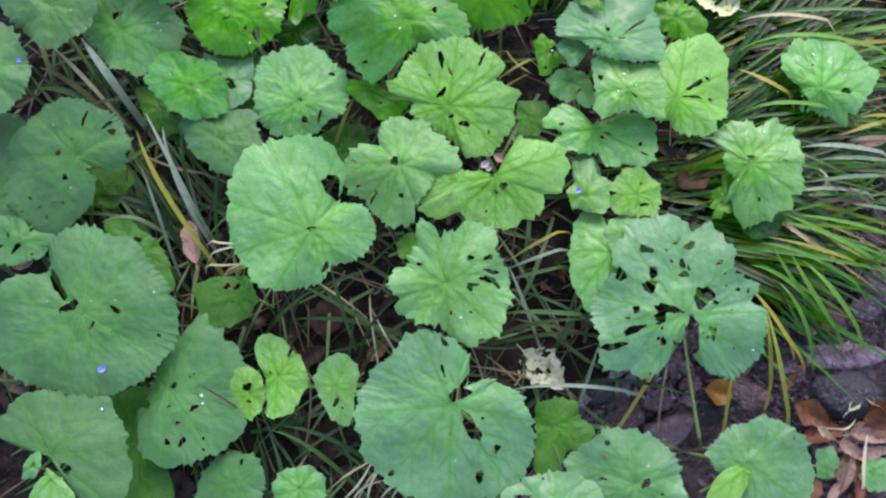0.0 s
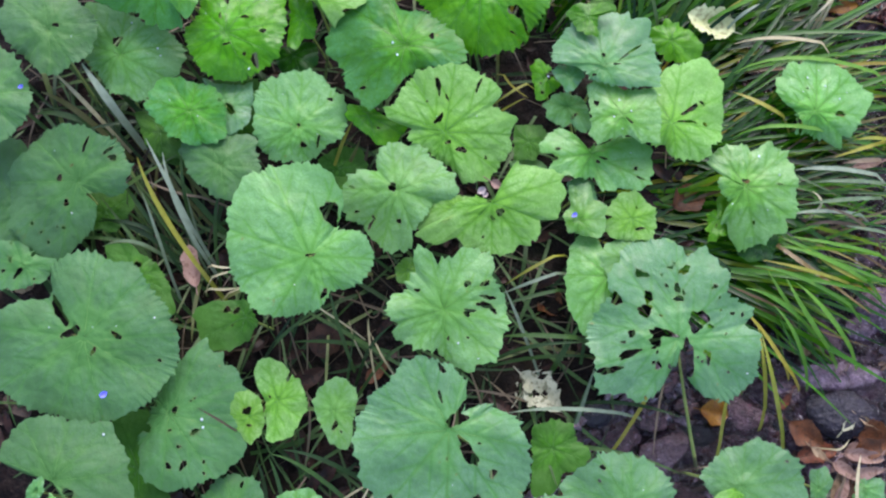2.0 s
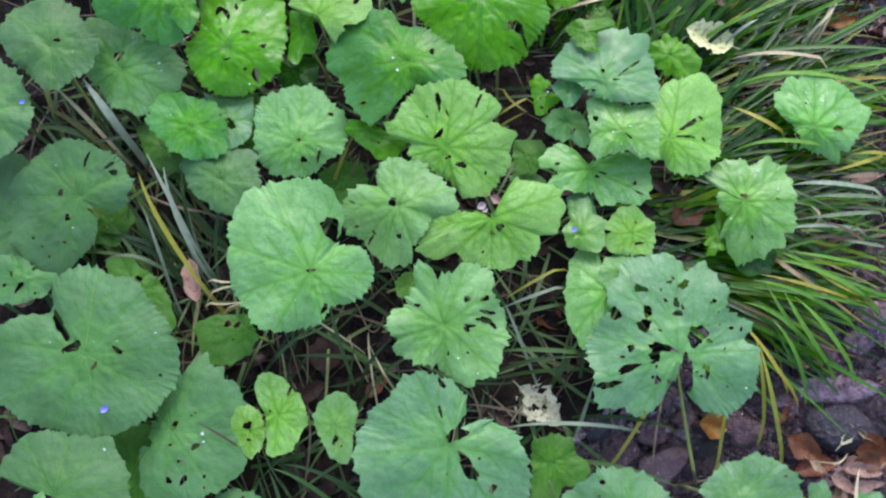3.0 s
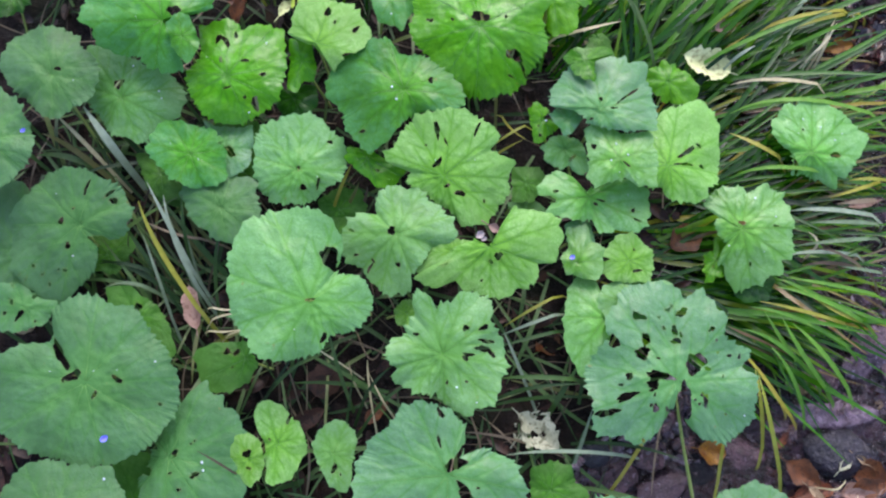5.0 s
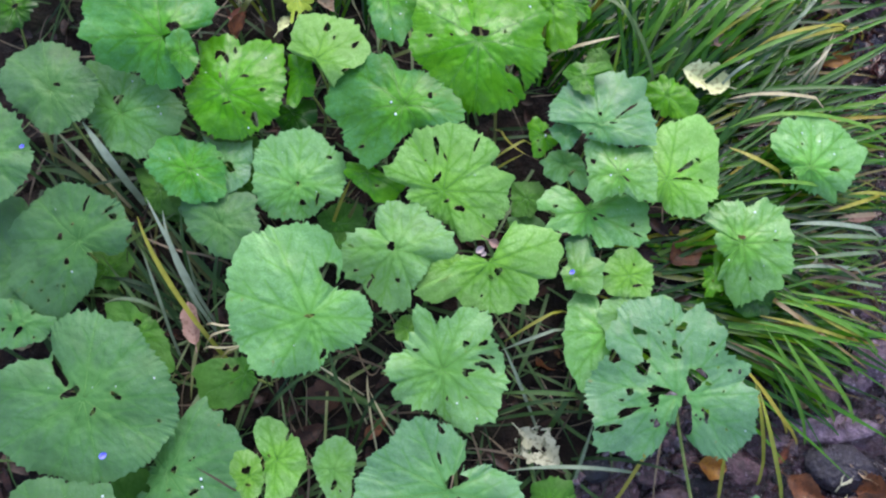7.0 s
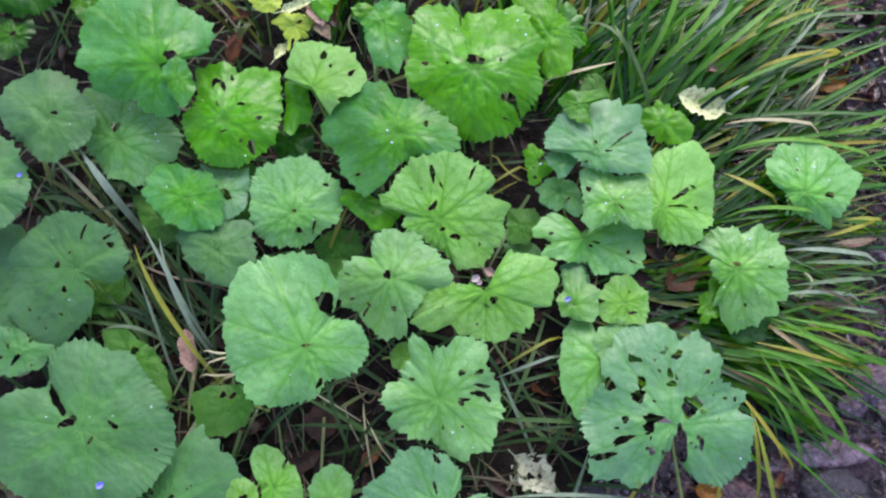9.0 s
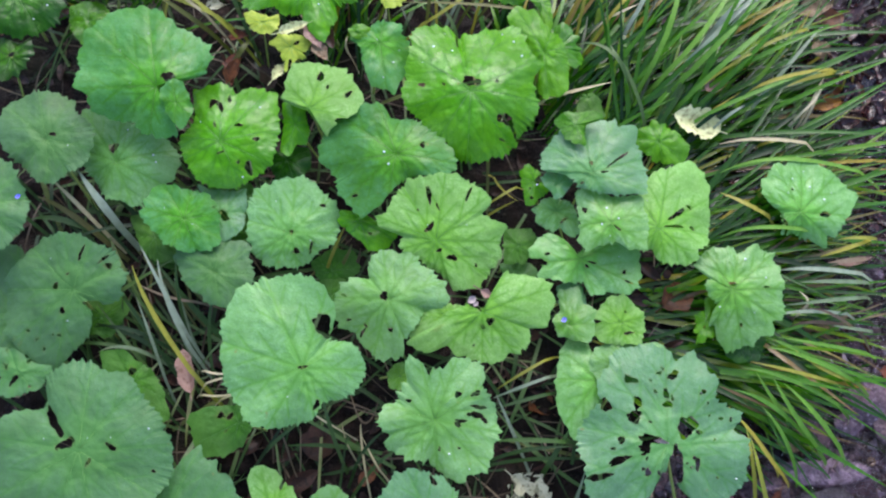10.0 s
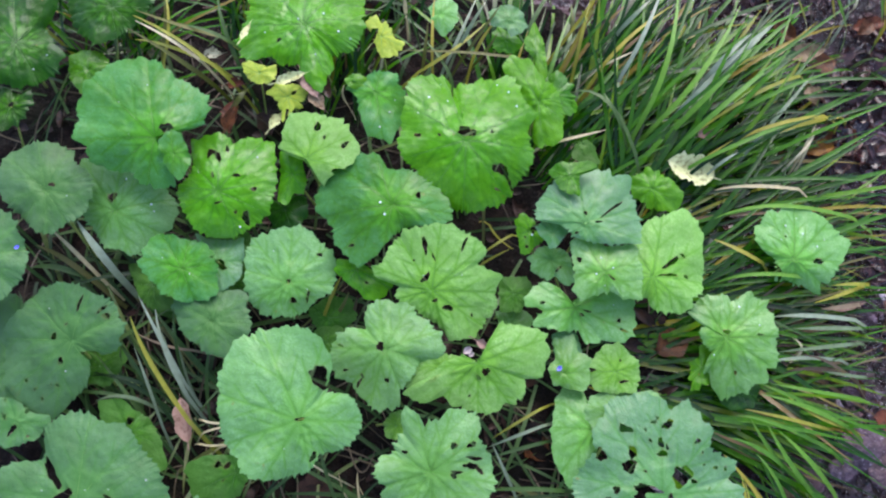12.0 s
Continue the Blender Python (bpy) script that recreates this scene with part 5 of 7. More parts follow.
leaf("bright", (0.115, 0.795, 0.140), (-0.11, -0.00), (0.095, 0.828), veins=(24, 23, 22, 21, 21, 21, 20, 20, 19, 19, 19, 19, 20, 20, 20, 21, 22, 22, 23, 24, 24, 26, 27, 29, 29, 28, 27, 27, 26, 26, 26, 26, 24, 24, 23, 23, 22, 22, 22, 23, 22, 22, 22, 22, 22, 23, 23, 23, 22, 21, 20, 19, 19, 19, 19, 19, 19, 20, 21, 22, 23, 23, 22, 22, 22, 22, 22, 23, 24, 25, 26, 25), holes=(), ragged=0.03)
leaf("mid", (0.015, 0.848, 0.130), (0.01, -0.02), (0.049, 0.868), veins=(27, 28, 29, 31, 32, 31, 31, 33, 35, 32, 27, 25, 24, 23, 23, 20, 18, 16, 16, 16, 16, 17, 19, 22, 24, 26, 30, 36, 38, 34, 32, 31, 31, 31, 30, 28))
leaf("under", (0.116, 0.401, 0.140), (-0.03, 0.02), (0.090, 0.382), veins=(26, 29, 31, 29, 29, 30, 31, 28, 26, 26, 26, 27, 29, 32, 28, 24, 22, 21, 21, 21, 22, 24, 27, 32, 31, 28, 27, 26, 27, 27, 24, 23, 22, 21, 22, 23))
leaf("under", (-0.054, 0.224, 0.120), (-0.07, -0.11), (-0.085, 0.228), veins=(15, 15, 16, 17, 19, 22, 20, 18, 16, 15, 14, 14, 12, 11, 10, 10, 10, 11, 12, 13, 13, 14, 15, 17, 17, 17, 16, 17, 16, 14, 13, 13, 13, 13, 14, 15))
leaf("under", (0.229, 0.643, 0.100), (-0.08, -0.09), (0.240, 0.636), veins=(16, 14, 13, 12, 11, 9, 7, 7, 6, 6, 6, 6, 6, 7, 8, 9, 10, 10, 10, 12, 13, 16, 22, 27, 28, 29, 32, 33, 34, 35, 38, 41, 32, 26, 23, 20))
leaf("blue", (0.517, -0.065, 0.030), (0.01, 0.09), (0.494, -0.052), veins=(17, 20, 23, 24, 25, 27, 31, 32, 30, 28, 28, 28, 22, 17, 14, 13, 12, 12, 12, 12, 13, 14, 16, 16, 14, 14, 13, 14, 15, 16, 16, 15, 14, 14, 15, 15))
leaf("blue", (0.583, -0.065, 0.030), (-0.06, -0.11), (0.589, -0.110), veins=(28, 29, 31, 28, 24, 22, 21, 20, 21, 22, 23, 20, 17, 16, 15, 14, 14, 15, 16, 18, 22, 24, 24, 25, 27, 30, 31, 30, 31, 32, 35, 37, 32, 30, 28, 27))
leaf("fresh", (-0.352, 0.580, 0.229), (0.10, 0.09), (-0.334, 0.602), veins=(21, 20, 20, 20, 20, 20, 20, 20, 21, 21, 22, 23, 25, 27, 29, 31, 31, 32, 34, 35, 35, 34, 33, 33, 33, 31, 30, 30, 29, 27, 25, 23, 21, 20, 19, 19, 18, 18, 18, 17, 18, 18, 18, 19, 19, 20, 20, 20, 21, 22, 23, 24, 26, 29, 31, 34, 38, 39, 37, 35, 34, 33, 31, 30, 29, 28, 28, 27, 25, 24, 23, 22), ragged=0.01)
leaf("under", (-0.402, 0.420, 0.110), (-0.08, -0.03), (-0.438, 0.424), veins=(33, 29, 28, 26, 27, 28, 29, 31, 35, 40, 49, 49, 46, 45, 39, 32, 28, 26, 25, 24, 25, 24, 23, 23, 25, 27, 30, 36, 40, 44, 50, 59, 53, 47, 43, 38))
leaf("under", (-0.288, 0.428, 0.135), (-0.09, 0.04), (-0.288, 0.416), veins=(36, 39, 41, 44, 48, 56, 68, 68, 71, 72, 70, 70, 71, 58, 47, 40, 35, 32, 31, 29, 27, 26, 26, 27, 29, 33, 37, 35, 34, 34, 35, 37, 35, 34, 33, 34), ragged=0.04)
leaf("bright", (0.201, 0.707, 0.130), (0.03, 0.01), (0.204, 0.720), veins=(14, 13, 13, 12, 12, 12, 12, 12, 12, 13, 13, 13, 14, 15, 16, 17, 19, 21, 22, 24, 25, 28, 30, 30, 29, 28, 28, 28, 28, 26, 23, 21, 19, 18, 17, 16, 15, 14, 14, 13, 13, 13, 13, 12, 13, 13, 13, 13, 14, 14, 15, 15, 16, 17, 18, 19, 21, 22, 23, 25, 26, 29, 28, 26, 25, 24, 23, 20, 18, 17, 15, 14), ragged=0.03)
leaf("under", (-0.148, 0.376, 0.100), (-0.07, 0.07), (-0.159, 0.354), veins=(40, 39, 39, 40, 43, 40, 36, 34, 33, 33, 31, 29, 28, 28, 29, 31, 34, 30, 27, 25, 24, 23, 24, 26, 24, 22, 21, 21, 21, 22, 24, 26, 26, 28, 30, 34))
leaf("mid", (0.112, 0.362, 0.120), (0.02, -0.10), (0.094, 0.363), veins=(30, 31, 34, 32, 30, 28, 28, 29, 30, 28, 26, 25, 26, 27, 28, 25, 20, 17, 15, 14, 14, 13, 14, 15, 16, 19, 21, 20, 19, 19, 20, 22, 24, 28, 30, 29))
leaf("blue", (0.188, 0.328, 0.140), (-0.05, 0.08), (0.168, 0.333), veins=(19, 18, 19, 20, 21, 21, 20, 20, 21, 22, 24, 23, 23, 23, 25, 26, 23, 21, 20, 19, 20, 21, 23, 25, 24, 23, 22, 23, 24, 27, 26, 25, 24, 24, 22, 20))
leaf("deep", (-0.575, 0.304, 0.130), (0.10, 0.03), (-0.611, 0.284), veins=(60, 54, 51, 49, 49, 51, 54, 61, 72, 84, 106, 112, 117, 92, 74, 64, 58, 55, 53, 54, 56, 59, 68, 80, 83, 79, 77, 78, 77, 78, 81, 77, 74, 72, 65, 62), nibbles=6)
leaf("blue", (0.117, 0.816, 0.170), (-0.11, 0.04), (0.125, 0.813), veins=(28, 27, 27, 26, 26, 26, 27, 27, 27, 26, 25, 25, 24, 24, 24, 24, 25, 25, 26, 25, 25, 25, 25, 26, 27, 27, 28, 29, 29, 30, 32, 34, 36, 35, 34, 33, 32, 32, 32, 32, 32, 27, 23, 20, 19, 18, 18, 17, 17, 17, 17, 17, 18, 20, 23, 27, 28, 28, 28, 28, 28, 29, 30, 30, 30, 30, 30, 30, 31, 31, 30, 29), ragged=0.04)
leaf("bright", (0.157, 0.759, 0.170), (0.00, -0.01), (0.116, 0.689), veins=(14, 14, 14, 14, 14, 15, 15, 16, 17, 18, 19, 21, 23, 25, 28, 31, 35, 42, 51, 48, 42, 37, 34, 33, 32, 31, 29, 26, 23, 21, 19, 16, 14, 12, 11, 10, 10, 9, 8, 8, 7, 7, 7, 7, 7, 7, 7, 7, 8, 9, 11, 14, 18, 29, 36, 45, 49, 43, 39, 35, 30, 26, 23, 20, 19, 17, 16, 16, 15, 14, 14, 14), holes=(), ragged=0.03)
leaf("vivid", (0.184, 0.704, 0.140), (0.01, 0.05), (0.196, 0.731), veins=(34, 36, 36, 34, 33, 34, 36, 39, 41, 38, 36, 35, 36, 38, 38, 34, 32, 30, 30, 30, 32, 35, 34, 34, 35, 38, 42, 41, 38, 37, 37, 38, 38, 35, 34, 33), ragged=0.1)
leaf("under", (-0.150, 0.339, 0.100), (-0.03, -0.04), (-0.139, 0.330), veins=(31, 32, 33, 35, 32, 31, 30, 30, 32, 31, 28, 27, 26, 27, 28, 26, 18, 15, 13, 11, 11, 10, 10, 11, 12, 13, 15, 19, 25, 25, 26, 27, 30, 35, 34, 32))
leaf("mid", (0.255, 0.229, 0.146), (-0.05, 0.03), (0.234, 0.174), veins=(54, 56, 59, 63, 65, 63, 62, 58, 52, 47, 43, 41, 39, 37, 36, 35, 35, 34, 34, 35, 35, 36, 37, 39, 40, 40, 42, 43, 45, 48, 48, 48, 48, 48, 49, 48, 46, 45, 44, 43, 43, 41, 39, 38, 37, 36, 36, 36, 35, 33, 32, 31, 30, 30, 30, 30, 30, 31, 32, 33, 34, 35, 35, 36, 37, 38, 40, 42, 44, 48, 51, 52), ragged=0.01)
leaf("blue", (0.167, 0.472, 0.196), (0.00, 0.00), (0.197, 0.452), veins=(20, 22, 23, 23, 23, 24, 25, 25, 27, 26, 25, 24, 23, 22, 22, 22, 21, 21, 21, 20, 20, 20, 21, 21, 21, 22, 22, 22, 23, 23, 24, 25, 24, 22, 21, 21, 20, 19, 18, 17, 16, 15, 15, 14, 14, 14, 14, 15, 16, 17, 18, 20, 21, 21, 20, 20, 20, 20, 19, 18, 17, 17, 16, 16, 16, 16, 16, 16, 16, 17, 18, 19), ragged=0.02)
leaf("bright", (-0.110, 0.705, 0.196), (0.00, 0.00), (-0.080, 0.685), veins=(17, 18, 18, 18, 17, 16, 16, 15, 15, 15, 15, 15, 14, 14, 13, 12, 12, 12, 12, 12, 12, 12, 12, 12, 13, 13, 13, 13, 13, 13, 13, 14, 14, 15, 15, 14, 13, 13, 12, 12, 12, 12, 12, 12, 12, 12, 12, 13, 12, 12, 12, 12, 12, 12, 13, 13, 13, 14, 15, 15, 14, 15, 15, 15, 15, 16, 17, 17, 17, 17, 17, 17), ragged=0.02)
leaf("bright", (-0.198, 0.570, 0.170), (0.00, 0.00), (-0.168, 0.550), veins=(19, 18, 18, 18, 18, 19, 19, 20, 21, 22, 24, 26, 28, 31, 34, 34, 34, 34, 34, 34, 35, 36, 37, 39, 41, 35, 31, 28, 25, 23, 22, 21, 20, 19, 18, 18, 18, 18, 18, 18, 19, 20, 21, 22, 24, 27, 30, 35, 41, 43, 44, 45, 46, 43, 34, 29, 29, 29, 30, 31, 33, 31, 28, 26, 24, 23, 22, 21, 21, 20, 19, 19), ragged=0.03)
leaf("yellow", (0.015, 0.286, 0.200), (0.05, 0.05), (0.045, 0.266), veins=(51, 52, 48, 42, 38, 34, 31, 29, 27, 26, 24, 23, 23, 22, 22, 21, 21, 21, 22, 22, 22, 22, 22, 22, 22, 23, 23, 24, 25, 27, 29, 31, 34, 36, 38, 40, 43, 44, 46, 48, 51, 54, 50, 46, 43, 40, 33, 28, 25, 22, 20, 19, 18, 18, 18, 18, 18, 18, 18, 19, 20, 21, 22, 24, 26, 29, 33, 39, 48, 51, 50, 50), ragged=0.03)
leaf("yellow", (-0.048, 0.217, 0.150), (0.00, 0.00), (-0.018, 0.197), veins=(16, 17, 17, 18, 19, 20, 21, 21, 20, 20, 19, 19, 19, 19, 19, 19, 19, 20, 19, 19, 18, 18, 18, 18, 18, 18, 17, 17, 17, 17, 17, 17, 18, 18, 18, 17, 17, 17, 17, 17, 17, 18, 18, 19, 20, 19, 19, 19, 19, 19, 19, 20, 20, 20, 19, 18, 17, 16, 16, 16, 16, 16, 16, 16, 16, 17, 17, 17, 17, 16, 16, 16), ragged=0.04)

# ---- grass ----
def ribbon(verts, faces, points, wide, fold=0.07, tip=0.12):
    """Adds a folded, tapering grass blade along points."""
    n0 = len(verts)
    m = len(points)
    for i, q in enumerate(points):
        way = points[min(i + 1, m - 1)] - points[max(i - 1, 0)]
        way = way / (np.linalg.norm(way) + 1e-9)
        side = np.cross(way, (0, 0, 1.0))
        side = side / (np.linalg.norm(side) + 1e-6)
        up = np.cross(side, way)
        t = i / (m - 1)
        w = 0.5 * wide * (0.75 + 0.5 * t if t < 0.5 else 1.0 - (1 - tip) * ((t - 0.5) * 2) ** 1.6)
        verts += [tuple(q - side * w + up * w * fold), tuple(q - up * w * fold * 0.6), tuple(q + side * w + up * w * fold)]
    for i in range(m - 1):
        a = n0 + 3 * i
        faces += [(a, a + 1, a + 4, a + 3), (a + 1, a + 2, a + 5, a + 4)]


def arc(root, turn, length, lift, droop, steps=9, sway=0.0):
    """Points of a blade that rises from root and bends over."""
    t = np.linspace(0, 1, steps)
    rise = lift - droop * t**1.15
    ds = length / (steps - 1)
    head = turn + sway * t
    x = root[0] + np.concatenate([[0], np.cumsum(np.cos(rise[1:]) * np.cos(head[1:]) * ds)])
    y = root[1] + np.concatenate([[0], np.cumsum(np.cos(rise[1:]) * np.sin(head[1:]) * ds)])
    z = root[2] + np.concatenate([[0], np.cumsum(np.sin(rise[1:]) * ds)])
    z = np.maximum(z, ground_height(x, y) + 0.004)
    return np.stack([x, y, z], -1)


def sedge(name, label, count, seed, place, length, width, tone="sedge", lift=(0.3, 0.95), droop=(0.7, 1.4)):
    rng = np.random.RandomState(seed)
    verts, faces = [], []
    for _ in range(count):
        x, y, turn = place(rng)
        root = (x, y, float(ground_height(x, y)) - 0.005)
        ribbon(verts, faces, arc(root, turn, rng.uniform(*length), rng.uniform(*lift), rng.uniform(*droop), sway=rng.uniform(-0.5, 0.5)), rng.uniform(*width))
    ob = new(name, mesh_of(name, verts, faces, GRASS[tone]))
    return tagged(ob, label, "grass", kind="stuff")


def bank_turn(x, y):
    """The way the sedge leans: out over the stream, fanned round the brow of the bank."""
    return math.atan2(y - 0.34, x - 0.02)


def bank_fan(rng):
    y = rng.uniform(0.22, 0.76)
    x = float(np.interp(y, EDGE_Y, EDGE_X)) - rng.uniform(0.03, 0.24)
    return x, y, bank_turn(x, y) + rng.normal(0, 0.22)


def sedge_tuft(x, y, turn, count, seed, length=(0.18, 0.36), width=(0.005, 0.0095), lift=(0.12, 0.5), droop=(0.4, 0.95), fan=0.30, spread=0.014, tone="sedge"):
    """A tuft with its blades, each by itself."""
    rng = np.random.RandomState(seed)
    z = float(ground_height(x, y))
    tuft = new("sedge_tuft")
    tuft.location = (x, y, z)
    tagged(tuft, "tuft of arching green sedge with some yellowed blades" if tone == "sedge" else "tuft of half-withered tan and lime sedge leaning over the stream", "grass", "sedge tufts on the bank")
    for _ in range(count):
        rx, ry = rng.normal(0, spread, 2)
        verts, faces = [], []
        root = (x + rx, y + ry, float(ground_height(x + rx, y + ry)) - 0.004)
        path = arc(root, turn + rng.normal(0, fan), rng.uniform(*length), rng.uniform(*lift), rng.uniform(*droop), 10, rng.uniform(-0.4, 0.4))
        ribbon(verts, faces, path - np.array((x, y, z)), rng.uniform(*width))
        part("blade", mesh_of("blade", verts, faces, GRASS[tone]), tuft)


rng = np.random.RandomState(77)
for k in range(17):
    y = 0.23 + 0.50 * k / 16 + rng.uniform(-0.02, 0.02)
    x = float(np.interp(y, EDGE_Y, EDGE_X)) - (0.17, 0.08, 0.13)[k % 3]
    sedge_tuft(x, y, bank_turn(x, y) + rng.normal(0, 0.12), 21, 300 + k, width=(0.0042, 0.0085))

# lower tufts that lean out over the stream
for k in range(20):
    x, y, turn = bank_fan(rng)
    sedge_tuft(x, y, turn, 13, 340 + k, (0.14, 0.30), (0.0034, 0.0068), (0.05, 0.35), (0.3, 0.8), 0.25, 0.03)


def top_fan(rng):
    x, y = rng.uniform(0.08, 0.36), rng.uniform(0.58, 0.74)
    return x, y, math.radians(rng.normal(55, 16))


# half-withered tufts low over the water
for k in range(12):
    y = rng.uniform(0.24, 0.60)
    x = float(np.interp(y, EDGE_Y, EDGE_X)) - rng.uniform(0.0, 0.12)
    sedge_tuft(x, y, bank_turn(x, y) + rng.normal(-0.1, 0.2), 11, 380 + k, (0.12, 0.27), (0.0028, 0.0056), (0.05, 0.35), (0.3, 0.8), 0.3, 0.03, "sere")

# upright tufts at the brow of the bank
for k in range(10):
    sedge_tuft(*top_fan(rng), 20, 370 + k, (0.18, 0.34), (0.004, 0.0082), (0.35, 0.85), (0.5, 1.1), 0.26, 0.025)

# thick tufts behind the leaves
for k in range(15):
    x, y = rng.uniform(-0.68, 0.06), rng.uniform(0.74, 0.94)
    sedge_tuft(x, y, math.radians(rng.normal(75, 45)), 13, 400 + k, (0.12, 0.26), (0.0034, 0.0064), (0.5, 1.1), (0.5, 1.2), 0.4, 0.03)


def low_fan(rng):
    x, y = rng.uniform(-0.62, 0.25), -0.15 + 1.1 * rng.uniform(0, 1) ** 1.35
    return x, y, rng.uniform(0, 6.3)


sedge("grass", "thin dark grass growing low between the leaf stalks", 600, 33, low_fan, (0.07, 0.20), (0.0022, 0.0068), "green")


def dead_fan(rng):
    x, y = rng.uniform(-0.66, 0.36), -0.15 + 0.95 * rng.uniform(0, 1) ** 1.2
    return x, y, rng.uniform(0, 6.3)


sedge("dead_grass", "thin dead brown stems tangled low over the soil", 330, 35, dead_fan, (0.06, 0.15), (0.0014, 0.0032), "dead", lift=(0.1, 0.8), droop=(0.3, 1.4))


def left_fan(rng):
    x, y = rng.uniform(-0.66, -0.28), rng.uniform(0.12, 0.5)
    return x, y, math.radians(rng.normal(130, 25))


sedge("sedge", "grey-green sedge blades between the leaves", 70, 34, left_fan, (0.14, 0.26), (0.004, 0.008), "green")

BLADE_LABEL = {"olive": "dull olive-green grass stalk rising between leaves", "lime": "broad bright green sedge blade over the stream", "yellow": "long yellowed grass blade among the leaves", "grey": "pale grey-green shining grass blade", "green": "dark green grass blade among the leaf stalks", "straw": "dry straw-coloured grass stalk", "dead": "thin dead brown grass stalk"}


def grass_blade(tone, wide, a, b, c):
    """A single blade through three places; its lower end is rooted in the ground."""
    a, b, c = (np.array(q) for q in (a, b, c))
    if a[2] < c[2]:
        a, c = c, a
    away = (c - b) / np.linalg.norm(c - b)
    foot = c + away * 0.03
    foot[2] = float(ground_height(foot[0], foot[1])) - 0.004
    t = np.linspace(0, 1, 9)[:, None]
    mid = 2 * b - 0.5 * (a + c)
    curve = a * (1 - t) ** 2 + mid * 2 * t * (1 - t) + c * t**2
    path = np.concatenate([[foot, 0.4 * foot + 0.6 * c], curve[::-1][1:]])
    verts, faces = [], []
    ribbon(verts, faces, path, wide)
    ob = new("grass_blade", mesh_of("grass_blade", verts, faces, GRASS[tone]))
    return tagged(ob, BLADE_LABEL[tone], "grass", "single grass blades")


grass_blade("yellow", 0.0069, (-0.406, 0.361, 0.190), (-0.374, 0.291, 0.165), (-0.315, 0.204, 0.125))
grass_blade("grey", 0.0057, (-0.400, 0.391, 0.180), (-0.369, 0.331, 0.160), (-0.336, 0.263, 0.110))
grass_blade("grey", 0.0064, (-0.379, 0.375, 0.170), (-0.362, 0.310, 0.150), (-0.331, 0.245, 0.100))
grass_blade("green", 0.0051, (-0.357, 0.379, 0.160), (-0.355, 0.329, 0.140), (-0.349, 0.276, 0.090))
grass_blade("green", 0.0065, (-0.480, 0.297, 0.120), (-0.416, 0.277, 0.120), (-0.361, 0.237, 0.080))
grass_blade("green", 0.0053, (-0.521, 0.264, 0.110), (-0.462, 0.268, 0.120), (-0.388, 0.250, 0.100))
grass_blade("dead", 0.0039, (-0.418, 0.351, 0.130), (-0.370, 0.331, 0.130), (-0.325, 0.326, 0.120))
grass_blade("green", 0.0058, (-0.451, 0.353, 0.140), (-0.412, 0.305, 0.140), (-0.366, 0.227, 0.090))
grass_blade("dead", 0.0039, (-0.319, 0.358, 0.120), (-0.318, 0.322, 0.100), (-0.335, 0.270, 0.080))
grass_blade("green", 0.0059, (-0.471, 0.323, 0.130), (-0.422, 0.262, 0.120), (-0.386, 0.207, 0.070))
grass_blade("grey", 0.0045, (-0.410, 0.326, 0.150), (-0.389, 0.267, 0.130), (-0.375, 0.205, 0.080))
grass_blade("green", 0.0052, (-0.308, 0.339, 0.130), (-0.318, 0.296, 0.110), (-0.320, 0.239, 0.070))
grass_blade("straw", 0.0031, (-0.319, 0.230, 0.130), (-0.296, 0.223, 0.140), (-0.280, 0.226, 0.135))
grass_blade("straw", 0.0031, (-0.317, 0.209, 0.130), (-0.296, 0.215, 0.140), (-0.278, 0.219, 0.135))
grass_blade("straw", 0.0031, (-0.320, 0.197, 0.130), (-0.295, 0.193, 0.140), (-0.274, 0.197, 0.135))
grass_blade("straw", 0.0025, (-0.295, 0.191, 0.120), (-0.278, 0.195, 0.130), (-0.269, 0.201, 0.130))
grass_blade("straw", 0.0030, (-0.101, 0.157, 0.130), (-0.100, 0.129, 0.120), (-0.092, 0.072, 0.100))
grass_blade("straw", 0.0030, (-0.100, 0.140, 0.120), (-0.082, 0.106, 0.120), (-0.074, 0.094, 0.110))
grass_blade("straw", 0.0024, (-0.172, 0.174, 0.130), (-0.155, 0.163, 0.120), (-0.135, 0.152, 0.110))
grass_blade("dead", 0.0024, (-0.135, 0.182, 0.130), (-0.098, 0.173, 0.130), (-0.064, 0.161, 0.120))
grass_blade("dead", 0.0024, (-0.113, 0.188, 0.130), (-0.094, 0.157, 0.130), (-0.075, 0.193, 0.140))
grass_blade("green", 0.0054, (-0.152, 0.191, 0.150), (-0.143, 0.152, 0.120), (-0.131, 0.112, 0.080))
grass_blade("green", 0.0049, (-0.172, 0.165, 0.130), (-0.210, 0.140, 0.120), (-0.244, 0.110, 0.090))
grass_blade("green", 0.0043, (-0.195, 0.172, 0.130), (-0.226, 0.130, 0.110), (-0.253, 0.097, 0.080))
grass_blade("green", 0.0048, (-0.067, 0.148, 0.140), (-0.097, 0.121, 0.120), (-0.115, 0.089, 0.080))
grass_blade("green", 0.0048, (-0.038, 0.128, 0.130), (-0.075, 0.107, 0.120), (-0.106, 0.073, 0.090))
grass_blade("dead", 0.0024, (-0.215, 0.159, 0.120), (-0.204, 0.130, 0.110), (-0.198, 0.103, 0.090))
grass_blade("green", 0.0059, (-0.220, -0.021, 0.150), (-0.164, -0.047, 0.140), (-0.096, -0.110, 0.080))
grass_blade("green", 0.0058, (-0.206, -0.016, 0.150), (-0.149, -0.030, 0.150), (-0.079, -0.071, 0.120))
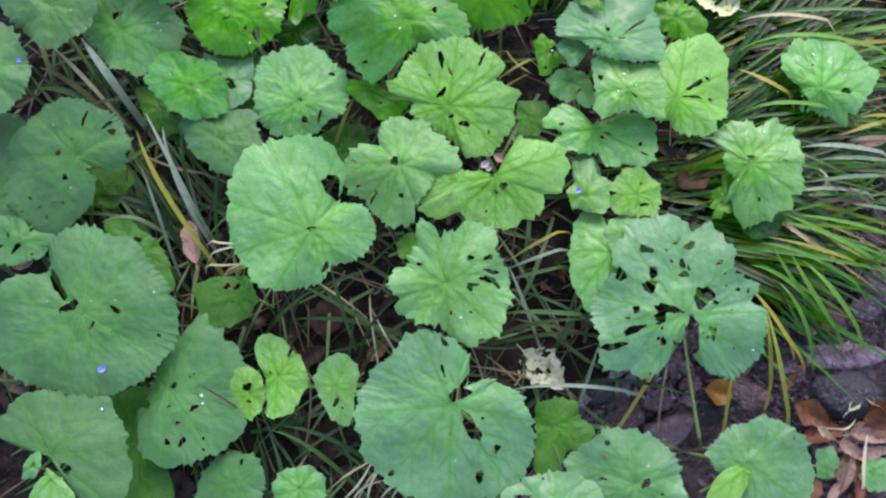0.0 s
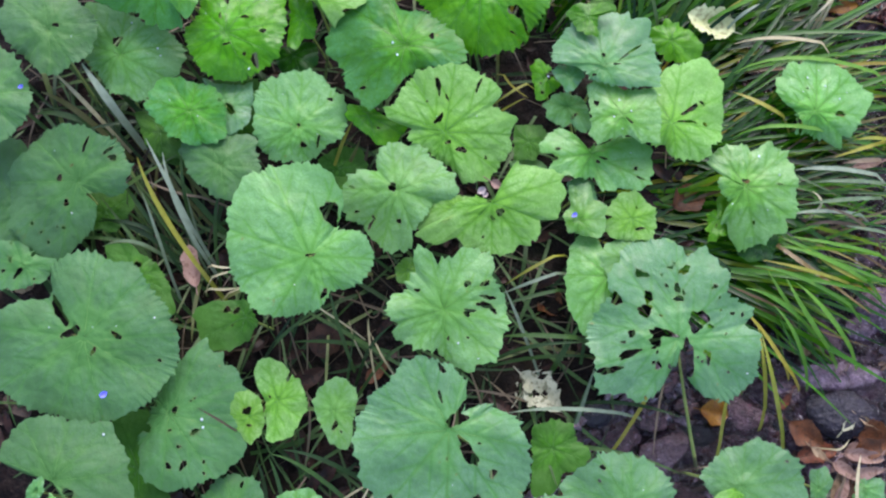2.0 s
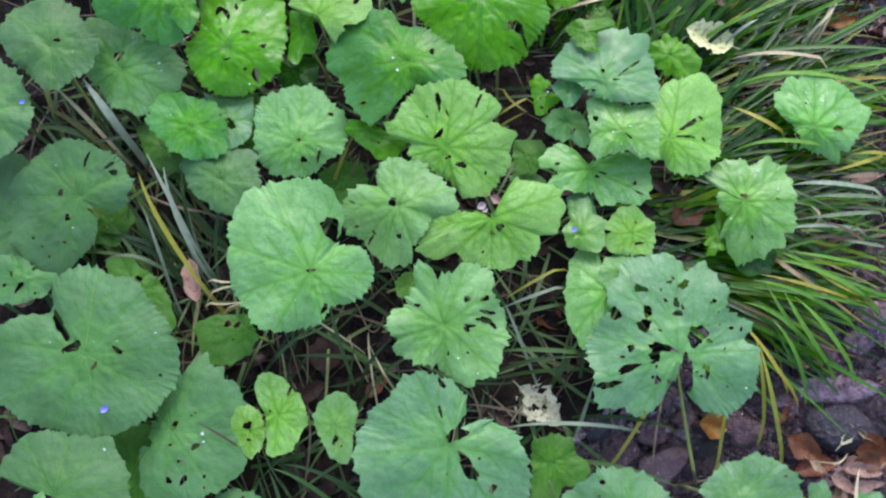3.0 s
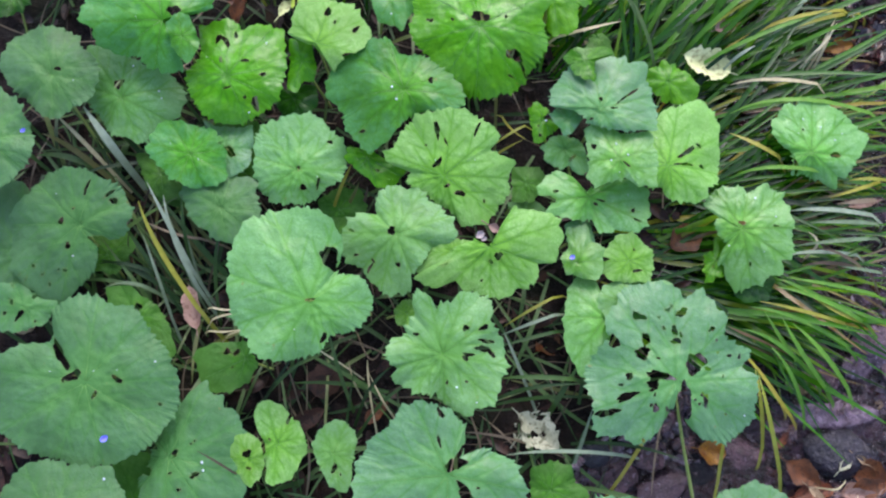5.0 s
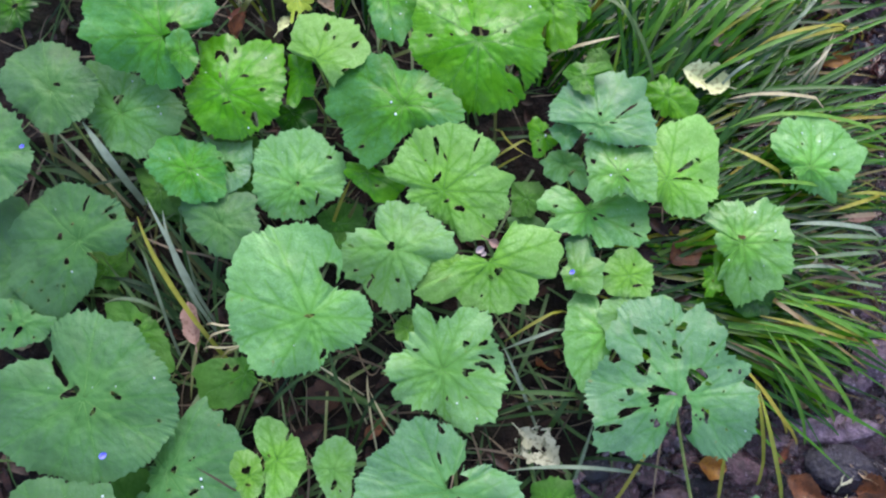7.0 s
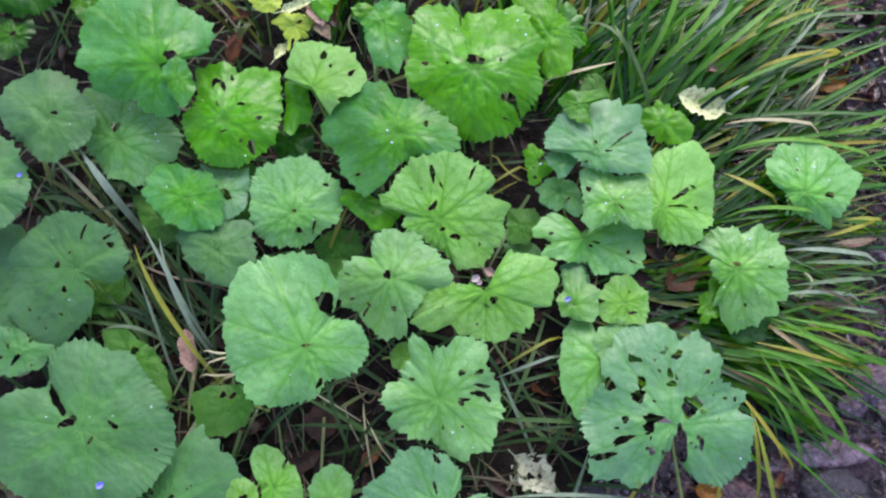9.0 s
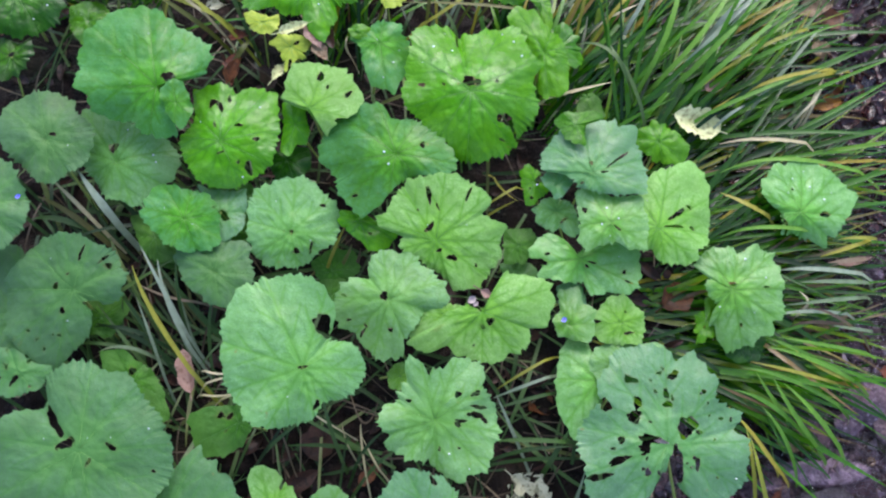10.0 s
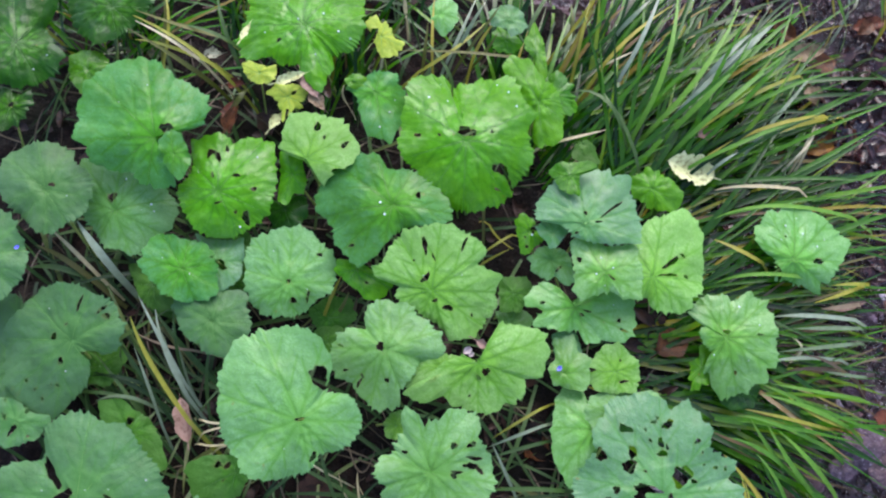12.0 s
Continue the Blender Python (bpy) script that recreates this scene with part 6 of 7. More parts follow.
grass_blade("green", 0.0053, (-0.223, -0.023, 0.150), (-0.211, -0.061, 0.130), (-0.206, -0.110, 0.090))
grass_blade("green", 0.0054, (-0.239, -0.030, 0.140), (-0.232, -0.068, 0.110), (-0.239, -0.111, 0.060))
grass_blade("straw", 0.0029, (-0.107, -0.095, 0.120), (-0.092, -0.075, 0.140), (-0.072, -0.057, 0.130))
grass_blade("straw", 0.0029, (-0.129, -0.104, 0.120), (-0.106, -0.081, 0.140), (-0.090, -0.047, 0.130))
grass_blade("straw", 0.0035, (-0.099, -0.109, 0.130), (-0.095, -0.088, 0.140), (-0.087, -0.071, 0.130))
grass_blade("straw", 0.0029, (-0.085, -0.109, 0.130), (-0.071, -0.092, 0.140), (-0.050, -0.081, 0.130))
grass_blade("straw", 0.0029, (-0.136, -0.082, 0.120), (-0.114, -0.068, 0.130), (-0.093, -0.057, 0.130))
grass_blade("straw", 0.0029, (-0.118, -0.109, 0.120), (-0.103, -0.090, 0.130), (-0.071, -0.081, 0.130))
grass_blade("straw", 0.0023, (-0.071, -0.109, 0.130), (-0.063, -0.095, 0.140), (-0.056, -0.085, 0.130))
grass_blade("dead", 0.0031, (-0.184, 0.064, 0.100), (-0.180, 0.020, 0.090), (-0.188, -0.030, 0.060))
grass_blade("dead", 0.0035, (0.029, 0.061, 0.140), (0.065, 0.058, 0.130), (0.107, 0.050, 0.110))
grass_blade("grey", 0.0053, (0.083, 0.032, 0.130), (0.159, 0.037, 0.140), (0.259, 0.031, 0.090))
grass_blade("grey", 0.0048, (0.081, 0.194, 0.140), (0.101, 0.152, 0.120), (0.126, 0.104, 0.060))
grass_blade("grey", 0.0048, (0.078, 0.190, 0.130), (0.119, 0.205, 0.140), (0.161, 0.221, 0.130))
grass_blade("green", 0.0054, (0.078, 0.175, 0.130), (0.119, 0.187, 0.130), (0.166, 0.199, 0.120))
grass_blade("yellow", 0.0042, (0.081, 0.200, 0.140), (0.118, 0.222, 0.150), (0.157, 0.244, 0.140))
grass_blade("green", 0.0066, (0.074, 0.133, 0.120), (0.126, 0.134, 0.130), (0.194, 0.130, 0.120))
grass_blade("green", 0.0054, (0.079, 0.110, 0.100), (0.126, 0.122, 0.120), (0.194, 0.126, 0.120))
grass_blade("green", 0.0073, (0.186, 0.158, 0.130), (0.161, 0.116, 0.110), (0.140, 0.078, 0.050))
grass_blade("grey", 0.0050, (0.203, 0.095, 0.100), (0.190, 0.052, 0.080), (0.177, -0.001, 0.020))
grass_blade("yellow", 0.0056, (0.305, 0.111, 0.120), (0.271, 0.051, 0.090), (0.238, -0.011, 0.030))
grass_blade("green", 0.0057, (0.198, 0.075, 0.080), (0.185, 0.039, 0.060), (0.174, -0.012, 0.010))
grass_blade("yellow", 0.0059, (0.426, 0.157, 0.100), (0.460, 0.114, 0.080), (0.501, 0.082, 0.030))
grass_blade("yellow", 0.0058, (0.427, 0.149, 0.100), (0.435, 0.089, 0.090), (0.449, 0.030, 0.030))
grass_blade("yellow", 0.0065, (0.431, 0.142, 0.100), (0.447, 0.067, 0.090), (0.478, -0.008, 0.020))
grass_blade("yellow", 0.0052, (0.395, 0.078, 0.060), (0.387, 0.032, 0.050), (0.388, -0.015, 0.010))
grass_blade("lime", 0.0073, (0.470, 0.220, 0.100), (0.500, 0.167, 0.090), (0.558, 0.114, 0.030))
grass_blade("lime", 0.0073, (0.484, 0.212, 0.100), (0.530, 0.167, 0.090), (0.588, 0.112, 0.030))
grass_blade("lime", 0.0059, (0.447, 0.228, 0.100), (0.471, 0.190, 0.090), (0.503, 0.161, 0.060))
grass_blade("straw", 0.0048, (0.153, 0.629, 0.120), (0.206, 0.636, 0.140), (0.259, 0.649, 0.140))
grass_blade("green", 0.0062, (0.208, 0.718, 0.120), (0.268, 0.690, 0.140), (0.316, 0.593, 0.100))
grass_blade("yellow", 0.0057, (-0.460, 0.836, 0.160), (-0.363, 0.776, 0.170), (-0.291, 0.726, 0.120))
grass_blade("straw", 0.0050, (-0.450, 0.824, 0.160), (-0.380, 0.780, 0.170), (-0.333, 0.754, 0.130))
grass_blade("yellow", 0.0057, (-0.447, 0.796, 0.150), (-0.383, 0.776, 0.160), (-0.303, 0.749, 0.130))
grass_blade("green", 0.0057, (-0.397, 0.824, 0.150), (-0.325, 0.800, 0.160), (-0.281, 0.782, 0.120))
grass_blade("yellow", 0.0051, (-0.407, 0.877, 0.160), (-0.395, 0.809, 0.160), (-0.414, 0.755, 0.120))
grass_blade("green", 0.0065, (-0.327, 0.872, 0.150), (-0.310, 0.805, 0.150), (-0.281, 0.740, 0.110))
grass_blade("dead", 0.0035, (-0.255, 0.664, 0.090), (-0.225, 0.683, 0.120), (-0.173, 0.706, 0.130))
grass_blade("dead", 0.0035, (-0.290, 0.711, 0.100), (-0.270, 0.688, 0.110), (-0.254, 0.683, 0.100))
grass_blade("green", 0.0056, (-0.020, 0.820, 0.120), (0.023, 0.757, 0.130), (0.032, 0.724, 0.100))
grass_blade("yellow", 0.0056, (-0.038, 0.748, 0.110), (0.032, 0.780, 0.140), (0.085, 0.833, 0.130))
grass_blade("grey", 0.0056, (0.015, 0.757, 0.110), (0.041, 0.799, 0.140), (0.077, 0.886, 0.140))
grass_blade("green", 0.0049, (-0.054, 0.786, 0.130), (0.074, 0.770, 0.150), (0.161, 0.765, 0.130))
grass_blade("yellow", 0.0043, (0.002, 0.767, 0.110), (0.002, 0.814, 0.130), (0.006, 0.882, 0.130))
grass_blade("lime", 0.0065, (0.411, 0.202, 0.110), (0.466, 0.180, 0.100), (0.539, 0.132, 0.040))
grass_blade("lime", 0.0059, (0.425, 0.233, 0.110), (0.496, 0.213, 0.110), (0.590, 0.173, 0.060))
grass_blade("yellow", 0.0053, (0.437, 0.241, 0.110), (0.505, 0.225, 0.110), (0.582, 0.211, 0.070))
grass_blade("lime", 0.0067, (0.462, 0.261, 0.110), (0.529, 0.241, 0.110), (0.621, 0.205, 0.060))
grass_blade("yellow", 0.0058, (0.405, 0.180, 0.100), (0.443, 0.136, 0.090), (0.489, 0.097, 0.030))
grass_blade("lime", 0.0059, (0.451, 0.180, 0.100), (0.482, 0.136, 0.090), (0.519, 0.083, 0.020))
grass_blade("yellow", 0.0054, (0.500, 0.257, 0.110), (0.548, 0.228, 0.100), (0.618, 0.213, 0.060))
grass_blade("lime", 0.0078, (0.333, 0.666, 0.100), (0.404, 0.735, 0.150), (0.477, 0.854, 0.140))
grass_blade("lime", 0.0086, (0.350, 0.647, 0.100), (0.437, 0.726, 0.150), (0.520, 0.821, 0.130))
grass_blade("grey", 0.0072, (0.357, 0.671, 0.110), (0.448, 0.754, 0.150), (0.525, 0.826, 0.130))
grass_blade("lime", 0.0078, (0.365, 0.629, 0.100), (0.451, 0.698, 0.150), (0.559, 0.793, 0.110))
grass_blade("yellow", 0.0058, (0.375, 0.638, 0.100), (0.480, 0.703, 0.140), (0.594, 0.759, 0.100))
grass_blade("yellow", 0.0058, (0.401, 0.614, 0.090), (0.504, 0.657, 0.130), (0.634, 0.692, 0.090))
grass_blade("grey", 0.0058, (0.486, 0.637, 0.100), (0.533, 0.689, 0.130), (0.590, 0.754, 0.110))
grass_blade("lime", 0.0078, (0.307, 0.657, 0.100), (0.352, 0.749, 0.160), (0.381, 0.888, 0.150))
grass_blade("grey", 0.0065, (0.282, 0.732, 0.120), (0.323, 0.801, 0.150), (0.362, 0.894, 0.140))
grass_blade("yellow", 0.0057, (0.248, 0.742, 0.120), (0.297, 0.792, 0.150), (0.372, 0.855, 0.140))
grass_blade("lime", 0.0064, (0.383, 0.605, 0.090), (0.486, 0.643, 0.130), (0.596, 0.692, 0.100))
grass_blade("straw", 0.0037, (0.560, 0.617, 0.080), (0.573, 0.646, 0.100), (0.589, 0.674, 0.100))
grass_blade("straw", 0.0037, (0.548, 0.616, 0.090), (0.572, 0.639, 0.100), (0.590, 0.667, 0.100))
grass_blade("grey", 0.0049, (0.421, 0.598, 0.100), (0.436, 0.607, 0.120), (0.458, 0.620, 0.120))
grass_blade("lime", 0.0061, (0.415, 0.426, 0.090), (0.479, 0.433, 0.120), (0.591, 0.429, 0.080))
grass_blade("yellow", 0.0062, (0.417, 0.491, 0.100), (0.453, 0.470, 0.110), (0.495, 0.448, 0.100))
grass_blade("straw", 0.0056, (0.426, 0.571, 0.090), (0.483, 0.567, 0.120), (0.577, 0.568, 0.090))
grass_blade("lime", 0.0064, (0.423, 0.526, 0.090), (0.521, 0.536, 0.120), (0.673, 0.520, 0.070))
grass_blade("yellow", 0.0047, (0.619, 0.883, 0.140), (0.634, 0.861, 0.110), (0.656, 0.859, 0.050))
grass_blade("lime", 0.0079, (0.626, 0.878, 0.140), (0.647, 0.861, 0.110), (0.679, 0.854, 0.050))
grass_blade("grey", 0.0071, (0.641, 0.877, 0.150), (0.654, 0.865, 0.120), (0.667, 0.866, 0.080))
grass_blade("lime", 0.0064, (0.693, 0.877, 0.150), (0.705, 0.855, 0.120), (0.728, 0.848, 0.060))
grass_blade("yellow", 0.0064, (0.699, 0.867, 0.150), (0.708, 0.845, 0.120), (0.737, 0.858, 0.060))
grass_blade("yellow", 0.0047, (0.570, 0.879, 0.130), (0.590, 0.862, 0.100), (0.615, 0.859, 0.050))
grass_blade("yellow", 0.0047, (0.523, 0.885, 0.130), (0.536, 0.877, 0.100), (0.558, 0.892, 0.060))
grass_blade("dead", 0.0039, (0.589, 0.879, 0.130), (0.602, 0.857, 0.100), (0.619, 0.856, 0.050))
grass_blade("green", 0.0095, (0.714, 0.787, 0.120), (0.703, 0.780, 0.100), (0.706, 0.805, 0.070))
grass_blade("green", 0.0095, (0.722, 0.758, 0.100), (0.706, 0.771, 0.090), (0.706, 0.773, 0.050))
grass_blade("green", 0.0079, (0.715, 0.739, 0.100), (0.700, 0.758, 0.090), (0.703, 0.788, 0.050))
grass_blade("straw", 0.0040, (0.674, 0.878, 0.080), (0.675, 0.878, 0.100), (0.678, 0.896, 0.110))
grass_blade("green", 0.0040, (0.653, 0.800, 0.050), (0.660, 0.803, 0.055), (0.669, 0.803, 0.050))
grass_blade("green", 0.0070, (0.708, 0.720, 0.100), (0.696, 0.730, 0.090), (0.691, 0.729, 0.050))
grass_blade("grey", 0.0069, (0.497, 0.376, 0.090), (0.549, 0.373, 0.110), (0.646, 0.371, 0.070))
grass_blade("dead", 0.0071, (0.567, 0.387, 0.090), (0.595, 0.388, 0.100), (0.642, 0.399, 0.070))
grass_blade("grey", 0.0062, (0.519, 0.358, 0.090), (0.571, 0.355, 0.110), (0.644, 0.361, 0.070))
grass_blade("yellow", 0.0057, (0.558, 0.396, 0.090), (0.597, 0.407, 0.100), (0.652, 0.430, 0.070))
grass_blade("yellow", 0.0057, (0.587, 0.422, 0.090), (0.615, 0.422, 0.100), (0.660, 0.427, 0.070))
grass_blade("grey", 0.0062, (0.496, 0.324, 0.090), (0.561, 0.328, 0.110), (0.642, 0.341, 0.070))
grass_blade("dead", 0.0048, (0.528, 0.320, 0.090), (0.570, 0.305, 0.100), (0.636, 0.271, 0.050))
grass_blade("grey", 0.0049, (0.562, 0.298, 0.080), (0.597, 0.290, 0.090), (0.642, 0.290, 0.060))
grass_blade("lime", 0.0061, (0.468, 0.279, 0.090), (0.514, 0.259, 0.090), (0.576, 0.238, 0.050))
grass_blade("lime", 0.0055, (0.484, 0.279, 0.090), (0.550, 0.265, 0.100), (0.642, 0.258, 0.050))
grass_blade("straw", 0.0042, (0.522, 0.345, 0.090), (0.533, 0.328, 0.090), (0.526, 0.315, 0.060))
grass_blade("dead", 0.0055, (0.505, 0.294, 0.080), (0.550, 0.300, 0.090), (0.626, 0.290, 0.060))
grass_blade("grey", 0.0055, (0.478, 0.308, 0.090), (0.531, 0.314, 0.100), (0.616, 0.312, 0.070))
grass_blade("grey", 0.0113, (-0.499, 0.503, 0.170), (-0.467, 0.460, 0.160), (-0.444, 0.427, 0.110))
grass_blade("straw", 0.0061, (-0.546, 0.500, 0.150), (-0.511, 0.467, 0.135), (-0.477, 0.431, 0.100))
grass_blade("green", 0.0083, (-0.574, 0.482, 0.120), (-0.524, 0.456, 0.120), (-0.475, 0.417, 0.080))
grass_blade("green", 0.0090, (-0.579, 0.448, 0.120), (-0.539, 0.448, 0.120), (-0.493, 0.435, 0.090))
grass_blade("yellow", 0.0051, (-0.126, 0.428, 0.150), (-0.143, 0.399, 0.130), (-0.159, 0.374, 0.090))
grass_blade("green", 0.0057, (-0.118, 0.407, 0.130), (-0.129, 0.390, 0.110), (-0.144, 0.378, 0.080))
grass_blade("dead", 0.0051, (-0.107, 0.403, 0.120), (-0.112, 0.389, 0.100), (-0.121, 0.378, 0.080))
grass_blade("yellow", 0.0039, (0.068, 0.459, 0.130), (0.097, 0.477, 0.140), (0.122, 0.493, 0.130))
grass_blade("yellow", 0.0033, (0.117, 0.466, 0.140), (0.094, 0.489, 0.130), (0.083, 0.514, 0.120))
grass_blade("yellow", 0.0032, (0.064, 0.448, 0.100), (0.086, 0.458, 0.120), (0.114, 0.470, 0.130))
grass_blade("green", 0.0059, (0.313, 0.253, 0.080), (0.351, 0.233, 0.100), (0.398, 0.208, 0.080))
grass_blade("green", 0.0065, (0.315, 0.261, 0.090), (0.357, 0.251, 0.110), (0.411, 0.220, 0.080))
grass_blade("straw", 0.0025, (-0.130, 0.159, 0.100), (-0.123, 0.133, 0.090), (-0.113, 0.112, 0.060))
grass_blade("grey", 0.0051, (-0.467, 0.256, 0.120), (-0.422, 0.261, 0.130), (-0.383, 0.244, 0.090))
grass_blade("green", 0.0058, (-0.478, 0.291, 0.120), (-0.420, 0.285, 0.130), (-0.368, 0.260, 0.090))
grass_blade("grey", 0.0045, (-0.376, 0.349, 0.140), (-0.361, 0.305, 0.130), (-0.346, 0.257, 0.100))
grass_blade("grey", 0.0038, (-0.363, 0.356, 0.140), (-0.353, 0.316, 0.120), (-0.344, 0.276, 0.090))
grass_blade("dead", 0.0032, (-0.314, 0.036, 0.163), (-0.288, 0.022, 0.160), (-0.263, 0.006, 0.152))
grass_blade("straw", 0.006, (-0.039, 0.861, 0.170), (-0.039, 0.849, 0.150), (-0.038, 0.847, 0.110))
grass_blade("grey", 0.005, (-0.477, 0.819, 0.160), (-0.480, 0.797, 0.140), (-0.493, 0.791, 0.090))
grass_blade("green", 0.007, (-0.461, 0.820, 0.150), (-0.466, 0.807, 0.130), (-0.481, 0.804, 0.080))
grass_blade("yellow", 0.005, (0.100, 0.821, 0.160), (0.075, 0.789, 0.150), (0.060, 0.766, 0.110))
grass_blade("grey", 0.006, (0.085, 0.849, 0.170), (0.058, 0.807, 0.160), (0.032, 0.781, 0.110))
grass_blade("green", 0.006, (0.257, 0.704, 0.150), (0.273, 0.672, 0.150), (0.294, 0.648, 0.110))
grass_blade("yellow", 0.005, (0.243, 0.854, 0.160), (0.227, 0.793, 0.150), (0.218, 0.751, 0.100))
grass_blade("grey", 0.007, (0.336, 0.859, 0.150), (0.308, 0.830, 0.150), (0.286, 0.816, 0.120))
grass_blade("straw", 0.004, (0.307, 0.777, 0.140), (0.276, 0.762, 0.140), (0.253, 0.759, 0.120))
grass_blade("grey", 0.008, (0.486, 0.801, 0.150), (0.441, 0.758, 0.160), (0.411, 0.731, 0.120))
grass_blade("grey", 0.007, (0.528, 0.826, 0.130), (0.484, 0.782, 0.150), (0.457, 0.759, 0.120))
grass_blade("straw", 0.004, (0.597, 0.677, 0.080), (0.578, 0.640, 0.080), (0.567, 0.615, 0.060))
grass_blade("yellow", 0.007, (0.657, 0.705, 0.060), (0.585, 0.678, 0.100), (0.532, 0.660, 0.100))
grass_blade("straw", 0.0050, (0.574, -0.019, 0.045), (0.567, -0.054, 0.042), (0.567, -0.099, 0.030))
grass_blade("straw", 0.0030, (0.564, 0.002, 0.035), (0.549, -0.011, 0.040), (0.538, -0.010, 0.030))
grass_blade("dead", 0.0040, (0.553, -0.043, 0.045), (0.542, -0.065, 0.045), (0.534, -0.099, 0.030))
grass_blade("olive", 0.0090, (-0.283, 0.740, 0.100), (-0.288, 0.710, 0.130), (-0.317, 0.690, 0.090))
grass_blade("olive", 0.0075, (-0.324, 0.735, 0.090), (-0.367, 0.754, 0.150), (-0.450, 0.799, 0.180))
grass_blade("olive", 0.0060, (-0.304, 0.801, 0.140), (-0.368, 0.811, 0.160), (-0.443, 0.834, 0.170))
grass_blade("olive", 0.0060, (-0.405, 0.857, 0.160), (-0.407, 0.820, 0.140), (-0.422, 0.793, 0.100))
grass_blade("olive", 0.0050, (-0.016, 0.748, 0.100), (-0.009, 0.775, 0.150), (-0.004, 0.811, 0.170))
grass_blade("olive", 0.0050, (0.032, 0.762, 0.100), (0.074, 0.797, 0.160), (0.104, 0.833, 0.180))
grass_blade("olive", 0.0045, (-0.091, 0.772, 0.100), (-0.062, 0.794, 0.150), (-0.036, 0.826, 0.170))
grass_blade("straw", 0.0035, (-0.125, 0.706, 0.100), (-0.132, 0.706, 0.140), (-0.129, 0.720, 0.150))
grass_blade("olive", 0.0050, (0.059, 0.767, 0.100), (0.083, 0.774, 0.150), (0.099, 0.792, 0.170))

# ---- fallen leaves ----
FALLEN_LABEL = {"rot": "sodden brown leaf scrap between stream stones", "brown": "curled wet brown fallen leaf", "red": "reddish-brown fallen leaf lying between plants", "pink": "dry pinkish fallen leaf fragment", "tan": "dry tan fallen leaf beside the sedge", "orange": "wet orange-yellow fallen leaf", "cream": "pale cream-yellow fallen leaf lying on the sedge", "pale": "pale decayed leaf full of small holes", "dark": "dark rotting leaf on the soil"}
fallen_count = 0


def fallen_leaf(tone, at, turn, long, wide):
    """A dry leaf: pointed oval, folded on its midrib, curled, with a short stalk."""
    global fallen_count
    fallen_count += 1
    rng = np.random.RandomState(fallen_count + 400)
    nu, nv = 22, 12
    u, v = np.meshgrid(np.linspace(0, 1, nu), np.linspace(-1, 1, nv), indexing="ij")
    out = np.sin(np.pi * u**0.85) ** 0.75 * (1 + 0.05 * np.sin(u * 61 + rng.uniform(0, 6)) + 0.09 * np.sin(u * 15 + v + rng.uniform(0, 6)))
    if tone in ("cream", "pale", "red"):
        out = out * (1 + 0.10 * np.sin(u * 37 + 2 * np.sign(v) + fallen_count) * np.abs(v) + 0.07 * np.sin(u * 83))
    x = (u - 0.5) * long
    y = v * out * wide * 0.5 * (1 + 0.12 * np.sin(u * 7 + rng.uniform(0, 6)))
    curl = rng.uniform(0.8, 1.9)
    z = 0.35 * np.abs(v) ** 1.4 * out * wide * 0.5 * curl + 0.10 * long * (u - 0.5) ** 2 * rng.uniform(-2, 3) + 0.05 * wide * hills(x, y, 0.03, fallen_count, 2)
    idx = np.arange(nu * nv).reshape(nu, nv)
    q = np.stack([idx[:-1, :-1], idx[1:, :-1], idx[1:, 1:], idx[:-1, 1:]], -1).reshape(-1, 4)
    if tone == "pale":
        c = np.stack([x, y], -1).reshape(-1, 2)[q].mean(1)
        q = q[hills(c[:, 0], c[:, 1], 0.018, fallen_count + 9, 2) < 0.42]
    thing = new("fallen_leaf")
    thing.matrix_world = pose(at[0], at[1], at[2], rng.uniform(-14, 14), rng.uniform(-10, 10), turn)
    tagged(thing, FALLEN_LABEL[tone], "fallen leaf", "fallen leaves")
    part("blade", mesh_of("blade", np.stack([x, y, z], -1).reshape(-1, 3).tolist(), q.tolist(), LITTER[tone]), thing)
    pts = [(-0.5 * long - 0.012 + 0.012 * t + 0.9 * long * max(0, t - 1), 0, -0.0006 + 0.002 * (1 - t) ** 2) for t in (0, 0.5, 1, 1.3, 1.6, 2.0)]
    part("stalk", tube("stalk", pts, [0.0008, 0.0008, 0.0008, 0.0006, 0.0004, 0.0002], LITTER[tone], 5), thing)
    return thing


fallen_leaf("brown", (0.354, 0.342, 0.060), 32, 0.056, 0.044)
fallen_leaf("pink", (-0.343, 0.230, 0.120), 105, 0.065, 0.027)
fallen_leaf("orange", (0.389, 0.041, 0.000), -11, 0.042, 0.038)
fallen_leaf("brown", (0.515, 0.010, 0.010), -36, 0.057, 0.034)
fallen_leaf("red", (0.532, -0.016, 0.000), 11, 0.062, 0.031)
fallen_leaf("tan", (0.519, 0.132, 0.000), -6, 0.041, 0.019)
fallen_leaf("cream", (0.394, 0.606, 0.088), 160, 0.074, 0.048)
fallen_leaf("pink", (0.422, 0.659, 0.100), 19, 0.035, 0.023)
fallen_leaf("red", (-0.298, 0.735, 0.120), -0, 0.026, 0.020)
fallen_leaf("red", (-0.304, 0.684, 0.110), -90, 0.056, 0.025)
fallen_leaf("pink", (0.589, -0.015, 0.020), 7, 0.064, 0.035)
fallen_leaf("tan", (0.549, -0.065, 0.020), 75, 0.047, 0.026)
fallen_leaf("pink", (0.570, -0.068, 0.020), 75, 0.071, 0.019)
fallen_leaf("brown", (0.615, 0.002, 0.000), -9, 0.048, 0.053)
fallen_leaf("rot", (-0.192, 0.079, 0.060), 36, 0.065, 0.031)
fallen_leaf("dark", (-0.164, 0.135, 0.060), 53, 0.050, 0.055)
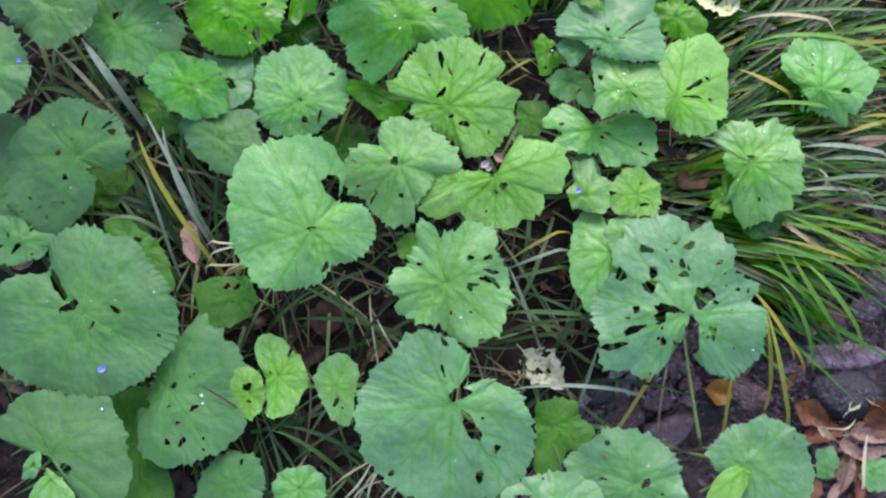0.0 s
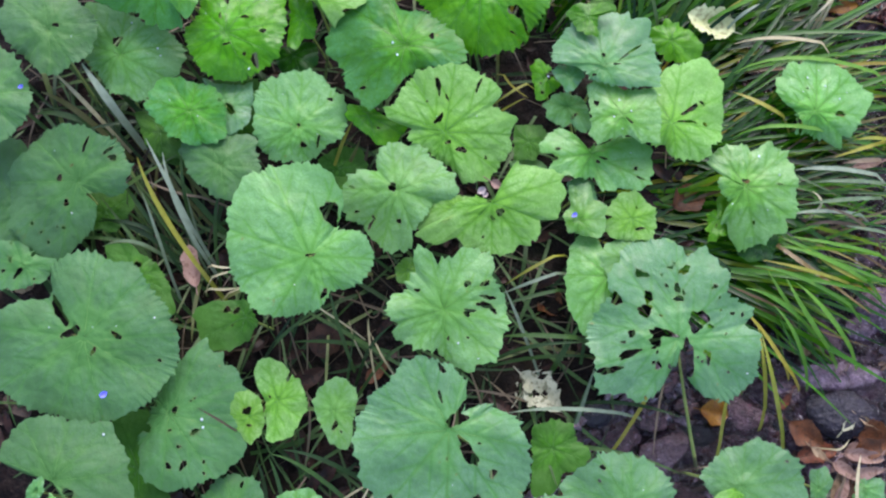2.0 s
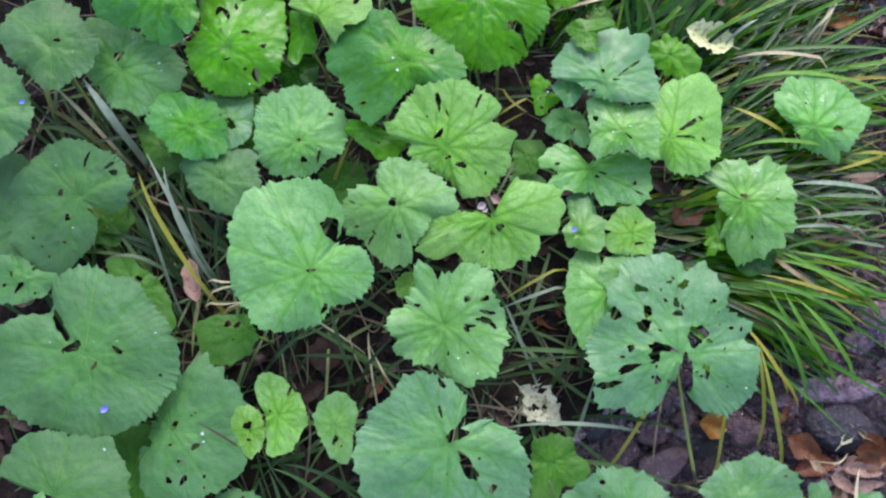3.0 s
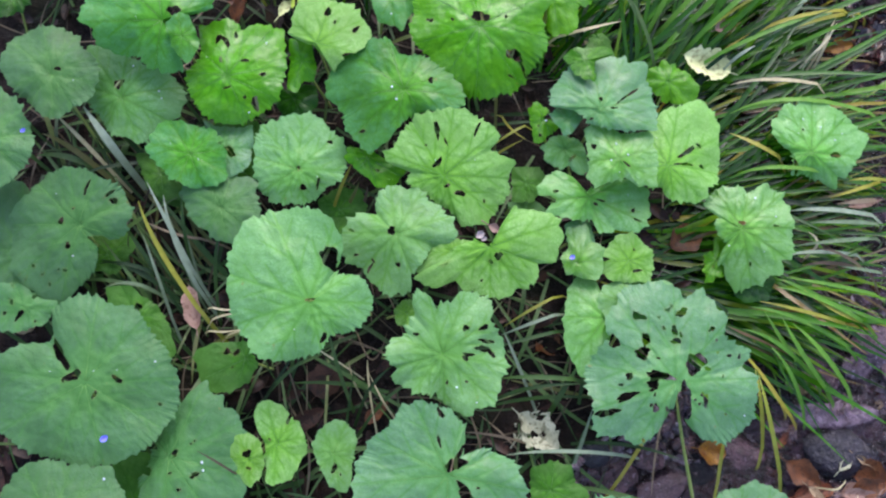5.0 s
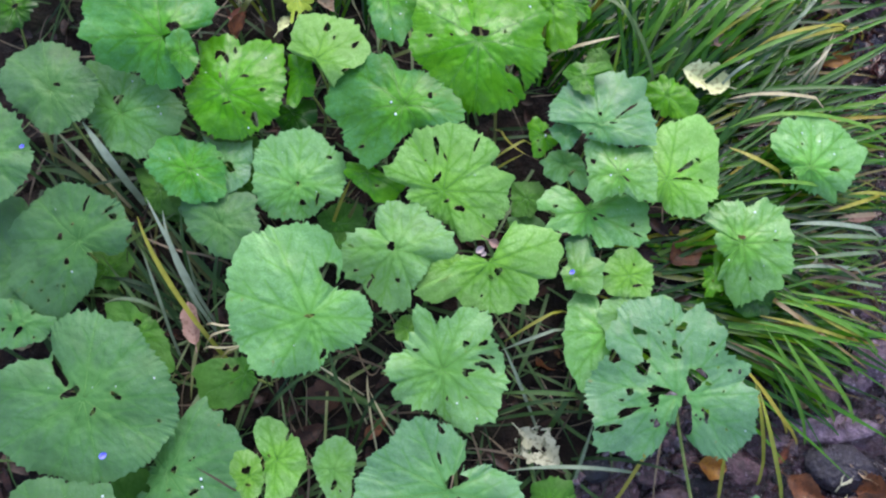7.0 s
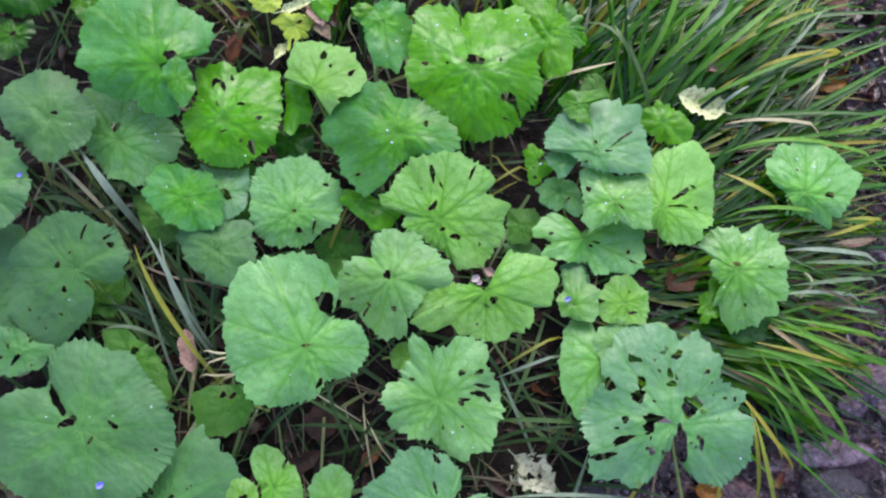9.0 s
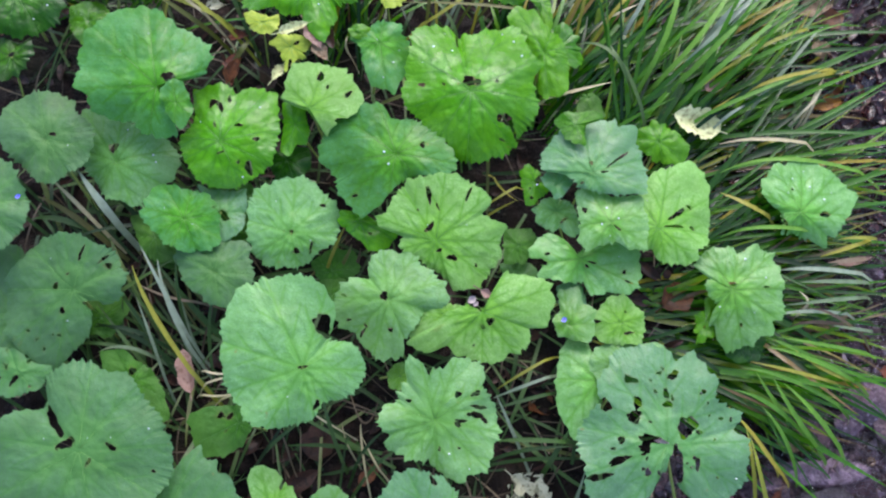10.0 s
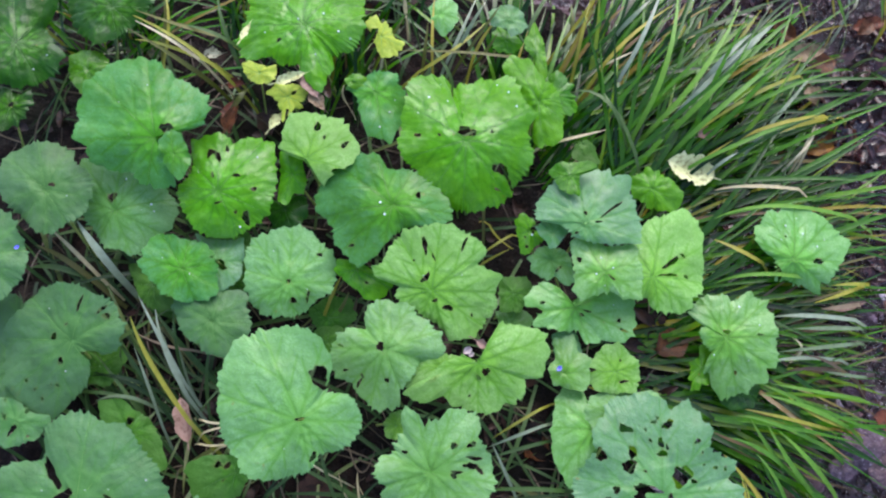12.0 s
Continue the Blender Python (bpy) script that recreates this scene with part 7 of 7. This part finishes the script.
fallen_leaf("dark", (-0.200, -0.011, 0.050), -72, 0.056, 0.040)
fallen_leaf("dark", (-0.359, -0.090, 0.050), -96, 0.044, 0.048)
fallen_leaf("dark", (-0.582, 0.052, 0.060), -59, 0.054, 0.043)
fallen_leaf("tan", (-0.586, 0.209, 0.080), 12, 0.031, 0.022)
fallen_leaf("brown", (0.153, 0.190, 0.030), -38, 0.040, 0.041)
fallen_leaf("brown", (-0.093, 0.092, 0.060), 46, 0.044, 0.020)
fallen_leaf("brown", (0.590, 0.873, 0.020), -47, 0.050, 0.029)
fallen_leaf("red", (0.733, 0.885, 0.020), 10, 0.059, 0.027)
fallen_leaf("tan", (0.609, 0.744, 0.050), -71, 0.031, 0.026)
fallen_leaf("orange", (0.612, 0.655, 0.040), 8, 0.051, 0.019)
fallen_leaf("brown", (0.359, 0.652, 0.050), 8, 0.050, 0.020)
fallen_leaf("pale", (-0.334, 0.780, 0.130), 10, 0.028, 0.022)
fallen_leaf("pale", (0.131, 0.063, 0.080), -43, 0.077, 0.045)
fallen_leaf("pale", (0.115, 0.076, 0.070), 56, 0.056, 0.023)
fallen_leaf("brown", (-0.304, 0.680, 0.120), 68, 0.040, 0.019)
fallen_leaf("dark", (-0.180, 0.718, 0.130), -62, 0.048, 0.026)
fallen_leaf("dark", (-0.258, 0.687, 0.080), -63, 0.043, 0.027)
fallen_leaf("orange", (0.628, 0.664, 0.030), -30, 0.039, 0.020)
fallen_leaf("tan", (0.530, 0.360, 0.050), -15, 0.034, 0.020)
fallen_leaf("pink", (0.522, 0.317, 0.050), -147, 0.031, 0.012)
fallen_leaf("tan", (0.617, 0.829, 0.030), 9, 0.062, 0.030)
fallen_leaf("brown", (0.649, 0.813, 0.020), 15, 0.040, 0.035)
fallen_leaf("brown", (0.562, 0.641, 0.040), -14, 0.031, 0.019)
fallen_leaf("pink", (0.626, 0.400, 0.050), 11, 0.052, 0.013)
fallen_leaf("pink", (0.069, 0.315, 0.215), -33, 0.022, 0.011)
fallen_leaf("pink", (0.585, -0.021, 0.028), -8, 0.058, 0.022)
fallen_leaf("pink", (0.558, -0.042, 0.028), -35, 0.045, 0.018)
fallen_leaf("pink", (0.548, -0.074, 0.028), 62, 0.062, 0.014)
fallen_leaf("brown", (0.598, -0.008, 0.028), 15, 0.050, 0.030)
fallen_leaf("pink", (0.589, -0.042, 0.028), 10, 0.050, 0.016)
fallen_leaf("tan", (0.524, -0.018, 0.028), -40, 0.030, 0.012)
fallen_leaf("pink", (0.530, -0.093, 0.028), 50, 0.040, 0.012)
fallen_leaf("red", (0.562, -0.089, 0.028), 80, 0.050, 0.014)
fallen_leaf("brown", (0.501, -0.089, 0.028), 70, 0.040, 0.020)
fallen_leaf("pink", (0.554, -0.031, 0.020), 38, 0.038, 0.012)
fallen_leaf("brown", (0.569, -0.053, 0.020), -146, 0.041, 0.014)
fallen_leaf("pale", (0.577, 0.025, 0.010), 42, 0.035, 0.012)
fallen_leaf("red", (0.567, -0.095, 0.020), -157, 0.039, 0.016)
fallen_leaf("pale", (0.531, -0.067, 0.020), -71, 0.028, 0.010)
fallen_leaf("tan", (0.601, 0.028, 0.010), -35, 0.027, 0.009)
fallen_leaf("red", (0.492, 0.057, 0.000), 53, 0.030, 0.012)
fallen_leaf("red", (0.659, 0.229, 0.050), -76, 0.034, 0.037)
fallen_leaf("brown", (0.720, 0.874, 0.030), -144, 0.032, 0.023)
fallen_leaf("tan", (0.627, 0.758, 0.030), -56, 0.024, 0.018)
fallen_leaf("pink", (-0.182, 0.718, 0.155), -55, 0.052, 0.026)
fallen_leaf("dark", (-0.178, 0.707, 0.150), -70, 0.040, 0.020)
fallen_leaf("cream", (-0.201, 0.707, 0.200), 15, 0.045, 0.016)
fallen_leaf("pink", (-0.174, 0.698, 0.197), -60, 0.050, 0.022)
fallen_leaf("tan", (-0.164, 0.676, 0.190), -50, 0.035, 0.020)
fallen_leaf("cream", (-0.226, 0.653, 0.170), 60, 0.030, 0.014)
fallen_leaf("dark", (-0.154, 0.703, 0.185), -70, 0.050, 0.020)
fallen_leaf("cream", (-0.270, 0.781, 0.200), 68, 0.030, 0.009)

# sodden scraps of leaves between the stream stones
rng = np.random.RandomState(61)
for k in range(70):
    y = rng.uniform(-0.2, 1.0)
    x = float(np.interp(y, EDGE_Y, EDGE_X)) + rng.uniform(0.0, 0.30)
    fallen_leaf(("brown", "dark", "red", "dark", "tan", "rot", "rot")[rng.randint(7)], (x, y, float(ground_height(x, y)) + 0.008), rng.uniform(0, 360), rng.uniform(0.018, 0.045), rng.uniform(0.008, 0.02))

# red-brown leaves washed together at the top of the stream
for k in range(60):
    y = rng.uniform(0.5, 1.0)
    x = float(np.interp(y, EDGE_Y, EDGE_X)) + rng.uniform(0.02, 0.26)
    fallen_leaf(("red", "rot", "brown", "red", "rot", "pink")[rng.randint(6)], (x, y, float(ground_height(x, y)) + 0.01), rng.uniform(0, 360), rng.uniform(0.02, 0.05), rng.uniform(0.012, 0.028))

# rotting litter on the soil under the leaves
rng = np.random.RandomState(51)
lv, lf = [], []
for _ in range(650):
    x, y = rng.uniform(-0.75, 0.5), rng.uniform(-0.25, 1.05)
    if x > np.interp(y, EDGE_Y, EDGE_X) + 0.02:
        continue
    a, long, wide = rng.uniform(0, 6.3), rng.uniform(0.012, 0.05), rng.uniform(0.005, 0.02)
    u, v = np.meshgrid(np.linspace(0, 1, 6), np.linspace(-1, 1, 4), indexing="ij")
    px, py = (u - 0.5) * long, v * np.sin(np.pi * (0.08 + 0.84 * u)) * wide * 0.5
    pz = rng.uniform(0.1, 0.5) * np.abs(v) * wide * 0.5 + rng.uniform(-0.3, 0.5) * px + 0.006
    wx, wy2 = x + px * np.cos(a) - py * np.sin(a), y + px * np.sin(a) + py * np.cos(a)
    n = len(lv)
    lv += np.stack([wx, wy2, ground_height(wx, wy2) + np.maximum(pz, 0.001)], -1).reshape(-1, 3).tolist()
    lf += [(n + i * 4 + j, n + i * 4 + 4 + j, n + i * 4 + 5 + j, n + i * 4 + 1 + j) for i in range(5) for j in range(3)]
# a mat of sodden leaf scraps in the upper stream
lv2, lf2 = [], []
for _ in range(2600):
    y = rng.uniform(0.45, 1.25)
    x = float(np.interp(y, EDGE_Y, EDGE_X)) + rng.uniform(-0.10, 0.75)
    if x > 1.0 or x < 0.45:
        continue
    a, long, wide = rng.uniform(0, 6.3), rng.uniform(0.015, 0.045), rng.uniform(0.008, 0.022)
    u, v = np.meshgrid(np.linspace(0, 1, 6), np.linspace(-1, 1, 4), indexing="ij")
    px, py = (u - 0.5) * long, v * np.sin(np.pi * (0.08 + 0.84 * u)) * wide * 0.5
    pz = rng.uniform(0.1, 0.8) * np.abs(v) * wide * 0.5 + rng.uniform(-0.4, 0.4) * px + rng.uniform(0.008, 0.016)
    wx, wy2 = x + px * np.cos(a) - py * np.sin(a), y + px * np.sin(a) + py * np.cos(a)
    n = len(lv2)
    lv2 += np.stack([wx, wy2, ground_height(wx, wy2) + np.maximum(pz, 0.001)], -1).reshape(-1, 3).tolist()
    lf2 += [(n + i * 4 + j, n + i * 4 + 4 + j, n + i * 4 + 5 + j, n + i * 4 + 1 + j) for i in range(5) for j in range(3)]
mat = new("leaf_litter", mesh_of("leaf_litter", lv2, lf2, LITTER["sodden"]))
tagged(mat, "dark red sodden leaf scraps matted over the stream bed", "litter", kind="stuff")
litter = new("leaf_litter", mesh_of("leaf_litter", lv, lf, LITTER["rot"]))
tagged(litter, "dark rotting leaf fragments on the soil", "litter", kind="stuff")


# ---- petals that have dropped on the leaves ----
def petal(x, y, z, size, material, label):
    u, v = np.meshgrid(np.linspace(0, 1, 8), np.linspace(-1, 1, 7), indexing="ij")
    px, py = (u - 0.5) * size, v * np.sin(np.pi * (0.1 + 0.8 * u)) * size * 0.4
    pz = 0.35 * size * v**2 + 0.4 * size * (u - 0.5) ** 2
    idx = np.arange(56).reshape(8, 7)
    q = np.stack([idx[:-1, :-1], idx[1:, :-1], idx[1:, 1:], idx[:-1, 1:]], -1).reshape(-1, 4)
    ob = new("petal", mesh_of("petal", np.stack([px, py, pz], -1).reshape(-1, 3).tolist(), q.tolist(), material))
    ob.matrix_world = pose(x, y, z, 8, 5, 37)
    return tagged(ob, label, "petal", "petals on the leaves")


petal(-0.422, 0.050, 0.196, 0.010, PETAL, "tiny pale violet petal lying on a leaf")
petal(0.174, 0.293, 0.152, 0.008, PETAL, "tiny pale violet petal lying on a leaf")
petal(-0.565, 0.456, 0.199, 0.007, PETAL, "tiny pale violet petal lying on a leaf")
petal(0.047, 0.308, 0.213, 0.012, WHITE, "small curled white petal caught between leaves")
petal(0.052, 0.303, 0.212, 0.008, WHITE, "small curled white petal caught between leaves")


# ---- beads of water on the leaves ----
def drop_mesh():
    bm = bmesh.new()
    bmesh.ops.create_uvsphere(bm, u_segments=10, v_segments=6, radius=1.0)
    for v in bm.verts:
        v.co.z = v.co.z * (0.65 if v.co.z > 0 else 0.35)
        v.co.x *= 1.0 + 0.15 * v.co.y
    me = bpy.data.meshes.new("water_drop")
    bm.to_mesh(me)
    bm.free()
    me.materials.append(DROP)
    me.polygons.foreach_set("use_smooth", [True] * len(me.polygons))
    return me


DROP_MESH = drop_mesh()


def water_drop(x, y, z, r):
    ob = new("water_drop", DROP_MESH)
    ob.matrix_world = pose(x, y, z + 0.001, 0, 0, 1000 * x) @ Matrix.Diagonal((r, r, r, 1))
    return tagged(ob, "small bead of water on a green leaf", "water drop", "water drops on the leaves")


water_drop(-0.450, 0.204, 0.1929, 0.0013)
water_drop(-0.412, 0.135, 0.1980, 0.0017)
water_drop(-0.391, 0.144, 0.1970, 0.0013)
water_drop(-0.366, 0.146, 0.1949, 0.0013)
water_drop(-0.546, 0.111, 0.1847, 0.0013)
water_drop(-0.499, 0.134, 0.1932, 0.0008)
water_drop(-0.442, 0.134, 0.1979, 0.0008)
water_drop(-0.417, 0.001, 0.1990, 0.0017)
water_drop(-0.310, 0.022, 0.1500, 0.0021)
water_drop(-0.308, 0.012, 0.1495, 0.0017)
water_drop(-0.002, -0.088, 0.1993, 0.0013)
water_drop(0.010, -0.058, 0.2076, 0.0013)
water_drop(0.047, -0.051, 0.2032, 0.0008)
water_drop(0.017, 0.112, 0.2136, 0.0013)
water_drop(0.042, 0.094, 0.2065, 0.0013)
water_drop(0.242, -0.064, 0.1895, 0.0017)
water_drop(0.198, -0.047, 0.1877, 0.0008)
water_drop(0.393, 0.082, 0.1463, 0.0013)
water_drop(0.365, 0.103, 0.1547, 0.0013)
water_drop(-0.437, 0.567, 0.1628, 0.0013)
water_drop(-0.399, 0.530, 0.1599, 0.0017)
water_drop(-0.395, 0.520, 0.1583, 0.0013)
water_drop(-0.413, 0.522, 0.1600, 0.0008)
water_drop(-0.069, 0.512, 0.2172, 0.0017)
water_drop(-0.063, 0.495, 0.2163, 0.0017)
water_drop(0.137, 0.466, 0.2124, 0.0013)
water_drop(0.229, 0.433, 0.2132, 0.0013)
water_drop(0.517, 0.505, 0.1203, 0.0013)
water_drop(0.542, 0.493, 0.1182, 0.0013)
water_drop(0.562, 0.475, 0.1149, 0.0013)
water_drop(0.535, 0.517, 0.1175, 0.0008)
water_drop(0.575, 0.486, 0.1113, 0.0008)
water_drop(0.508, 0.483, 0.1224, 0.0008)
water_drop(0.432, 0.380, 0.1409, 0.0017)
water_drop(0.459, 0.354, 0.1385, 0.0013)
water_drop(0.392, 0.313, 0.1370, 0.0013)
water_drop(0.440, 0.305, 0.1355, 0.0008)
water_drop(-0.002, 0.665, 0.2225, 0.0017)
water_drop(0.024, 0.657, 0.2260, 0.0013)
water_drop(0.110, 0.674, 0.2184, 0.0017)
water_drop(0.121, 0.653, 0.2172, 0.0017)
water_drop(0.094, 0.684, 0.2202, 0.0013)
water_drop(0.014, 0.684, 0.2226, 0.0008)
water_drop(-0.017, 0.642, 0.2206, 0.0008)
water_drop(-0.194, 0.803, 0.1970, 0.0013)
water_drop(-0.157, 0.811, 0.1973, 0.0017)
water_drop(-0.134, 0.780, 0.1997, 0.0017)
water_drop(-0.166, 0.743, 0.2013, 0.0013)
water_drop(-0.243, 0.785, 0.1893, 0.0013)
water_drop(-0.117, 0.769, 0.1980, 0.0013)
water_drop(-0.564, 0.755, 0.1790, 0.0013)
water_drop(-0.580, 0.731, 0.1820, 0.0013)
water_drop(-0.553, 0.765, 0.1755, 0.0008)
water_drop(-0.083, 0.692, 0.1907, 0.0013)
water_drop(-0.059, 0.656, 0.1924, 0.0013)
water_drop(-0.073, 0.634, 0.1898, 0.0013)
water_drop(-0.051, 0.674, 0.1924, 0.0008)
water_drop(-0.245, 0.589, 0.1906, 0.0013)
water_drop(-0.325, 0.564, 0.1980, 0.0008)
water_drop(-0.231, 0.539, 0.1898, 0.0008)
water_drop(-0.264, 0.486, 0.1905, 0.0013)
water_drop(-0.434, 0.658, 0.2274, 0.0008)
water_drop(-0.397, 0.684, 0.2271, 0.0008)
water_drop(-0.416, 0.609, 0.2284, 0.0008)
water_drop(-0.222, 0.288, 0.2398, 0.0008)
water_drop(-0.185, 0.182, 0.2304, 0.0008)
water_drop(0.042, 0.410, 0.2132, 0.0008)
water_drop(-0.010, 0.410, 0.2127, 0.0008)
water_drop(0.168, 0.399, 0.1598, 0.0008)
water_drop(0.254, 0.382, 0.1492, 0.0008)
water_drop(0.235, 0.405, 0.1521, 0.0013)
water_drop(0.223, 0.413, 0.2042, 0.0013)
water_drop(0.246, 0.421, 0.2041, 0.0013)
water_drop(0.234, 0.397, 0.2021, 0.0008)
water_drop(0.292, 0.456, 0.1736, 0.0008)
water_drop(0.336, 0.494, 0.1571, 0.0008)
water_drop(-0.372, 0.446, 0.1786, 0.0008)
water_drop(-0.332, 0.422, 0.1803, 0.0008)
water_drop(-0.219, 0.455, 0.1774, 0.0008)
water_drop(-0.172, 0.402, 0.1663, 0.0008)
water_drop(-0.565, 0.566, 0.1925, 0.0008)
water_drop(-0.507, 0.532, 0.1932, 0.0008)
water_drop(-0.523, 0.376, 0.1725, 0.0008)
water_drop(-0.554, 0.318, 0.1524, 0.0008)
water_drop(-0.496, 0.292, 0.1626, 0.0013)
